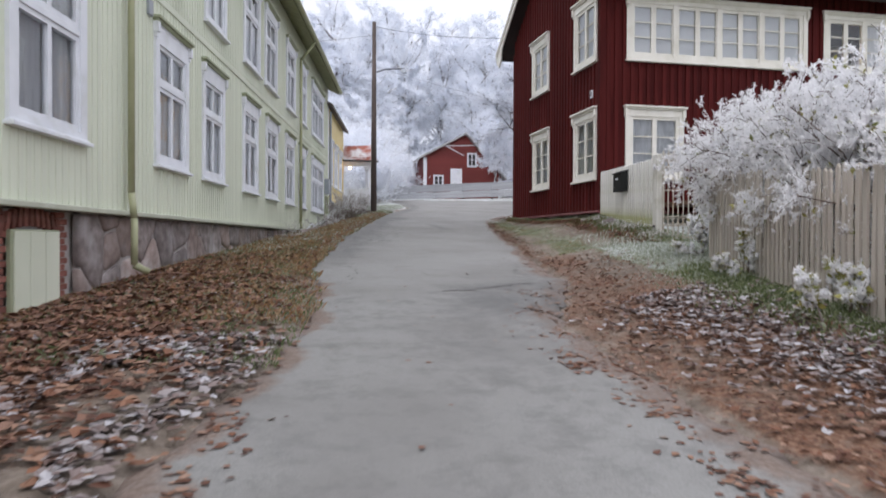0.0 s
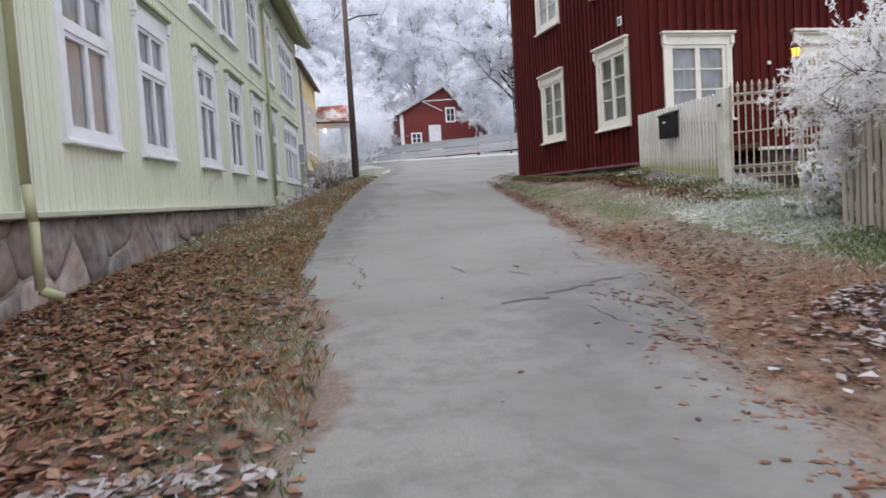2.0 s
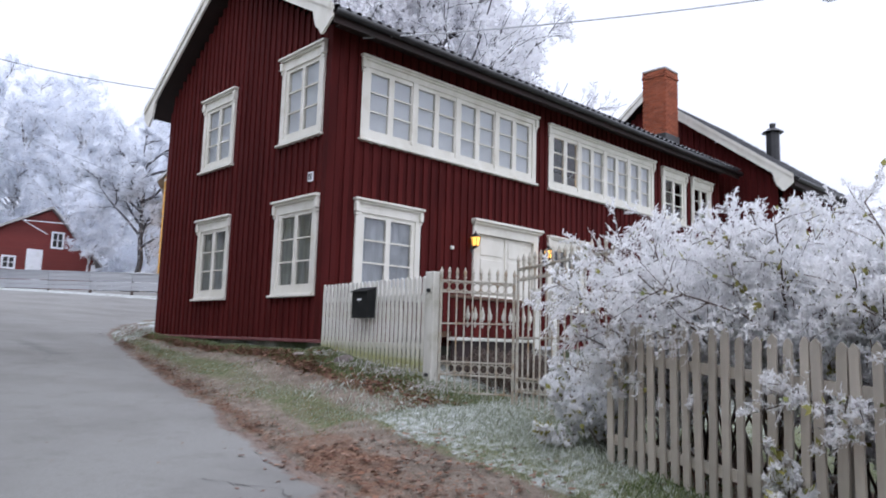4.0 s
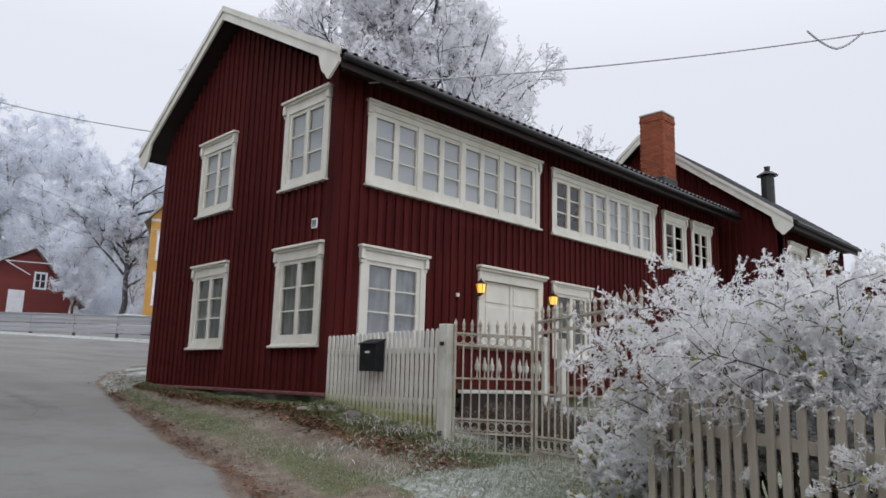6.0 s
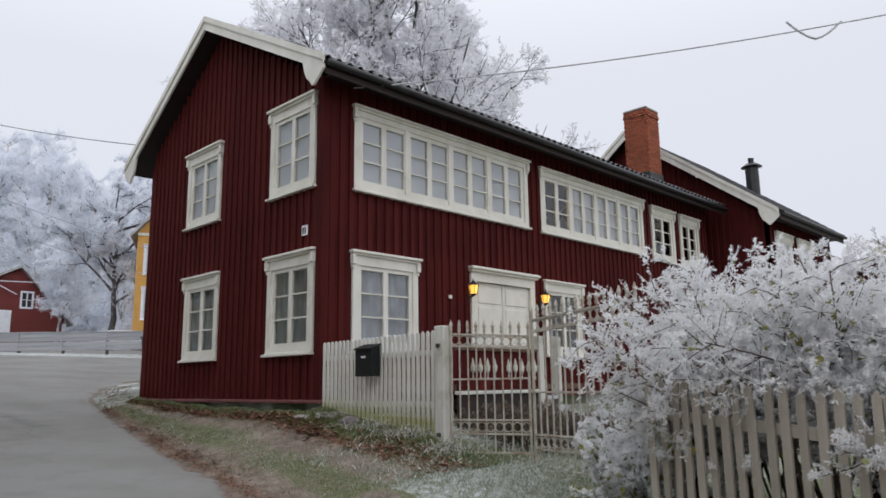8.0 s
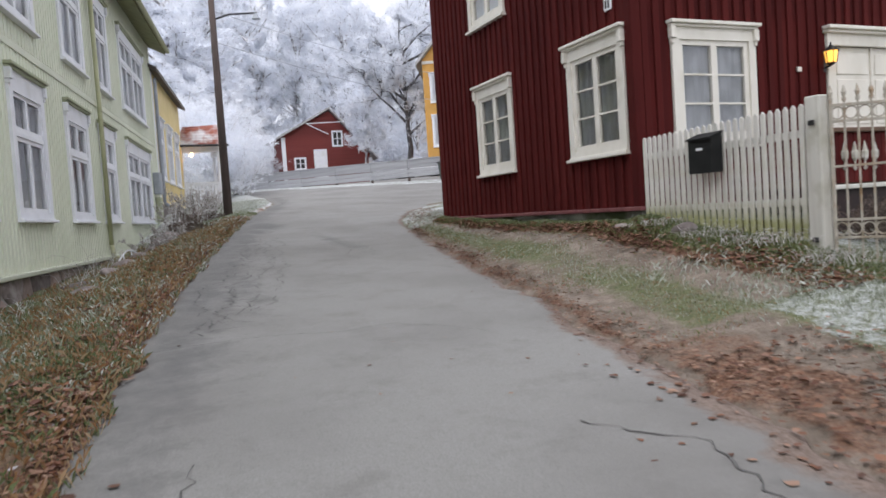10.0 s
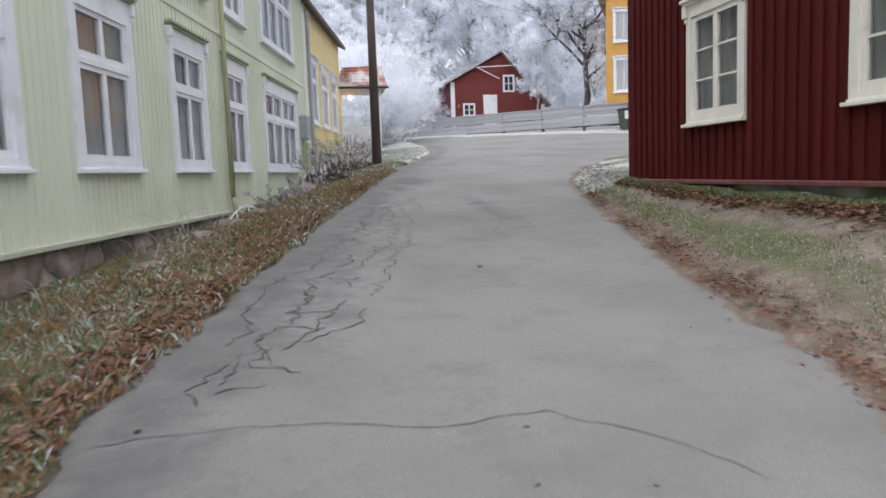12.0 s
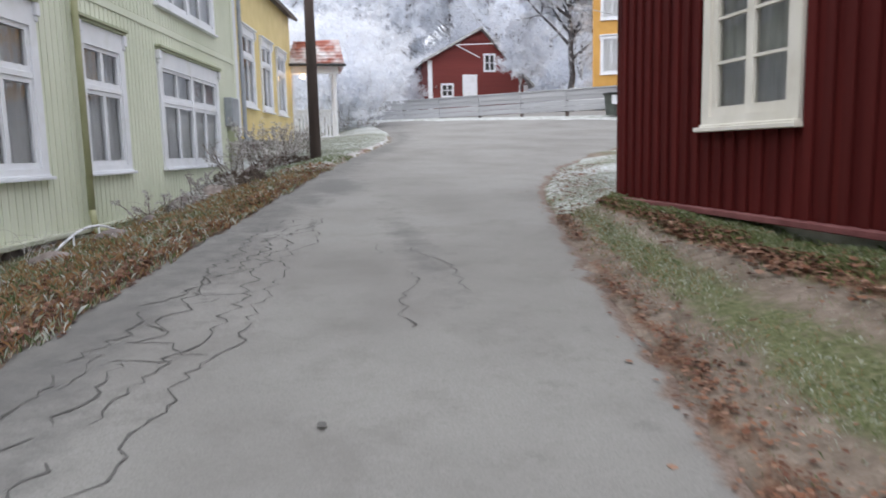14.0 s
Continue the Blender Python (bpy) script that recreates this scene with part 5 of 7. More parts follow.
wire("overhead_cable", (10.2, 19.6, 7.66), (19.2, 10.3, 9.55), 0.25, 0.015, ICE, "frost-thickened service cable leaving the red house eave")
wire("overhead_cable", (5.97, 36.05, 10.6), (-12, 52, 13.5), 0.5, 0.014, ICE, "frosted overhead cable beyond the pole")
wire("overhead_cable", (5.97, 36.05, 9.2), (30, 58, 11.0), 0.5, 0.014, ICE, "frosted overhead cable beyond the pole")
wire("overhead_cable", (5.97, 36.05, 8.2), (30, 58, 9.2), 0.5, 0.014, ICE, "frosted overhead cable beyond the pole")
bm = bmesh.new()
loop = [(16.1 + 0.36 * u, 13.5 - 0.36 * u, 8.80 - 0.34 * (1 - abs(u) ** 1.5)) for u in [-1 + k / 4 for k in range(9)]]
for p, q in zip(loop[:-1], loop[1:]):
    tube(bm, p, q, 0.02, 0.02, 5)
solid("cable_loop", bm, ICE, "frosted slack loop hanging below the service cable", "cable")

# ---- barn, far fence, orange house ----
barn = thing("red_barn", "small red timber barn with frosted roof and white door", "barn", Matrix.Translation((16.0, 78.0, 5.6)))
bm = bmesh.new()
vs = [(0, 0), (8.4, 0), (8.4, 2.6), (4.5, 6.85), (0.0, 4.5)]
for y in (0.0, 9.0):
    f = bm.faces.new([bm.verts.new((x, y, z)) for x, z in vs])
bm.verts.ensure_lookup_table()
for i in range(5):
    j = (i + 1) % 5
    bm.faces.new((bm.verts[i], bm.verts[j], bm.verts[5 + j], bm.verts[5 + i]))
bmesh.ops.recalc_face_normals(bm, faces=list(bm.faces))
bw = part("timber_wall", bm, BARN_RED, barn, "weathered red plank wall")
plank_me = mesh_of("plank", boxes((0, 1, -0.03, 0.0, 0.0, 0.17), bevel=0.008), BARN_RED)
for i in range(36):
    z = i * 0.19
    x0 = 0.0 if z < 4.5 else (z - 4.4) * 4.5 / 2.35
    x1 = 8.4 if z < 2.6 else 8.4 - (z - 2.5) * 3.9 / 4.25
    if x1 - x0 > 0.3:
        ob = new("plank", plank_me)
        ob.parent = bw
        ob.location, ob.scale = (x0, 0, z), (x1 - x0, 1, 1)
for name, a, b, c in (("roof", (-0.5, 4.25), (4.5, 6.95), 0), ("roof", (8.9, 2.2), (4.5, 6.95), 0)):
    bm = bmesh.new()
    for y in (-0.5, 9.3):
        for x, z in (a, b, (b[0], b[1] + 0.2), (a[0], a[1] + 0.2)):
            bm.verts.new((x, y, z))
    bm.verts.ensure_lookup_table()
    v = bm.verts
    for f in ((0, 1, 2, 3), (7, 6, 5, 4), (0, 4, 5, 1), (1, 5, 6, 2), (2, 6, 7, 3), (3, 7, 4, 0)):
        bm.faces.new([v[i] for i in f])
    bmesh.ops.recalc_face_normals(bm, faces=list(bm.faces))
    part("roof", bm, ROOF_FROST, barn, "pale frosted roof edge")
for x in (-0.05, 8.1):
    part("corner_board", boxes((x, x + 0.36, -0.06, -0.032, 0, 4.45 if x < 1 else 2.4)), WHITE, barn)
part("door", boxes((2.85, 4.1, -0.07, -0.033, 0.7, 3.3), bevel=0.02), WHITE, barn, "plain white barn door")
for x0, x1, z0, z1 in ((1.0, 2.1, 1.45, 2.6), (4.65, 5.7, 3.5, 5.0)):
    wb = part("window", boxes((x0, x1, -0.05, -0.033, z0, z1)), BLACK, barn, "small white-framed window")
    part("frame", boxes((x0, x0 + 0.16, -0.09, -0.052, z0, z1), (x1 - 0.16, x1, -0.09, -0.052, z0, z1), (x0 + 0.16, x1 - 0.16, -0.09, -0.052, z0, z0 + 0.16), (x0 + 0.16, x1 - 0.16, -0.09, -0.052, z1 - 0.16, z1), ((x0 + x1) / 2 - 0.05, (x0 + x1) / 2 + 0.05, -0.085, -0.052, z0 + 0.16, z1 - 0.16)), WHITE, wb)
    part("muntin", boxes((x0 + 0.16, x1 - 0.16, -0.08, -0.052, (z0 + z1) / 2 - 0.03, (z0 + z1) / 2 + 0.03)), WHITE, wb)
for a, b in (((2.2, -0.62, 5.6), (6.0, -0.62, 5.75)), ((2.3, -0.66, 5.55), (4.2, -0.66, 4.6))):
    part("frosted_pole", pipe_path([a, b], 0.04, 5), WHITE, barn, "frosted pole fixed under the gable")

F0, F1 = Vector((5.9, 62.86, 0)), Vector((21.5, 48.0, 0))
fdir = (F1 - F0).normalized()
flen = (F1 - F0).length
fence_f = thing("board_fence", "long low grey frosted board fence beside the upper road", "fence", Matrix.Translation((F0.x, F0.y, 4.0)))
MFF = Matrix.Translation((-F0.x, -F0.y, -4.0)) @ wall_frame(F0.x, F0.y, 0, fdir.x, fdir.y)


def fz(s):
    p = F0 + fdir * s
    return 4.28 + 0.0 * s


fence_board = mesh_of("fence_board", boxes((0, 1, -0.02, 0.02, 0, 0.27), bevel=0.004), BOARD_GREY)
n_bay = 9
for i in range(n_bay + 1):
    s = flen * i / n_bay
    part("post", boxes((s - 0.06, s + 0.06, 0.03, 0.15, 3.7, fz(s) + 1.12)), POLE, fence_f, "", MFF)
for i in range(n_bay):
    s0 = flen * i / n_bay
    for k, z in enumerate((0.16, 0.40, 0.66, 0.86)):
        ob = new("fence_board", fence_board)
        ob.parent = fence_f
        ob.matrix_basis = MFF @ Matrix.Translation((s0 + 0.01, (-0.024 if k == 3 else 0), fz(s0) + z)) @ Matrix.Diagonal((flen / n_bay - 0.02, 1, 0.86 if k < 3 else 1, 1))
part("cap_rail", boxes((0, flen, -0.09, 0.14, fz(0) + 1.13, fz(0) + 1.19)), BOARD_GREY, fence_f, "frost-white cap rail", MFF)

strip_v, strip_f = [], []
out_dir = Vector((fdir.y, -fdir.x, 0))
for i in range(61):
    s = -1.0 + (flen + 3.0) * i / 60
    for k in range(6):
        w = -0.6 + (2.4 + 0.9 * noise.noise((s * 0.5, 0, 3)) + 0.4 * noise.noise((s * 2.1, 0, 6))) * k / 5
        p = F0 + fdir * s + out_dir * w
        edge = 0.03 if k < 5 else -0.03
        strip_v.append((p.x, p.y, road_z(p.x, p.y) + edge + 0.05 * abs(noise.noise((p.x, p.y, 2))) * (k < 5)))
strip_f = [(i * 6 + k, i * 6 + k + 1, i * 6 + k + 7, i * 6 + k + 6) for i in range(60) for k in range(5)]
strip_me = raw("frosted_verge", strip_v, strip_f, material("frosted_verge_grass", [(0.28, 0.30, 0.28), (0.44, 0.46, 0.45), (0.60, 0.62, 0.63)], 5, 0.95, 0.6, 30, stain=(0.22, 0.24, 0.17), stain_scale=1.6, stain_at=(0.55, 0.72)))
strip_me.polygons.foreach_set("use_smooth", [True] * len(strip_f))
tagged(new("verge", strip_me), "white frosted grass strip below the board fence", "verge", kind="structure")

orange = thing("orange_house", "tall orange-ochre wooden house beyond the fence", "house", pose(22.9, 60.0, 4.0, 0, 0, -27))
o_holes = []
for x in (0.45, 3.2, 6.0):
    for z0, z1 in ((2.95, 5.3), (6.1, 8.3)):
        w, h = window(orange, Matrix.Identity(4), x, x + 1.35, z0, z1, 2, 2, WHITE, "white two-light window", drape=[(0, 1)])
        o_holes.append(h)
bm = bmesh.new()
panel(bm, 0, 9.0, 0.0, 9.2, o_holes, 0.2)
bm.faces.new([bm.verts.new((x, 0, z)) for x, z in ((0.0, 9.2), (9.0, 9.2), (4.5, 14.2))])
part("gable_wall", bm, ORANGE, orange)
part("house_body", boxes((0, 0.2, 0.21, 10, 0, 9.2), (8.8, 9.0, 0.21, 10, 0, 9.2), (0.2, 8.8, 9.8, 10, 0, 9.2)), ORANGE, orange)
part("belt_board", boxes((-0.02, 9.0, -0.05, -0.002, 8.9, 9.1)), TRIM, orange)
for sx in (-1, 1):
    bm = bmesh.new()
    e, r = (-0.45, 8.75) if sx < 0 else (9.45, 8.75), (4.5, 14.3)
    for y in (-0.45, 10.3):
        for x, z in (e, r, (r[0], r[1] + 0.22), (e[0], e[1] + 0.22)):
            bm.verts.new((x, y, z))
    bm.verts.ensure_lookup_table()
    v = bm.verts
    for f in ((0, 1, 2, 3), (7, 6, 5, 4), (0, 4, 5, 1), (1, 5, 6, 2), (2, 6, 7, 3), (3, 7, 4, 0)):
        bm.faces.new([v[i] for i in f])
    bmesh.ops.recalc_face_normals(bm, faces=list(bm.faces))
    part("roof", bm, ROOF_FROST, orange)

bin_o = thing("refuse_bin", "dark grey-green wheeled bin with a white label", "bin", Matrix.Translation((19.5, 49.3, 4.05)))
bm = bmesh.new()
tube(bm, (0, 0, 0.08), (0, 0, 1.0), 0.30, 0.40, 4)
part("body", bm, material("grey_green_plastic", [(0.05, 0.06, 0.05), (0.08, 0.09, 0.08)], 4, 0.5), bin_o, "", Matrix.Rotation(0.6, 4, "Z"))
part("lid", boxes((-0.36, 0.36, -0.36, 0.36, 1.0, 1.08), bevel=0.03), BLACK, bin_o)
part("label", boxes((-0.22, 0.02, -0.40, -0.37, 0.55, 0.95)), WHITE, bin_o, "white paper label")

car = thing("parked_car", "white parked car, its roof just above the fence", "car", Matrix.Translation((22.0, 59.0, 4.62)))
bm = boxes((-2.0, 2.0, -0.85, 0.85, 0.3, 0.95), bevel=0.12)
part("body", bm, CAR_PAINT, car, smooth=False)
bm = bmesh.new()
for zz, xa, xb, w in ((0.93, -1.5, 1.2, 0.78), (1.42, -1.0, 0.7, 0.62)):
    for x, y in ((xa, -w), (xb, -w), (xb, w), (xa, w)):
        bm.verts.new((x, y, zz))
bm.verts.ensure_lookup_table()
v = bm.verts
for f in ((4, 5, 6, 7), (0, 1, 5, 4), (1, 2, 6, 5), (2, 3, 7, 6), (3, 0, 4, 7)):
    bm.faces.new([v[i] for i in f])
part("cabin", bm, BLACK, car, "dark glass")
part("roof", boxes((-1.0, 0.7, -0.63, 0.63, 1.41, 1.50), bevel=0.03), CAR_PAINT, car)
for x in (-1.25, 1.25):
    for y in (-0.8, 0.8):
        bm = bmesh.new()
        tube(bm, (x, y - 0.1, 0.32), (x, y + 0.1, 0.32), 0.32, 0.32, 14)
        part("wheel", bm, BLACK, car)

# third house, a roof far beyond the bush
far_h = thing("distant_house", "red house with cream barge boards far behind the garden", "house", Matrix.Translation((46.0, 17.5, 2.5)))
OF = Vector((46.0, 17.5, 2.5))
part("walls", boxes((0, 8, -4.5, 4.5, 0, 5.0)), RED, far_h)
barge(far_h, OF, 45.6, 12.4, 7.3, 17.5, 10.6, TRIM, 0.5, foot=False)
barge(far_h, OF, 45.6, 22.6, 7.3, 17.5, 10.6, TRIM, 0.5, foot=False)
bm = bmesh.new()
bm.faces.new([bm.verts.new(c) for c in ((-0.02, -4.6, 5.0), (-0.02, 4.6, 5.0), (-0.02, 0, 8.0))])
part("gable", bm, RED, far_h)
for s in (-1, 1):
    bm = bmesh.new()
    bm.faces.new([bm.verts.new(c) for c in ((-0.35, 5.1 * s, 4.85), (8.4, 5.1 * s, 4.85), (8.4, 0, 8.15), (-0.35, 0, 8.15))])
    bmesh.ops.solidify(bm, geom=list(bm.faces), thickness=0.12)
    part("roof", bm, ROOF, far_h)

# ---- fences of the garden ----


def picket_mesh(w, d, mat):
    bm = bmesh.new()
    prof = [(-w / 2, 0), (w / 2, 0), (w / 2, 1 - w * 0.4), (0, 1), (-w / 2, 1 - w * 0.4)]
    lo, hi = [bm.verts.new((x, 0, z)) for x, z in prof], [bm.verts.new((x, d, z)) for x, z in prof]
    bm.faces.new(lo)
    bm.faces.new(list(reversed(hi)))
    for i in range(5):
        j = (i + 1) % 5
        bm.faces.new((lo[i], hi[i], hi[j], lo[j]))
    bmesh.ops.recalc_face_normals(bm, faces=list(bm.faces))
    return mesh_of("picket", bm, mat)


rf = random.Random(8)
FA, FB = (fence_line(4.5), 4.5), (fence_line(13.05), 13.05)
road_fence = thing("picket_fence", "weathered grey-white picket fence under the frosted hedge", "fence", Matrix.Translation((FB[0], FB[1], 0.9)))
MRF = Matrix.Translation((-FB[0], -FB[1], -0.9)) @ wall_frame(FB[0], FB[1], 0, FA[0] - FB[0], FA[1] - FB[1])
rl = math.hypot(FA[0] - FB[0], FA[1] - FB[1])
PICK_G = picket_mesh(0.072, 0.022, FENCE_GREY)


def base_at(s):
    y = FB[1] + (FA[1] - FB[1]) * s / rl
    return float(np.interp(y, [4, 8.5, 13], [0.28, 0.58, 0.92]))


n = int(rl / 0.135)
for i in range(n):
    s = i * 0.135
    ob = new("picket", PICK_G)
    ob.parent = road_fence
    ob.matrix_basis = MRF @ Matrix.Translation((s, -0.02, base_at(s))) @ Matrix.Rotation(rf.uniform(-0.025, 0.025), 4, "Y") @ Matrix.Diagonal((rf.uniform(0.9, 1.1), 1, 1.44 + rf.uniform(-0.03, 0.03), 1))
for h in (0.35, 1.12):
    bm = bmesh.new()
    box(bm, 0, rl, 0.004, 0.05, -0.045, 0.045)
    for v in bm.verts:
        v.co.z += base_at(v.co.x) + h
    part("rail", bm, FENCE_GREY, road_fence, "", MRF)
for s in np.arange(0.2, rl, 2.1):
    part("post", boxes((s - 0.05, s + 0.05, 0.055, 0.155, base_at(s) - 0.3, base_at(s) + 1.3)), FENCE_GREY, road_fence, "", MRF)

PA, PB = (9.62, 19.55), (9.66, 16.95)
white_fence = thing("white_picket_fence", "white picket fence with mossy green foot between house and gate", "fence", Matrix.Translation((PA[0], PA[1], 1.6)))
MWF = Matrix.Translation((-PA[0], -PA[1], -1.6)) @ wall_frame(PA[0], PA[1], 0, PB[0] - PA[0], PB[1] - PA[1])
wlen = math.hypot(PB[0] - PA[0], PB[1] - PA[1])
MOSSY = material("mossy_white_picket", [(0.56, 0.55, 0.50), (0.68, 0.67, 0.63)], 8, 0.75, 0.3, 30, stretch=(1, 1, 0.1), stain=(0.40, 0.40, 0.24), stain_scale=1.5, stain_at=(0.48, 0.7), per_object=0.08)
mn, ml = MOSSY.node_tree.nodes, MOSSY.node_tree.links
mb = mn["Principled BSDF"]
paint = mb.inputs["Base Color"].links[0].from_socket
algae_co, algae_xyz, algae_noise, algae_sum, algae_range, algae_mix = (mn.new("ShaderNode" + k) for k in ("TexCoord", "SeparateXYZ", "TexNoise", "Math", "MapRange", "Mix"))
ml.new(algae_co.outputs["Object"], algae_xyz.inputs[0])
algae_noise.inputs["Scale"].default_value = 9
ml.new(algae_co.outputs["Object"], algae_noise.inputs["Vector"])
algae_sum.operation = "MULTIPLY_ADD"
ml.new(algae_noise.outputs[0], algae_sum.inputs[0])
algae_sum.inputs[1].default_value = 0.35
ml.new(algae_xyz.outputs[2], algae_sum.inputs[2])
for k, val in ((1, 0.50), (2, 0.22)):
    algae_range.inputs[k].default_value = val
ml.new(algae_sum.outputs[0], algae_range.inputs[0])
algae_mix.data_type = "RGBA"
ml.new(algae_range.outputs[0], algae_mix.inputs[0])
ml.new(paint, algae_mix.inputs[6])
algae_mix.inputs[7].default_value = (0.30, 0.31, 0.08, 1)
ml.new(algae_mix.outputs[2], mb.inputs["Base Color"])
PICK_W = picket_mesh(0.058, 0.022, MOSSY)
for i in range(int(wlen / 0.1) + 1):
    s = i * 0.1
    z0 = 1.78 - 0.10 * s
    ob = new("picket", PICK_W)
    ob.parent = white_fence
    ob.matrix_basis = MWF @ Matrix.Translation((s, -0.02, z0)) @ Matrix.Diagonal((1, 1, 3.02 + 0.02 * s - z0, 1))
for h in (1.0, 0.28):
    part("rail", boxes((0, wlen, 0.004, 0.05, 1.72 + h, 1.80 + h)), FENCE_WHITE, white_fence, "", MWF)
MOSS = material("green_algae_board", [(0.13, 0.13, 0.05), (0.26, 0.25, 0.12)], 5, 0.9, 0.3)
part("kick_board", boxes((0.75, wlen - 0.05, 0.052, 0.075, 1.66, 1.86), bevel=0.005), MOSS, white_fence, "algae-green kick board", MWF)
gp = thing("gate_post", "square white wooden gate post", "post", Matrix.Translation((9.66, 16.86, 1.2)))
part("shaft", boxes((-0.09, 0.09, -0.09, 0.09, -0.1, 1.92), bevel=0.012), FENCE_WHITE, gp)
part("hinge", boxes((-0.115, -0.09, -0.03, 0.03, 1.62, 1.67)), BLACK, gp)
part("hinge", boxes((-0.115, -0.09, -0.03, 0.03, 0.42, 0.47)), BLACK, gp)

box_m = thing("mailbox", "black metal mailbox hung on the white picket fence", "mailbox", Matrix.Translation((9.595, 18.32, 2.45)))
bm = bmesh.new()
for x0, z1 in ((0.0, 0.47), (-0.17, 0.40)):
    for y in (-0.19, 0.19):
        bm.verts.new((x0, y, 0))
        bm.verts.new((x0, y, z1))
bm.verts.ensure_lookup_table()
v = bm.verts
for f in ((0, 1, 3, 2), (4, 6, 7, 5), (0, 4, 5, 1), (2, 3, 7, 6), (1, 5, 7, 3), (0, 2, 6, 4)):
    bm.faces.new([v[i] for i in f])
bmesh.ops.recalc_face_normals(bm, faces=list(bm.faces))
part("body", bm, MAILBOX_BLACK, box_m)
bm = boxes((-0.20, 0.01, -0.205, 0.205, 0.43, 0.45))
for q in bm.verts:
    q.co.z += 0.35 * (q.co.x + 0.1)
part("lid", bm, MAILBOX_BLACK, box_m)
part("name_strip", boxes((-0.178, -0.171, -0.05, 0.05, 0.27, 0.30)), WHITE, box_m)


def iron_leaf(name, a, b, top0, top1, bottom, label):
    """A wrought iron gate leaf: upright bars with finials, ring friezes and rails."""
    g = thing(name, label, "gate", Matrix.Translation((a[0], a[1], bottom)), group="garden gate leaves")
    m = Matrix.Translation((-a[0], -a[1], -bottom)) @ wall_frame(a[0], a[1], 0, b[0] - a[0], b[1] - a[1])
    L = math.hypot(b[0] - a[0], b[1] - a[1])
    rise = lambda x: top0 + (top1 - top0) * x / L
    nb = int(L / 0.118)
    step = L / nb
    for i in range(nb + 1):
        x = i * step
        bm = bmesh.new()
        r = 0.021 if i in (0, nb) else 0.0125
        tube(bm, (x, 0, bottom - (0.12 if i in (0, nb) else 0)), (x, 0, rise(x) + 0.04), r, r, 6)
        tube(bm, (x, 0, rise(x) + 0.04), (x, 0, rise(x) + 0.075), 0.024, 0.024, 6)
        tube(bm, (x, 0, rise(x) + 0.075), (x, 0, rise(x) + 0.125), 0.014, 0.028, 6)
        tube(bm, (x, 0, rise(x) + 0.125), (x, 0, rise(x) + 0.20), 0.028, 0.004, 6)
        part("bar", bm, IRON, g, "", m)
    for dz0, dz1 in ((-0.0, -0.16), ):
        for dz in (dz0, dz1):
            bm = bmesh.new()
            box(bm, 0, L, -0.02, 0.02, -0.013, 0.013)
            for v in bm.verts:
                v.co.z += rise(v.co.x) + dz
            part("rail", bm, IRON, g, "", m)
    for z in (bottom + 0.02, bottom + 0.26, bottom + 0.44, bottom + 0.98):
        part("rail", boxes((0, L, -0.02, 0.02, z - 0.012, z + 0.012)), IRON, g, "", m)
    for zc in (None, bottom + 0.35):
        for i in range(nb):
            x = (i + 0.5) * step
            z = rise(x) - 0.08 if zc is None else zc
            bm = bmesh.new()
            k = 12
            ring = [(x + 0.058 * math.cos(2 * math.pi * j / k), 0, z + 0.062 * math.sin(2 * math.pi * j / k)) for j in range(k)]
            for j in range(k):
                tube(bm, ring[j], ring[(j + 1) % k], 0.0095, 0.0095, 4, False)
            part("ring", bm, IRON, g, "", m)
    return g


iron_leaf("iron_gate", (9.70, 16.74), (10.12, 15.72), 3.00, 2.93, 1.40, "rust-stained white iron gate leaf with finials, shut")
iron_leaf("iron_gate", (10.13, 15.66), (9.78, 13.9), 3.14, 3.24, 1.22, "taller rust-stained white iron gate leaf beside the hedge")

# veranda rail before the door
ver = thing("veranda", "low dark veranda with white posts and cut-out balusters", "veranda", Matrix.Translation((11.45, 18.2, 1.58)))
part("deck", boxes((-0.1, 3.6, 0.03, 1.5, 0.62, 0.72)), DARK_WOOD, ver)
for i in range(16):
    part("panel_board", boxes((-0.1 + i * 0.136, 0.03 + i * 0.136, -0.02, 0.02, 0.64, 1.30), bevel=0.004), RED, ver)
part("top_rail", boxes((-0.12, 2.07, -0.07, 0.07, 1.30, 1.36), bevel=0.01), DARK_WOOD, ver, "dark brown rail cap")
part("bottom_rail", boxes((-0.12, 2.07, -0.06, 0.06, 0.56, 0.62), bevel=0.01), FENCE_WHITE, ver)
part("plinth_skirt", boxes((-0.08, 2.07, 0.0, 0.04, -0.3, 0.56)), SOFFIT, ver, "dark skirting under the deck")
for i in range(10):
    x = 0.25 + i * 0.19
    if i in (4,):
        continue
    bm = bmesh.new()
    for z0, z1, w0, w1 in ((0.80, 0.84, 0.012, 0.035), (0.84, 0.92, 0.012, 0.012), (0.92, 0.96, 0.015, 0.045), (0.96, 1.04, 0.045, 0.05), (1.04, 1.08, 0.05, 0.025), (1.08, 1.18, 0.032, 0.005)):
        tube(bm, (x, -0.035, z0), (x, -0.035, z1), w0, w1, 6)
    part("baluster", bm, FENCE_WHITE, ver)
for x in (2.15, 2.70):
    part("post", boxes((x - 0.07, x + 0.07, -0.07, 0.07, -0.2, 1.62), bevel=0.012), FENCE_WHITE, ver)
for k in range(4):
    part("step", boxes((2.23, 2.62, -0.9 + k * 0.26, -0.62 + k * 0.26, -0.1 + k * 0.18, -0.04 + k * 0.18)), BOARD_GREY, ver)
table = thing("garden_bench", "grey slatted garden bench by the veranda", "bench", Matrix.Translation((14.9, 17.0, 1.45)))
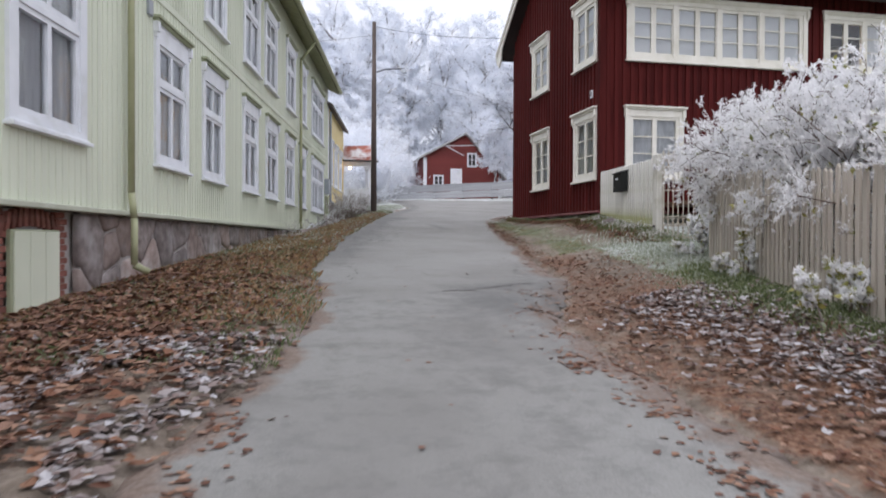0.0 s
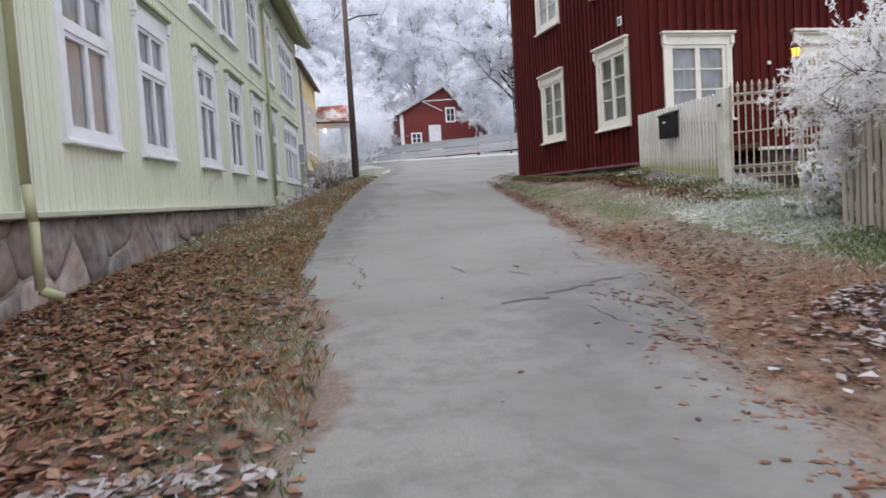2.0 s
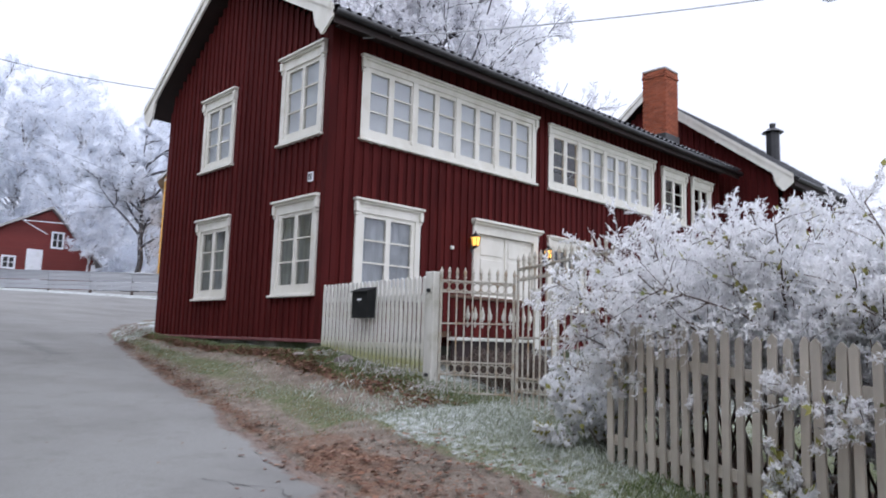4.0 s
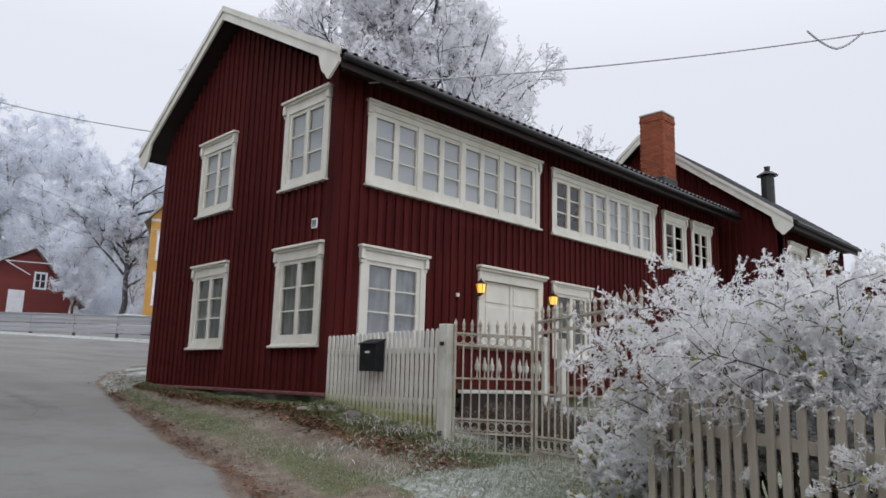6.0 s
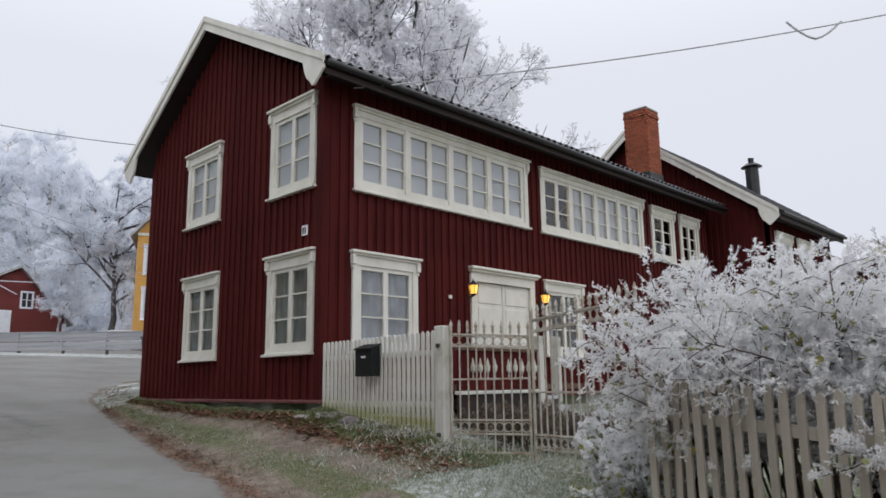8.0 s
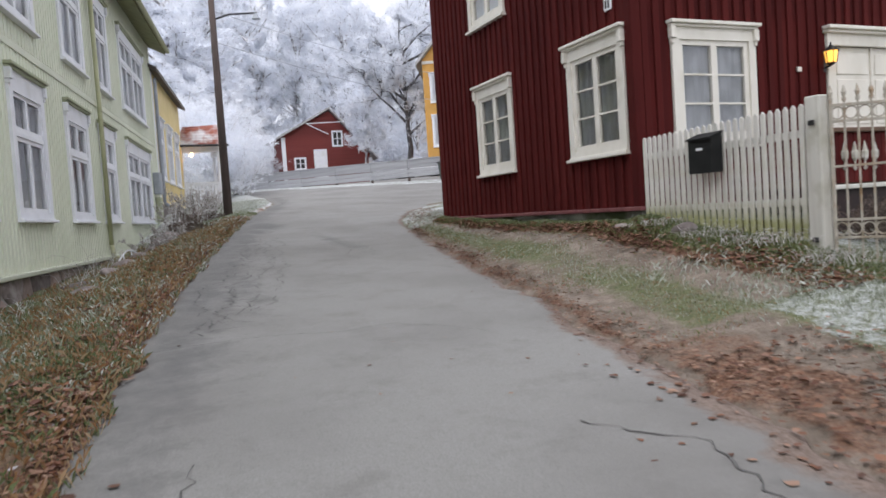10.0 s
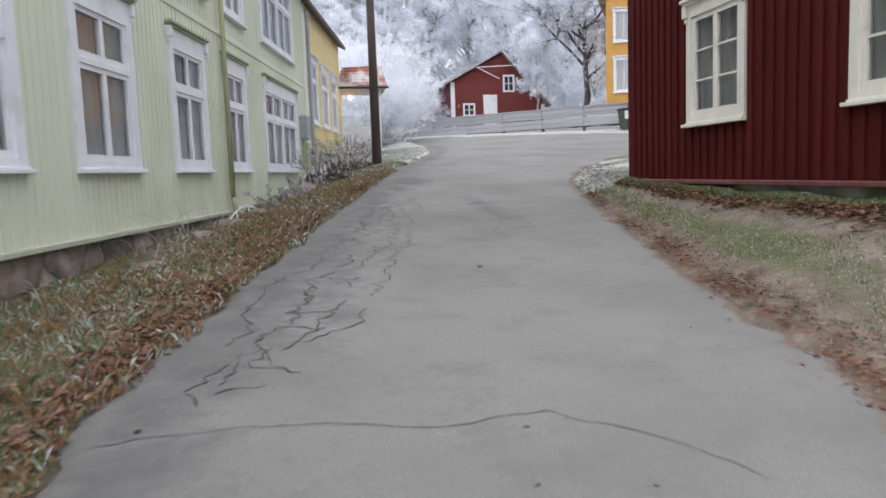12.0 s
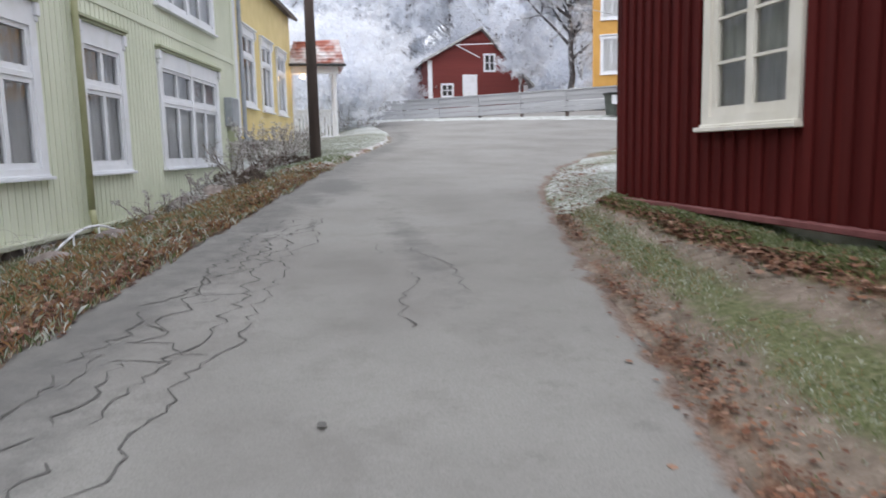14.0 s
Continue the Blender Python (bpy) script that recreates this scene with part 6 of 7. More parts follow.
for i in range(4):
    part("slat", boxes((0, 1.5, i * 0.11, i * 0.11 + 0.09, 0.43, 0.46)), BOARD_GREY, table)
    part("back_slat", boxes((0, 1.5, 0.46, 0.49, 0.55 + i * 0.1, 0.63 + i * 0.1)), BOARD_GREY, table)
for x in (0.08, 1.36):
    part("leg", boxes((x, x + 0.06, 0.02, 0.08, 0, 0.43)), BOARD_GREY, table)
    part("leg", boxes((x, x + 0.06, 0.40, 0.46, 0, 0.95)), BOARD_GREY, table)


# ---- frosted trees and shrubs ----
def norm(a):
    return a / np.maximum(np.linalg.norm(a, axis=-1, keepdims=True), 1e-9)


def sprout(rng, polys, k, lo, hi, ratio, angle, segs, rise, curl):
    """k side shoots on every branch; branches are arrays of points."""
    m, s, _ = polys.shape
    lengths = np.linalg.norm(np.diff(polys, axis=1), axis=2).sum(1)
    t = rng.uniform(lo, hi, (m, k))
    f = t * (s - 1)
    i = np.minimum(f.astype(int), s - 2)
    fr = (f - i)[..., None]
    row = np.arange(m)[:, None]
    p = polys[row, i] * (1 - fr) + polys[row, i + 1] * fr
    tan = norm(polys[row, i + 1] - polys[row, i])
    r = rng.normal(size=(m, k, 3))
    r -= (r * tan).sum(-1, keepdims=True) * tan
    ang = np.radians(angle) * rng.uniform(0.7, 1.3, (m, k, 1))
    d = norm(np.cos(ang) * tan + np.sin(ang) * norm(r))
    ln = (lengths[:, None] * ratio * (1.15 - 0.55 * t) * rng.uniform(0.7, 1.25, (m, k)))[..., None] / segs
    pts = [p]
    for _ in range(segs):
        d = norm(d + np.array([0, 0, rise]) + rng.normal(size=d.shape) * curl)
        pts.append(pts[-1] + d * ln)
    return np.stack(pts, 2).reshape(m * k, segs + 1, 3)


def limb_mesh(polys, r0, r1, sides):
    m, s, _ = polys.shape
    tan = norm(np.gradient(polys, axis=1))
    ref = np.where(np.abs(tan[..., 2:3]) > 0.9, np.array([1.0, 0, 0]), np.array([0, 0, 1.0]))
    a = norm(np.cross(tan, ref))
    b = np.cross(tan, a)
    r = np.linspace(1, 0, s)[None, :, None] * (np.asarray(r0).reshape(-1, 1, 1) - np.asarray(r1).reshape(-1, 1, 1)) + np.asarray(r1).reshape(-1, 1, 1)
    ang = 2 * np.pi * np.arange(sides) / sides
    v = polys[:, :, None] + r[..., None] * (np.cos(ang)[None, None, :, None] * a[:, :, None] + np.sin(ang)[None, None, :, None] * b[:, :, None])
    base = (np.arange(m) * s * sides)[:, None, None] + (np.arange(s - 1) * sides)[None, :, None] + np.arange(sides)[None, None, :]
    nxt = (np.arange(m) * s * sides)[:, None, None] + (np.arange(s - 1) * sides)[None, :, None] + ((np.arange(sides) + 1) % sides)[None, None, :]
    f = np.stack([base, nxt, nxt + sides, base + sides], -1).reshape(-1, 4)
    return v.reshape(-1, 3), f


def spike_mesh(rng, polys, n, length, width, forward=0.5):
    """Small frost needles along the twigs, a pair of triangles each."""
    m, s, _ = polys.shape
    f = rng.uniform(0.05, 1, (m, n)) * (s - 1)
    i = np.minimum(f.astype(int), s - 2)
    fr = (f - i)[..., None]
    row = np.arange(m)[:, None]
    p = polys[row, i] * (1 - fr) + polys[row, i + 1] * fr
    tan = norm(polys[row, i + 1] - polys[row, i])
    d = norm(tan * forward + rng.normal(size=(m, n, 3)) * 0.7)
    w = norm(np.cross(d, rng.normal(size=(m, n, 3)))) * width * rng.uniform(0.6, 1.3, (m, n, 1))
    L = length * rng.uniform(0.5, 1.4, (m, n, 1))
    v = np.stack([p, p + d * L * 0.45 + w, p + d * L, p + d * L * 0.45 - w], 2).reshape(-1, 3)
    k = np.arange(m * n)[:, None] * 4
    return v, np.concatenate([k, k + 1, k + 2, k + 3], 1)


def join(*pairs):
    vs, fs, off = [], [], 0
    for v, f in pairs:
        vs.append(v)
        fs.append(f + off)
        off += len(v)
    return np.concatenate(vs), np.concatenate(fs)


def quick_mesh(name, vf, mat):
    v, f = vf
    me = bpy.data.meshes.new(name)
    me.vertices.add(len(v))
    me.vertices.foreach_set("co", v.astype(np.float32).ravel())
    me.loops.add(f.size)
    me.loops.foreach_set("vertex_index", f.astype(np.int32).ravel())
    me.polygons.add(len(f))
    me.polygons.foreach_set("loop_start", np.arange(len(f), dtype=np.int32) * 4)
    me.update(calc_edges=True)
    me.materials.append(mat)
    return me


def frosted_tree(seed, height, label, m, k1=13, k2=8, k3=7, k4=4, spread=0.5, rise=0.12, needle=0.34, width=0.035, clear=0.22, droop=0.0, stout=0.016, frost=FROST_HAZED, bare=False):
    rng = np.random.default_rng(seed)
    z = np.linspace(0, 1, 9)
    trunk = np.stack([np.cumsum(rng.normal(0, 0.012, 9)) * height, np.cumsum(rng.normal(0, 0.012, 9)) * height, z * height * 0.8], 1)[None]
    trunk[0] -= trunk[0, 0]
    l1 = sprout(rng, trunk, k1, clear, 1.0, spread, 48, 6, rise, 0.13)
    l2 = sprout(rng, l1, k2, 0.2, 1.0, 0.5, 45, 4, rise * 0.6 - droop, 0.2)
    l3 = sprout(rng, l2, k3, 0.15, 1.0, 0.5, 45, 3, 0.05 - droop, 0.25)
    l4 = sprout(rng, l3, k4, 0.15, 1.0, 0.55, 45, 2, 0.0 - droop, 0.3)
    r = height * stout
    t = thing("frosted_tree", label, "tree", m, group="frosted trees")
    twigs = limb_mesh(l3, r * 0.075, r * 0.04, 3)
    dark = [limb_mesh(trunk, r, r * 0.25, 8), limb_mesh(l1, r * 0.42, r * 0.10, 6), limb_mesh(l2, r * 0.14, r * 0.05, 4)]
    white = [spike_mesh(rng, l2, 10, needle, width, 0.3), spike_mesh(rng, l3, 10, needle, width), spike_mesh(rng, l4, 7, needle, width)]
    if bare:
        # rime sits on the outer twigs only and leaves the limbs dark
        dark += [twigs]
        white = [limb_mesh(l4, r * 0.07, r * 0.05, 3), spike_mesh(rng, l3, 7, needle, width), spike_mesh(rng, l4, 8, needle, width)]
    else:
        white = [twigs] + white
    a = new("trunk", quick_mesh("trunk", join(*dark), BARK_DARK if bare else BARK))
    a.parent = t
    white = join(*white)
    c = new("crown", quick_mesh("crown", white, frost))
    c.parent = t
    return t


OLD = "tall broad hoar-frosted deciduous tree on the hillside"
kinds = [
    frosted_tree(1, 22, OLD, Matrix.Translation((14, 96, ground_z(14, 96) - 0.2))),
    frosted_tree(2, 24, OLD, Matrix.Translation((24, 99, ground_z(24, 99) - 0.2)), spread=0.42, rise=0.2),
    frosted_tree(3, 19, OLD, Matrix.Translation((32, 92, ground_z(32, 92) - 0.2)), spread=0.5),
    frosted_tree(4, 21, "slender drooping hoar-frosted birch", Matrix.Translation((4, 84, ground_z(4, 84) - 0.2)), spread=0.34, droop=0.22, rise=0.1),
]
rt = random.Random(21)
spots = [(8.5, 92, 3, 1.15), (-1, 90, 1, 1.1), (-8, 98, 0, 1.2), (10.5, 76, 3, 0.72), (6.0, 72, 3, 0.66), (13.0, 88, 3, 0.8), (19, 104, 1, 1.05), (28.5, 104, 0, 1.0), (37, 100, 1, 0.95), (43, 96, 2, 1.05), (50, 102, 0, 1.1), (57, 96, 1, 1.1), (-15, 92, 2, 1.2), (2, 108, 1, 1.25), (36, 84, 2, 0.8), (30, 80, 0, 0.62), (17, 112, 1, 1.15), (33, 112, 1, 1.15), (64, 104, 0, 1.2), (45, 112, 0, 1.2), (-24, 100, 0, 1.3), (9, 112, 0, 1.2), (40, 74, 2, 0.8), (47, 82, 0, 0.9), (72, 92, 2, 1.2), (24.5, 88, 2, 0.75), (16, 91, 3, 0.95), (20.5, 96, 2, 1.0), (26.5, 93, 0, 0.9), (12, 97, 0, 0.95)]
for x, y, k, s in spots:
    copy_thing(kinds[k], pose(x, y, ground_z(min(x, 60), min(y, 110)) - 0.2, 0, 0, rt.uniform(0, 360)) @ Matrix.Scale(s, 4))
frosted_tree(11, 13.0, "dark-trunked frosted tree beside the barn", Matrix.Translation((23.6, 66, 5.0)), spread=0.55, needle=0.24, k4=6, clear=0.26, rise=0.02, stout=0.021, bare=True)
frosted_tree(12, 7.0, "low frosted tree leaning over the barn corner", Matrix.Translation((22.3, 73.5, 6.0)), spread=0.75, needle=0.24, clear=0.15)
frosted_tree(5, 20.5, "great spreading frosted tree behind the red house", Matrix.Translation((27.2, 38.0, 3.6)), k1=24, k2=9, k3=10, k4=6, spread=0.68, rise=0.08, needle=0.22, width=0.045, clear=0.22, stout=0.014, frost=FROST_TREE, bare=True)


def frosted_shrub(name, seed, m, stems, tall, wide, needle, width, label, mat=FROST, group="frosted shrubs", k=(7, 5), lean=0.35, twig_mat=None):
    rng = np.random.default_rng(seed)
    base = np.concatenate([rng.uniform(-wide / 2, wide / 2, (stems, 2)), np.full((stems, 1), -0.05)], 1)
    d = norm(np.concatenate([base[:, :2] * lean / max(wide, 0.1) + rng.normal(0, 0.22, (stems, 2)), np.ones((stems, 1))], 1))
    pts = [base]
    for _ in range(6):
        d = norm(d + rng.normal(0, 0.12, d.shape) + np.array([0, 0, -0.03]))
        pts.append(pts[-1] + d * tall * rng.uniform(0.7, 1.15, (stems, 1)) / 6)
    st = np.stack(pts, 1)
    t1 = sprout(rng, st, k[0], 0.2, 1, 0.38, 42, 4, 0.02, 0.2)
    t2 = sprout(rng, t1, k[1], 0.1, 1, 0.5, 42, 2, 0.0, 0.25)
    t = thing(name, label, "shrub", m, group=group)
    a = new("stem", quick_mesh("stem", join(limb_mesh(st, 0.012, 0.004, 4), limb_mesh(t1, 0.005, 0.002, 3)), twig_mat or FROST_TWIG))
    a.parent = t
    tagged(a, "thin tangled stems", kind="stuff")
    b = new("frosted_crown", quick_mesh("frosted_crown", join(spike_mesh(rng, st, 40, needle, width), spike_mesh(rng, t1, 14, needle, width), spike_mesh(rng, t2, 10, needle, width)), mat))
    b.parent = t
    return t


# the hedge over the picket fence, a row of bushes
def hedge_bush(seed, x, y, stems, tall, wide, out):
    rng = np.random.default_rng(seed)
    z = 0.5 + 0.08 * (y - 8)
    base = np.stack([x + rng.uniform(-0.3, 0.6, stems), y + rng.uniform(-wide / 2, wide / 2, stems), np.full(stems, z)], 1)
    d = norm(np.stack([rng.normal(-0.02 - out, 0.17, stems), rng.normal(0, 0.20, stems), np.ones(stems)], 1))
    pts = [base]
    ln = tall * rng.uniform(0.72, 1.06, (stems, 1)) / 8
    for i in range(8):
        d = norm(d + rng.normal(0, 0.10, d.shape) + np.array([0.0, 0, -0.04 - 0.015 * i]))
        pts.append(pts[-1] + d * ln)
    st = np.stack(pts, 1)
    t1 = sprout(rng, st, 15, 0.42, 1, 0.27, 50, 4, -0.02, 0.22)
    t2 = sprout(rng, t1, 7, 0.1, 1, 0.42, 45, 2, 0.0, 0.28)
    o = np.array([x, y, z])
    t = thing("frosted_bush", "dense hoar-frosted hedge bush hanging over the fence", "bush", Matrix.Translation(o), group="hedge bushes")
    a = new("stem", quick_mesh("stem", join(limb_mesh(st - o, 0.015, 0.005, 4), limb_mesh(t1 - o, 0.006, 0.003, 3)), DARK_TWIG))
    a.parent = t
    b = new("frosted_twig", quick_mesh("frosted_twig", join(limb_mesh(t2 - o, 0.0045, 0.0025, 3), spike_mesh(rng, st[:, 3:] - o, 30, 0.03, 0.005), spike_mesh(rng, t1 - o, 36, 0.040, 0.008), spike_mesh(rng, t2 - o, 24, 0.038, 0.0075)), FROST))
    b.parent = t
    lv = spike_mesh(rng, t1[rng.choice(len(t1), 300)] - o, 3, 0.07, 0.022, 0.1)
    c = new("leaf_spray", quick_mesh("leaf_spray", lv, ROSE_LEAF))
    c.parent = t
    tagged(a, "dark stems furred with frost", kind="stuff")
    tagged(c, "sparse yellow-green leaves left on the twigs", kind="stuff")
    return t


for i, (hx, hy, st, tall, wide, out) in enumerate(((9.25, 12.25, 44, 2.5, 0.8, 0.02), (9.0, 11.5, 46, 2.7, 0.9, 0.02), (8.75, 10.6, 46, 2.65, 1.0, 0.03), (8.45, 9.6, 42, 2.55, 1.0, 0.03), (8.15, 8.6, 36, 2.35, 1.0, 0.02), (7.85, 7.6, 30, 2.2, 1.0, 0.02), (9.3, 13.15, 26, 1.5, 0.4, 0.0), (8.9, 13.5, 14, 0.75, 0.5, 0.05), (7.7, 10.9, 6, 0.7, 1.2, 0.0), (6.95, 8.3, 6, 0.7, 1.2, 0.05))):
    hedge_bush(40 + i, hx, hy, st, tall, wide, out)

# shrubs along the green house, by the yellow house and below the far fence
for i, (x, y, stems, tall, wide, nd) in enumerate(((4.5, 34.3, 16, 0.95, 0.9, 0.05), (4.85, 35.6, 18, 1.15, 1.0, 0.05), (5.15, 36.9, 18, 1.0, 0.9, 0.05), (5.5, 38.6, 14, 0.8, 0.9, 0.05), (4.0, 32.3, 14, 0.5, 0.8, 0.04), (3.5, 30.2, 12, 0.45, 0.8, 0.04))):
    frosted_shrub("frosted_shrub", 70 + i, Matrix.Translation((x, y, ground_z(x, y))), stems, tall, wide, nd, 0.007, "knee-high frosted shrub at the foot of the wall", mat=FROST_TWIG, k=(4, 3), lean=0.6, twig_mat=DARK_TWIG)
for i, (x, y, stems, tall, wide) in enumerate(((4.55, 33.0, 36, 0.30, 1.0), (5.3, 35.9, 36, 0.30, 1.2), (11.2, 16.3, 60, 0.6, 0.9), (11.7, 15.4, 60, 0.65, 1.0), (11.6, 17.2, 60, 0.55, 1.0))):
    frosted_shrub("dead_shrub", 170 + i, Matrix.Translation((x, y, ground_z(x, y))), stems, tall, wide, 0.035, 0.004, "low tangle of brown dead stems touched with frost", mat=DARK_TWIG, group="dead stems", k=(6, 4), lean=0.7, twig_mat=DARK_TWIG)
for i, (x, y, stems, tall, wide) in enumerate(((7.7, 53.0, 46, 3.4, 2.6), (6.4, 56.0, 46, 5.2, 3.2), (9.0, 64.5, 40, 3.4, 3.0), (4.6, 60, 46, 6.5, 3.5), (8.0, 68.0, 44, 6.0, 4.0))):
    frosted_shrub("frosted_shrub", 90 + i, Matrix.Translation((x, y, ground_z(x, y) - 0.1)), stems, tall, wide, 0.22, 0.028, "tall hoar-frosted thicket beside the far fence", lean=0.5, mat=FROST_HAZED)

thicket = frosted_shrub("frosted_thicket", 120, Matrix.Translation((28.0, 86.0, ground_z(28, 86) - 0.2)), 60, 6.0, 7.0, 0.34, 0.05, "dense frosted undergrowth below the trees", mat=FROST_HAZED, lean=0.6, group="frosted thickets")
for i, (x, y, s) in enumerate(((13.5, 83, 0.8), (15.5, 89, 0.9), (8.5, 82, 0.9), (35, 87, 1.0), (42, 90, 1.2), (50, 90, 1.2), (58, 92, 1.3), (66, 94, 1.4), (12, 87, 0.9), (4, 90, 1.2), (-4, 92, 1.3), (-12, 94, 1.4), (20, 93, 1.0), (26, 95, 1.2), (34, 97, 1.3), (46, 99, 1.4), (10, 99, 1.3), (31, 74, 0.55), (36, 76, 0.6), (28, 70, 0.45))):
    copy_thing(thicket, pose(x, y, ground_z(min(x, 60), y) - 0.2, 0, 0, 40 * i) @ Matrix.Scale(s, 4))


def tuft(name, seed, x, y, count, tall, wide, mat, label, lean=0.35):
    """An upright clump of curved grass blades."""
    rng = np.random.default_rng(seed)
    b = np.stack([rng.normal(0, wide / 3, count), rng.normal(0, wide / 3, count), np.zeros(count)], 1)
    dr = norm(np.stack([rng.normal(0, lean, count), rng.normal(0, lean, count), np.ones(count)], 1))
    h = tall * rng.uniform(0.5, 1.1, (count, 1)) / 6
    pts = [b]
    for i in range(6):
        dr = norm(dr + np.array([0, 0, -0.09 * i]) + dr * np.array([0.16, 0.16, 0]) * i)
        pts.append(pts[-1] + dr * h)
    ob = new(name, quick_mesh(name, limb_mesh(np.stack(pts, 1), 0.0035, 0.0012, 3), mat))
    ob.location = (x, y, ground_z(x, y) - 0.01)
    return tagged(ob, label, "grass", group="grass tufts", kind="stuff")


for i, (x, y, c, h, w) in enumerate(((2.35, 25.3, 26, 0.85, 0.4), (2.65, 27.0, 22, 0.8, 0.4), (2.2, 24.2, 20, 0.5, 0.5), (1.9, 21.6, 22, 0.4, 0.6), (3.3, 30.4, 24, 0.45, 0.7), (1.3, 18.8, 26, 0.35, 0.6), (9.45, 17.3, 150, 0.22, 0.8), (9.42, 18.2, 130, 0.20, 0.8), (9.42, 16.6, 130, 0.22, 0.6), (9.45, 19.0, 90, 0.16, 0.6))):
    tuft("frosted_grass_tuft", 200 + i, x, y, c, h, w, FROST_TWIG if y > 20 or i > 5 else STRAW, "long pale frosted grass clump by the wall")

# boulders at the foot of the green wall and below the yellow house
for i, (x, y, r) in enumerate(((2.4, 22.9, 0.30), (2.2, 24.1, 0.26), (2.75, 25.2, 0.32), (2.9, 26.6, 0.27), (3.2, 28.0, 0.33), (3.4, 29.2, 0.25), (3.75, 30.9, 0.42), (4.05, 32.2, 0.45), (4.35, 33.4, 0.40), (4.3, 34.6, 0.4), (4.6, 36.0, 0.42), (4.9, 37.6, 0.45), (5.2, 39.2, 0.4), (5.5, 40.6, 0.42), (9.25, 19.6, 0.18), (9.42, 18.6, 0.22))):
    bm = bmesh.new()
    bmesh.ops.create_icosphere(bm, subdivisions=3, radius=r * 0.8)
    for v in bm.verts:
        v.co += 0.42 * r * Vector(noise.noise_vector(v.co * 0.8 / r + Vector((i * 7.3, 0.4, 0.2))))
        v.co.z *= 0.72
    solid("boulder", bm, STONE, "grey lichen-frosted boulder in the verge", "stone", group="verge boulders", m=Matrix.Translation((x, y, ground_z(x, y) - r * 0.2)), smooth=True)

# a small bent white garden hoop lying against the foundation
hoop = [(2.72 + 0.5 * t, 26.9 + 1.9 * t, 1.55 + 0.06 * t + 0.28 * math.sin(math.pi * min(1, max(0, t)))) for t in [k / 10 for k in range(11)]]
bm = bmesh.new()
for p, q in zip(hoop[:-1], hoop[1:]):
    tube(bm, p, q, 0.018, 0.018, 6)
for k in (3, 6):
    tube(bm, hoop[k], (hoop[k][0], hoop[k][1], 1.5), 0.014, 0.014, 6)
solid("garden_hoop", bm, WHITE, "bent white metal garden hoop lying by the foundation", "hoop", smooth=True)

# ---- cracks in the asphalt ----
crack_rng = random.Random(33)
crack_v, crack_f = [], []


def crack(points, w, wander=0.05, step=0.07):
    """A dark wandering seam, lying just proud of the asphalt."""
    line = []
    for (x0, y0), (x1, y1) in zip(points[:-1], points[1:]):
        n = max(2, int(math.hypot(x1 - x0, y1 - y0) / step))
        for i in range(n):
            t = i / n
            line.append((x0 + (x1 - x0) * t, y0 + (y1 - y0) * t))
    off = 0.0
    prev = None
    for i, (x, y) in enumerate(line):
        off += crack_rng.uniform(-wander, wander)
        off *= 0.8
        j = min(i + 1, len(line) - 1)
        k = max(i - 1, 0)
        dx, dy = line[j][0] - line[k][0], line[j][1] - line[k][1]
        d = math.hypot(dx, dy) or 1
        nx_, ny_ = -dy / d, dx / d
        ww = w * crack_rng.uniform(0.15, 0.85)
        a = (x + nx_ * (off - ww), y + ny_ * (off - ww))
        b = (x + nx_ * (off + ww), y + ny_ * (off + ww))
        ids = []
        for px_, py_ in (a, b):
            crack_v.append((px_, py_, road_z(px_, py_) + 0.012 * noise.noise((px_ * 1.2, py_ * 0.8, 1)) + 0.006))
            ids.append(len(crack_v) - 1)
        if prev and not (wander > 0.06 and noise.noise((x * 2.1, y * 2.1, w * 90)) > 0.42):
            crack_f.append((prev[0], prev[1], ids[1], ids[0]))
        prev = ids


crack([(4.12, 12.12), (4.65, 12.14)], 0.045)
crack([(4.62, 12.34), (5.1, 12.5), (5.3, 12.72), (5.6, 12.78)], 0.05)
crack([(4.2, 14.0), (4.35, 13.6)], 0.02)
crack([(4.65, 13.5), (4.85, 13.2)], 0.02)
crack([(4.9, 12.3), (5.2, 11.6), (5.5, 11.0), (5.45, 10.2)], 0.014, 0.09)
crack([(5.2, 12.2), (5.5, 11.7), (5.9, 11.3)], 0.012, 0.09)
crack([(4.7, 11.9), (4.95, 11.1), (5.1, 10.3)], 0.011, 0.09)
crack([(3.1, 18.0), (3.84, 18.13), (4.7, 17.89), (5.3, 17.95), (5.73, 17.59), (5.95, 17.1)], 0.006, 0.03)
for k in range(4):
    o = k * 0.27
    crack([(3.55 + o * 0.6, 18.4 + o), (3.75 + o, 19.9), (4.05 + o, 21.4), (4.35 + o, 22.6), (4.75 + o * 0.8, 24.2), (5.15 + o * 0.6, 25.9), (5.5 + o * 0.5, 27.2)], 0.017 - 0.002 * k, 0.095)
for k in range(22):
    y = 18.6 + k * 0.38
    x = 3.75 + (y - 19) * 0.21
    crack([(x, y), (x + crack_rng.uniform(-0.1, 0.6), y + crack_rng.uniform(-0.5, 0.6))], 0.011, 0.08)
crack([(6.7, 25.2), (6.95, 24.2), (7.0, 23.2)], 0.011, 0.07)
crack([(6.4, 25.5), (6.55, 24.0), (6.3, 22.6)], 0.009, 0.07)
crack([(5.4, 15.0), (5.7, 14.4), (5.6, 13.8), (5.9, 13.2)], 0.012, 0.08)
crack([(3.3, 15.4), (3.2, 14.4), (3.0, 13.2)], 0.012, 0.08)
tagged(new("asphalt_crack", raw("asphalt_crack", crack_v, crack_f, CRACK)), "dark wandering cracks in the asphalt", "crack", kind="stuff")
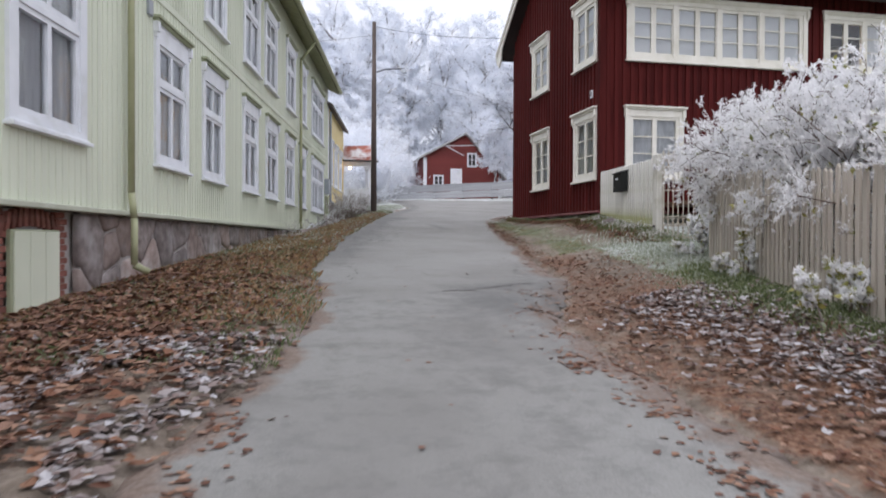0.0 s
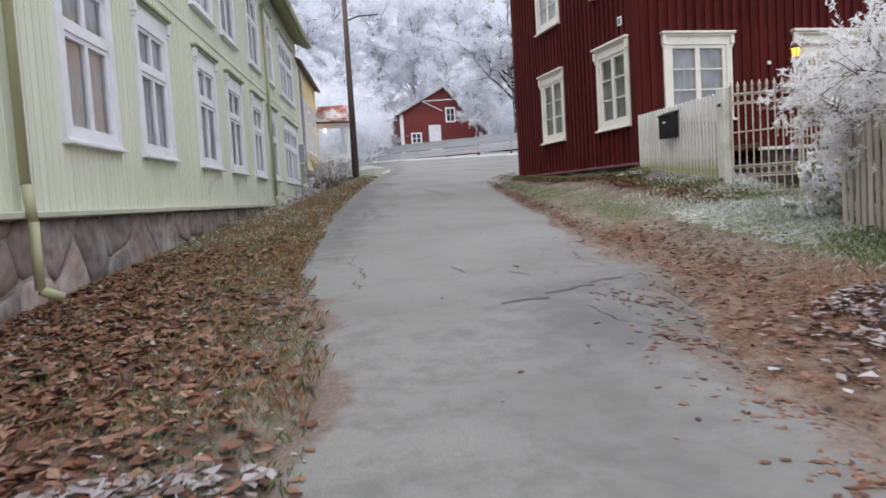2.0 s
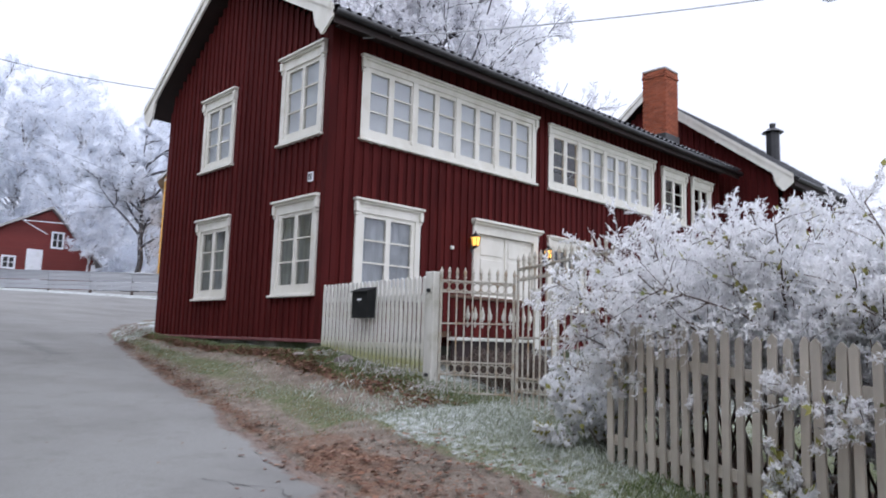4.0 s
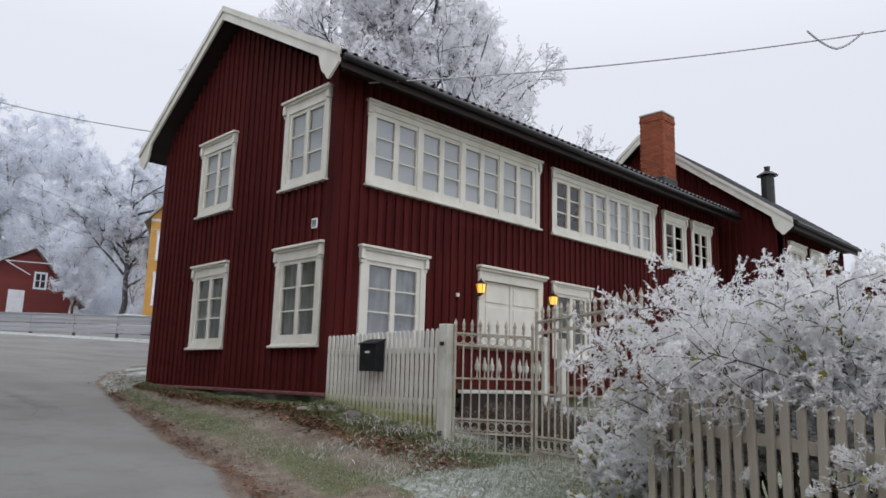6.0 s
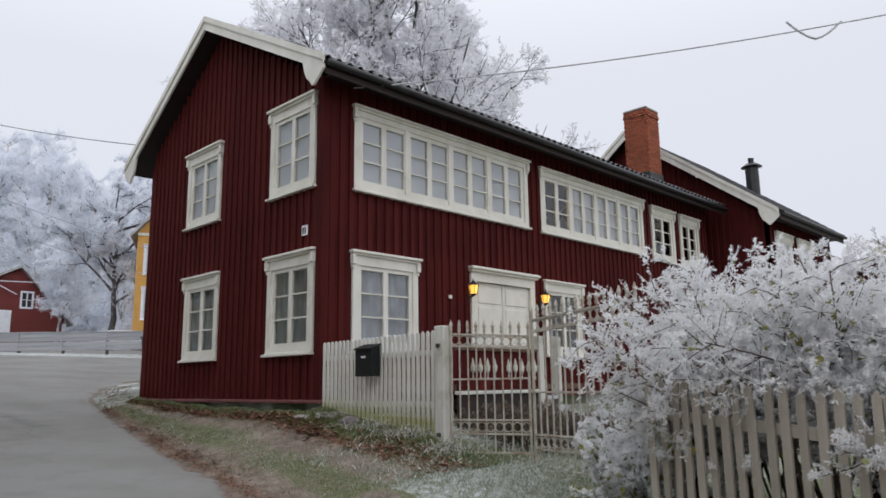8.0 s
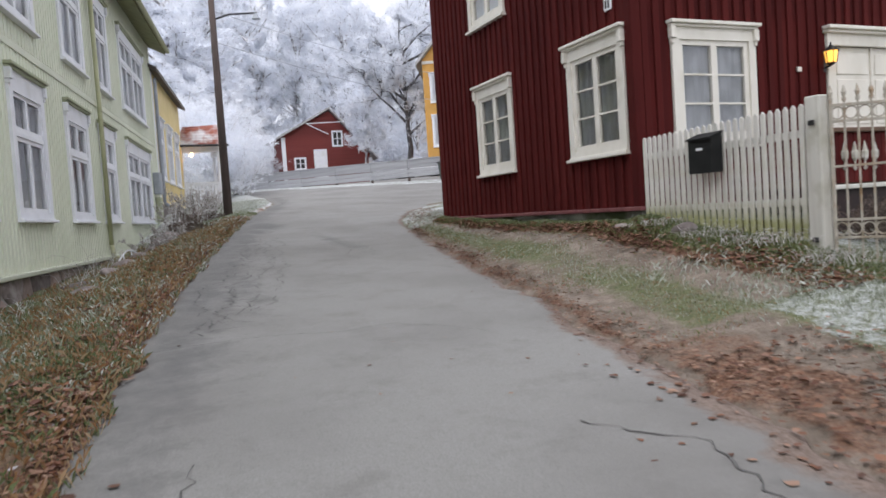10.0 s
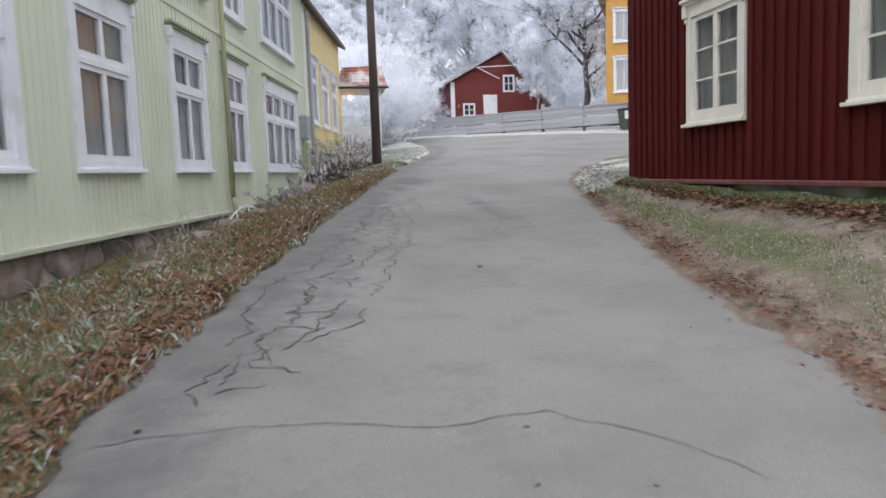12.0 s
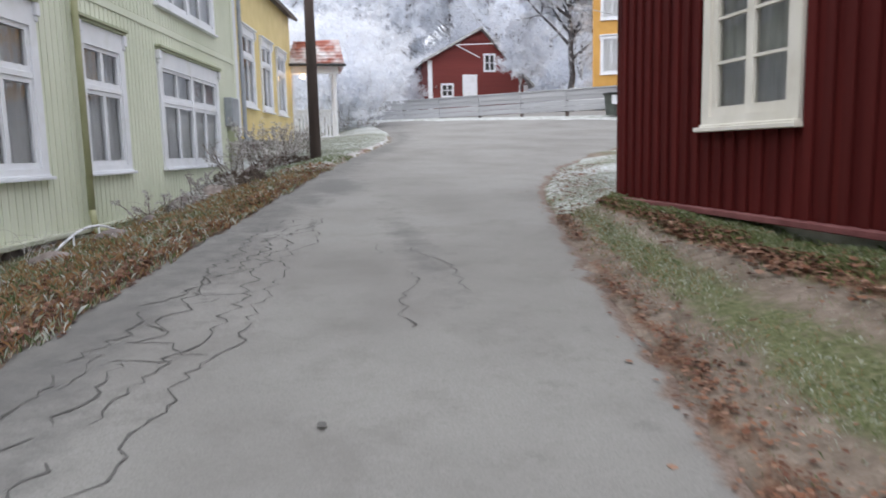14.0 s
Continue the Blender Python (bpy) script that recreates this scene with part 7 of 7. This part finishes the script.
# a small round tar spot
bm = bmesh.new()
bm.faces.new([bm.verts.new((5.72 + 0.024 * (1 + 0.3 * noise.noise((k, 0, 0))) * math.cos(k * 0.5236), 21.29 + 0.04 * math.sin(k * 0.5236), road_z(5.72, 21.29) + 0.016)) for k in range(12)])
solid("tar_spot", bm, CRACK, "small dark tar spot on the asphalt", "road patch", kind="stuff")


# ---- fallen leaves and grass ----
def leaf_layer(name, seed, count, sampler, size, mat, label):
    """Curled, pointed leaves folded along the midrib."""
    rng = random.Random(seed)
    vs, fs = [], []
    tries = made = 0
    while made < count and tries < count * 8:
        tries += 1
        x, y = sampler(rng)
        if x is None:
            continue
        made += 1
        paved = on_road(x, y)
        z = road_z(x, y) + 0.006 if paved else ground_z(x, y) + 0.02 + rng.uniform(0, 0.02)
        s = size * rng.uniform(0.5, 1.3)
        a = rng.uniform(0, 6.283)
        c, n_ = math.cos(a), math.sin(a)
        fat = rng.uniform(0.22, 0.4)
        curl_l, curl_r, nod = rng.uniform(0.0, 0.22) * s, rng.uniform(0.0, 0.22) * s, rng.uniform(0, 0.25) * s
        if paved:
            curl_l, curl_r, nod = curl_l * 0.4, curl_r * 0.4, nod * 0.3
        k = len(vs)
        for u, v, h in ((-0.5, 0, 0), (-0.2, -fat, curl_l), (0.22, -fat * 0.85, curl_l * 0.8), (0.52, 0.03, nod), (0.2, fat * 0.9, curl_r), (-0.22, fat, curl_r)):
            u, v, h = u * rng.uniform(0.7, 1.25), v * rng.uniform(0.55, 1.3), h * rng.uniform(0.4, 1.6)
            vs.append((x + s * (u * c - v * n_), y + s * (u * n_ + v * c), z + h))
        fs += [(k, k + 1, k + 2, k + 3), (k, k + 3, k + 4, k + 5)]
    return tagged(new(name, raw(name, vs, fs, mat)), label, "leaves", kind="stuff")


def left_bed(y0, y1, reach):
    def pick(rng):
        y = rng.uniform(y0, y1)
        l, g = along(LEFT_EDGE, y), green_x(y)
        x = l + 0.10 + 0.15 * noise.noise((y * 1.5, 0, 3)) - abs(rng.gauss(0, 1)) * (l - g) * reach
        clump = noise.noise((x * 1.3, y * 0.9, reach * 20)) + 0.4 * noise.noise((x * 5, y * 5, reach * 7))
        return (x, y) if x > g + 0.05 and clump > rng.uniform(-0.6, 0.3) else (None, None)
    return pick


def right_bed(y0, y1, mean, spread_):
    def pick(rng):
        y = rng.uniform(y0, y1)
        return along(RIGHT_EDGE, y) + rng.gauss(mean, spread_), y
    return pick


def left_litter(rng):
    # thick by the wall and in drifts, thin towards the asphalt
    y = rng.uniform(4.2, 17.5)
    l, g = along(LEFT_EDGE, y), green_x(y)
    f = rng.random() ** 0.8
    x = l + 0.12 - f * (l - g)
    drift = 0.5 + 0.5 * noise.noise((x * 1.1, y * 1.1, 11)) + 0.25 * noise.noise((x * 4, y * 4, 2))
    drift *= float(np.interp(y, [11, 15], [1.0, 0.6]))
    return (x, y) if x > g + 0.04 and rng.random() < drift * min(1.0, 0.22 + 1.1 * f) else (None, None)


def pale_drift(rng):
    y = rng.uniform(4.2, 9.5)
    x = along(LEFT_EDGE, y) - abs(rng.gauss(0.75, 0.35))
    return (x, y) if noise.noise((x * 1.4, y * 0.8, 5)) > -0.1 else (None, None)


leaf_layer("fallen_leaves", 301, 13000, left_litter, 0.10, LEAF, "red-brown fallen leaves drifted along the verge")
leaf_layer("fallen_leaves", 302, 2600, pale_drift, 0.095, LEAF_FROST, "frost-rimmed fallen leaves along the verge")
leaf_layer("fallen_leaves", 309, 3000, left_litter, 0.05, LEAF_FROST, "small pale leaves among the litter")
leaf_layer("fallen_leaves", 303, 4800, left_bed(16, 34, 0.34), 0.065, LEAF, "brown leaves along the asphalt edge")
leaf_layer("fallen_leaves", 304, 3600, right_bed(4.5, 10.8, 1.35, 0.42), 0.085, LEAF_FROST, "frost-rimmed leaves along the muddy verge")
leaf_layer("fallen_leaves", 305, 3000, right_bed(5, 15.5, 0.7, 0.42), 0.058, LEAF, "brown leaves along the muddy verge")
leaf_layer("fallen_leaves", 310, 500, right_bed(4.5, 16, 0.05, 0.3), 0.065, LEAF, "brown leaves blown on to the asphalt edge")
def bank(f, spread_):
    """Places at a fraction of the way from the asphalt to the red wall."""
    def pick(rng):
        y = rng.uniform(15.8, 26.8)
        r = along(RIGHT_EDGE, y)
        x = r + (9.67 - r) * rng.gauss(f, spread_)
        # patchy: clumps and bare spots
        return (x, y) if noise.noise((x * 1.7, y * 1.1, f * 9)) + 0.4 * noise.noise((x * 6, y * 6, 1)) > rng.uniform(-0.5, 0.35) else (None, None)
    return pick


leaf_layer("fallen_leaves", 306, 3200, bank(0.72, 0.07), 0.065, LEAF, "brown leaves below the red house wall")
leaf_layer("fallen_leaves", 315, 1800, bank(0.82, 0.07), 0.06, LEAF, "brown leaves caught in the moss of the bank")
leaf_layer("fallen_leaves", 312, 1700, bank(0.05, 0.05), 0.042, LEAF, "brown leaves along the asphalt edge")
leaf_layer("fallen_leaves", 307, 700, right_bed(15, 32, 0.14, 0.16), 0.05, LEAF, "brown leaves along the asphalt edge")
def edge_line(rng):
    y = rng.uniform(13.5, 34)
    return along(LEFT_EDGE, y) + 0.03 + 0.1 * noise.noise((0, y * 1.1, 2)) - abs(rng.gauss(0, 0.11)), y


def smeared(rng):
    x, y, a, b, _ = rng.choice(SMEARS)
    return x + rng.gauss(0, a * 0.55), y + rng.gauss(0, b * 0.6)


leaf_layer("fallen_leaves", 313, 3600, edge_line, 0.05, LEAF, "orange-brown leaves lining the asphalt edge")
leaf_layer("fallen_leaves", 314, 520, smeared, 0.06, LEAF, "trodden brown leaves stuck on the asphalt")
leaf_layer("fallen_leaves", 311, 900, right_bed(26.5, 32, 0.5, 0.3), 0.05, LEAF, "brown leaves behind the house corner")
leaf_layer("fallen_leaves", 308, 60, lambda rng: ((lambda y: (rng.uniform(along(LEFT_EDGE, y), along(RIGHT_EDGE, y)), y))(rng.uniform(4, 20))), 0.055, LEAF, "single leaves scattered on the asphalt")


def grass_layer(name, seed, count, sampler, tall, mat, label, width=0.006):
    rng = random.Random(seed)
    vs, fs = [], []
    tries = 0
    while len(fs) < count and tries < count * 8:
        tries += 1
        x, y = sampler(rng)
        if x is None:
            continue
        z = ground_z(x, y) + 0.01
        h = tall * rng.uniform(0.4, 1.3)
        a = rng.uniform(0, 6.283)
        lx, ly = rng.gauss(0, 0.5) * h, rng.gauss(0, 0.5) * h
        wx, wy = width * math.cos(a), width * math.sin(a)
        k = len(vs)
        vs += [(x - wx, y - wy, z - 0.01), (x + wx, y + wy, z - 0.01), (x + lx * 0.4 + wx * 0.8, y + ly * 0.4 + wy * 0.8, z + h * 0.65), (x + lx, y + ly, z + h * 0.9)]
        fs.append((k, k + 1, k + 2, k + 3))
    return tagged(new(name, raw(name, vs, fs, mat)), label, "grass", kind="stuff")


def far_left(rng):
    x, y = rng.uniform(4.6, 8.6), rng.uniform(35, 45)
    return (x, y) if x < along(LEFT_EDGE, y) - 0.15 else (None, None)


grass_layer("verge_grass", 415, 15000, bank(0.86, 0.09), 0.04, MOSS_BLADE, "mossy green growth on the bank below the red house", 0.004)
grass_layer("verge_grass", 401, 12000, bank(0.92, 0.06), 0.05, GRASS, "short frosty grass below the red house", 0.0025)
grass_layer("verge_grass", 413, 6000, bank(0.36, 0.1), 0.016, FROST_GRASS, "frost-paled grass between asphalt and track", 0.002)
grass_layer("verge_grass", 414, 2500, bank(0.3, 0.12), 0.018, STRAW, "dry grass between asphalt and track", 0.002)
grass_layer("verge_grass", 402, 4500, bank(0.33, 0.12), 0.025, GRASS, "short frosty grass between asphalt and track", 0.0022)
grass_layer("verge_grass", 403, 6500, right_bed(6, 12.5, 2.1, 0.28), 0.06, GRASS, "rough frosty grass under the hedge", 0.003)
grass_layer("verge_grass", 404, 14000, left_bed(16, 36, 0.52), 0.05, GRASS, "rough grass between wall and lane", 0.004)
grass_layer("verge_grass", 410, 9000, left_bed(8.5, 18, 0.75), 0.05, GRASS, "olive grass among the leaf litter", 0.003)
grass_layer("verge_grass", 411, 6000, left_bed(10, 18, 0.8), 0.06, STRAW, "rusty dry grass among the leaf litter", 0.003)
grass_layer("verge_grass", 412, 5000, left_bed(17, 34, 0.7), 0.07, STRAW, "rusty long grass below the green wall", 0.003)
grass_layer("verge_grass", 416, 6000, left_bed(17, 34, 0.6), 0.06, FROST_GRASS, "rime-white grass below the green wall", 0.003)
grass_layer("verge_grass", 405, 5000, left_bed(14, 32, 0.55), 0.07, STRAW, "dry reddish grass between wall and lane", 0.004)
grass_layer("verge_grass", 406, 12000, far_left, 0.035, FROST_GRASS, "frosted grass by the pole", 0.006)
grass_layer("verge_grass", 407, 4500, lambda rng: (rng.uniform(8.0, 11.5), rng.uniform(12.6, 18.0)), 0.06, FROST_GRASS, "rough frosted grass by the gate", 0.004)
grass_layer("verge_grass", 408, 2200, right_bed(26.9, 30.0, 0.8, 0.3), 0.025, FROST_GRASS, "frosted grass behind the house corner", 0.003)
grass_layer("verge_grass", 409, 12000, right_bed(11.0, 16.8, 2.3, 0.5), 0.03, FROST_GRASS, "white frosted grass before the gate and hedge", 0.002)
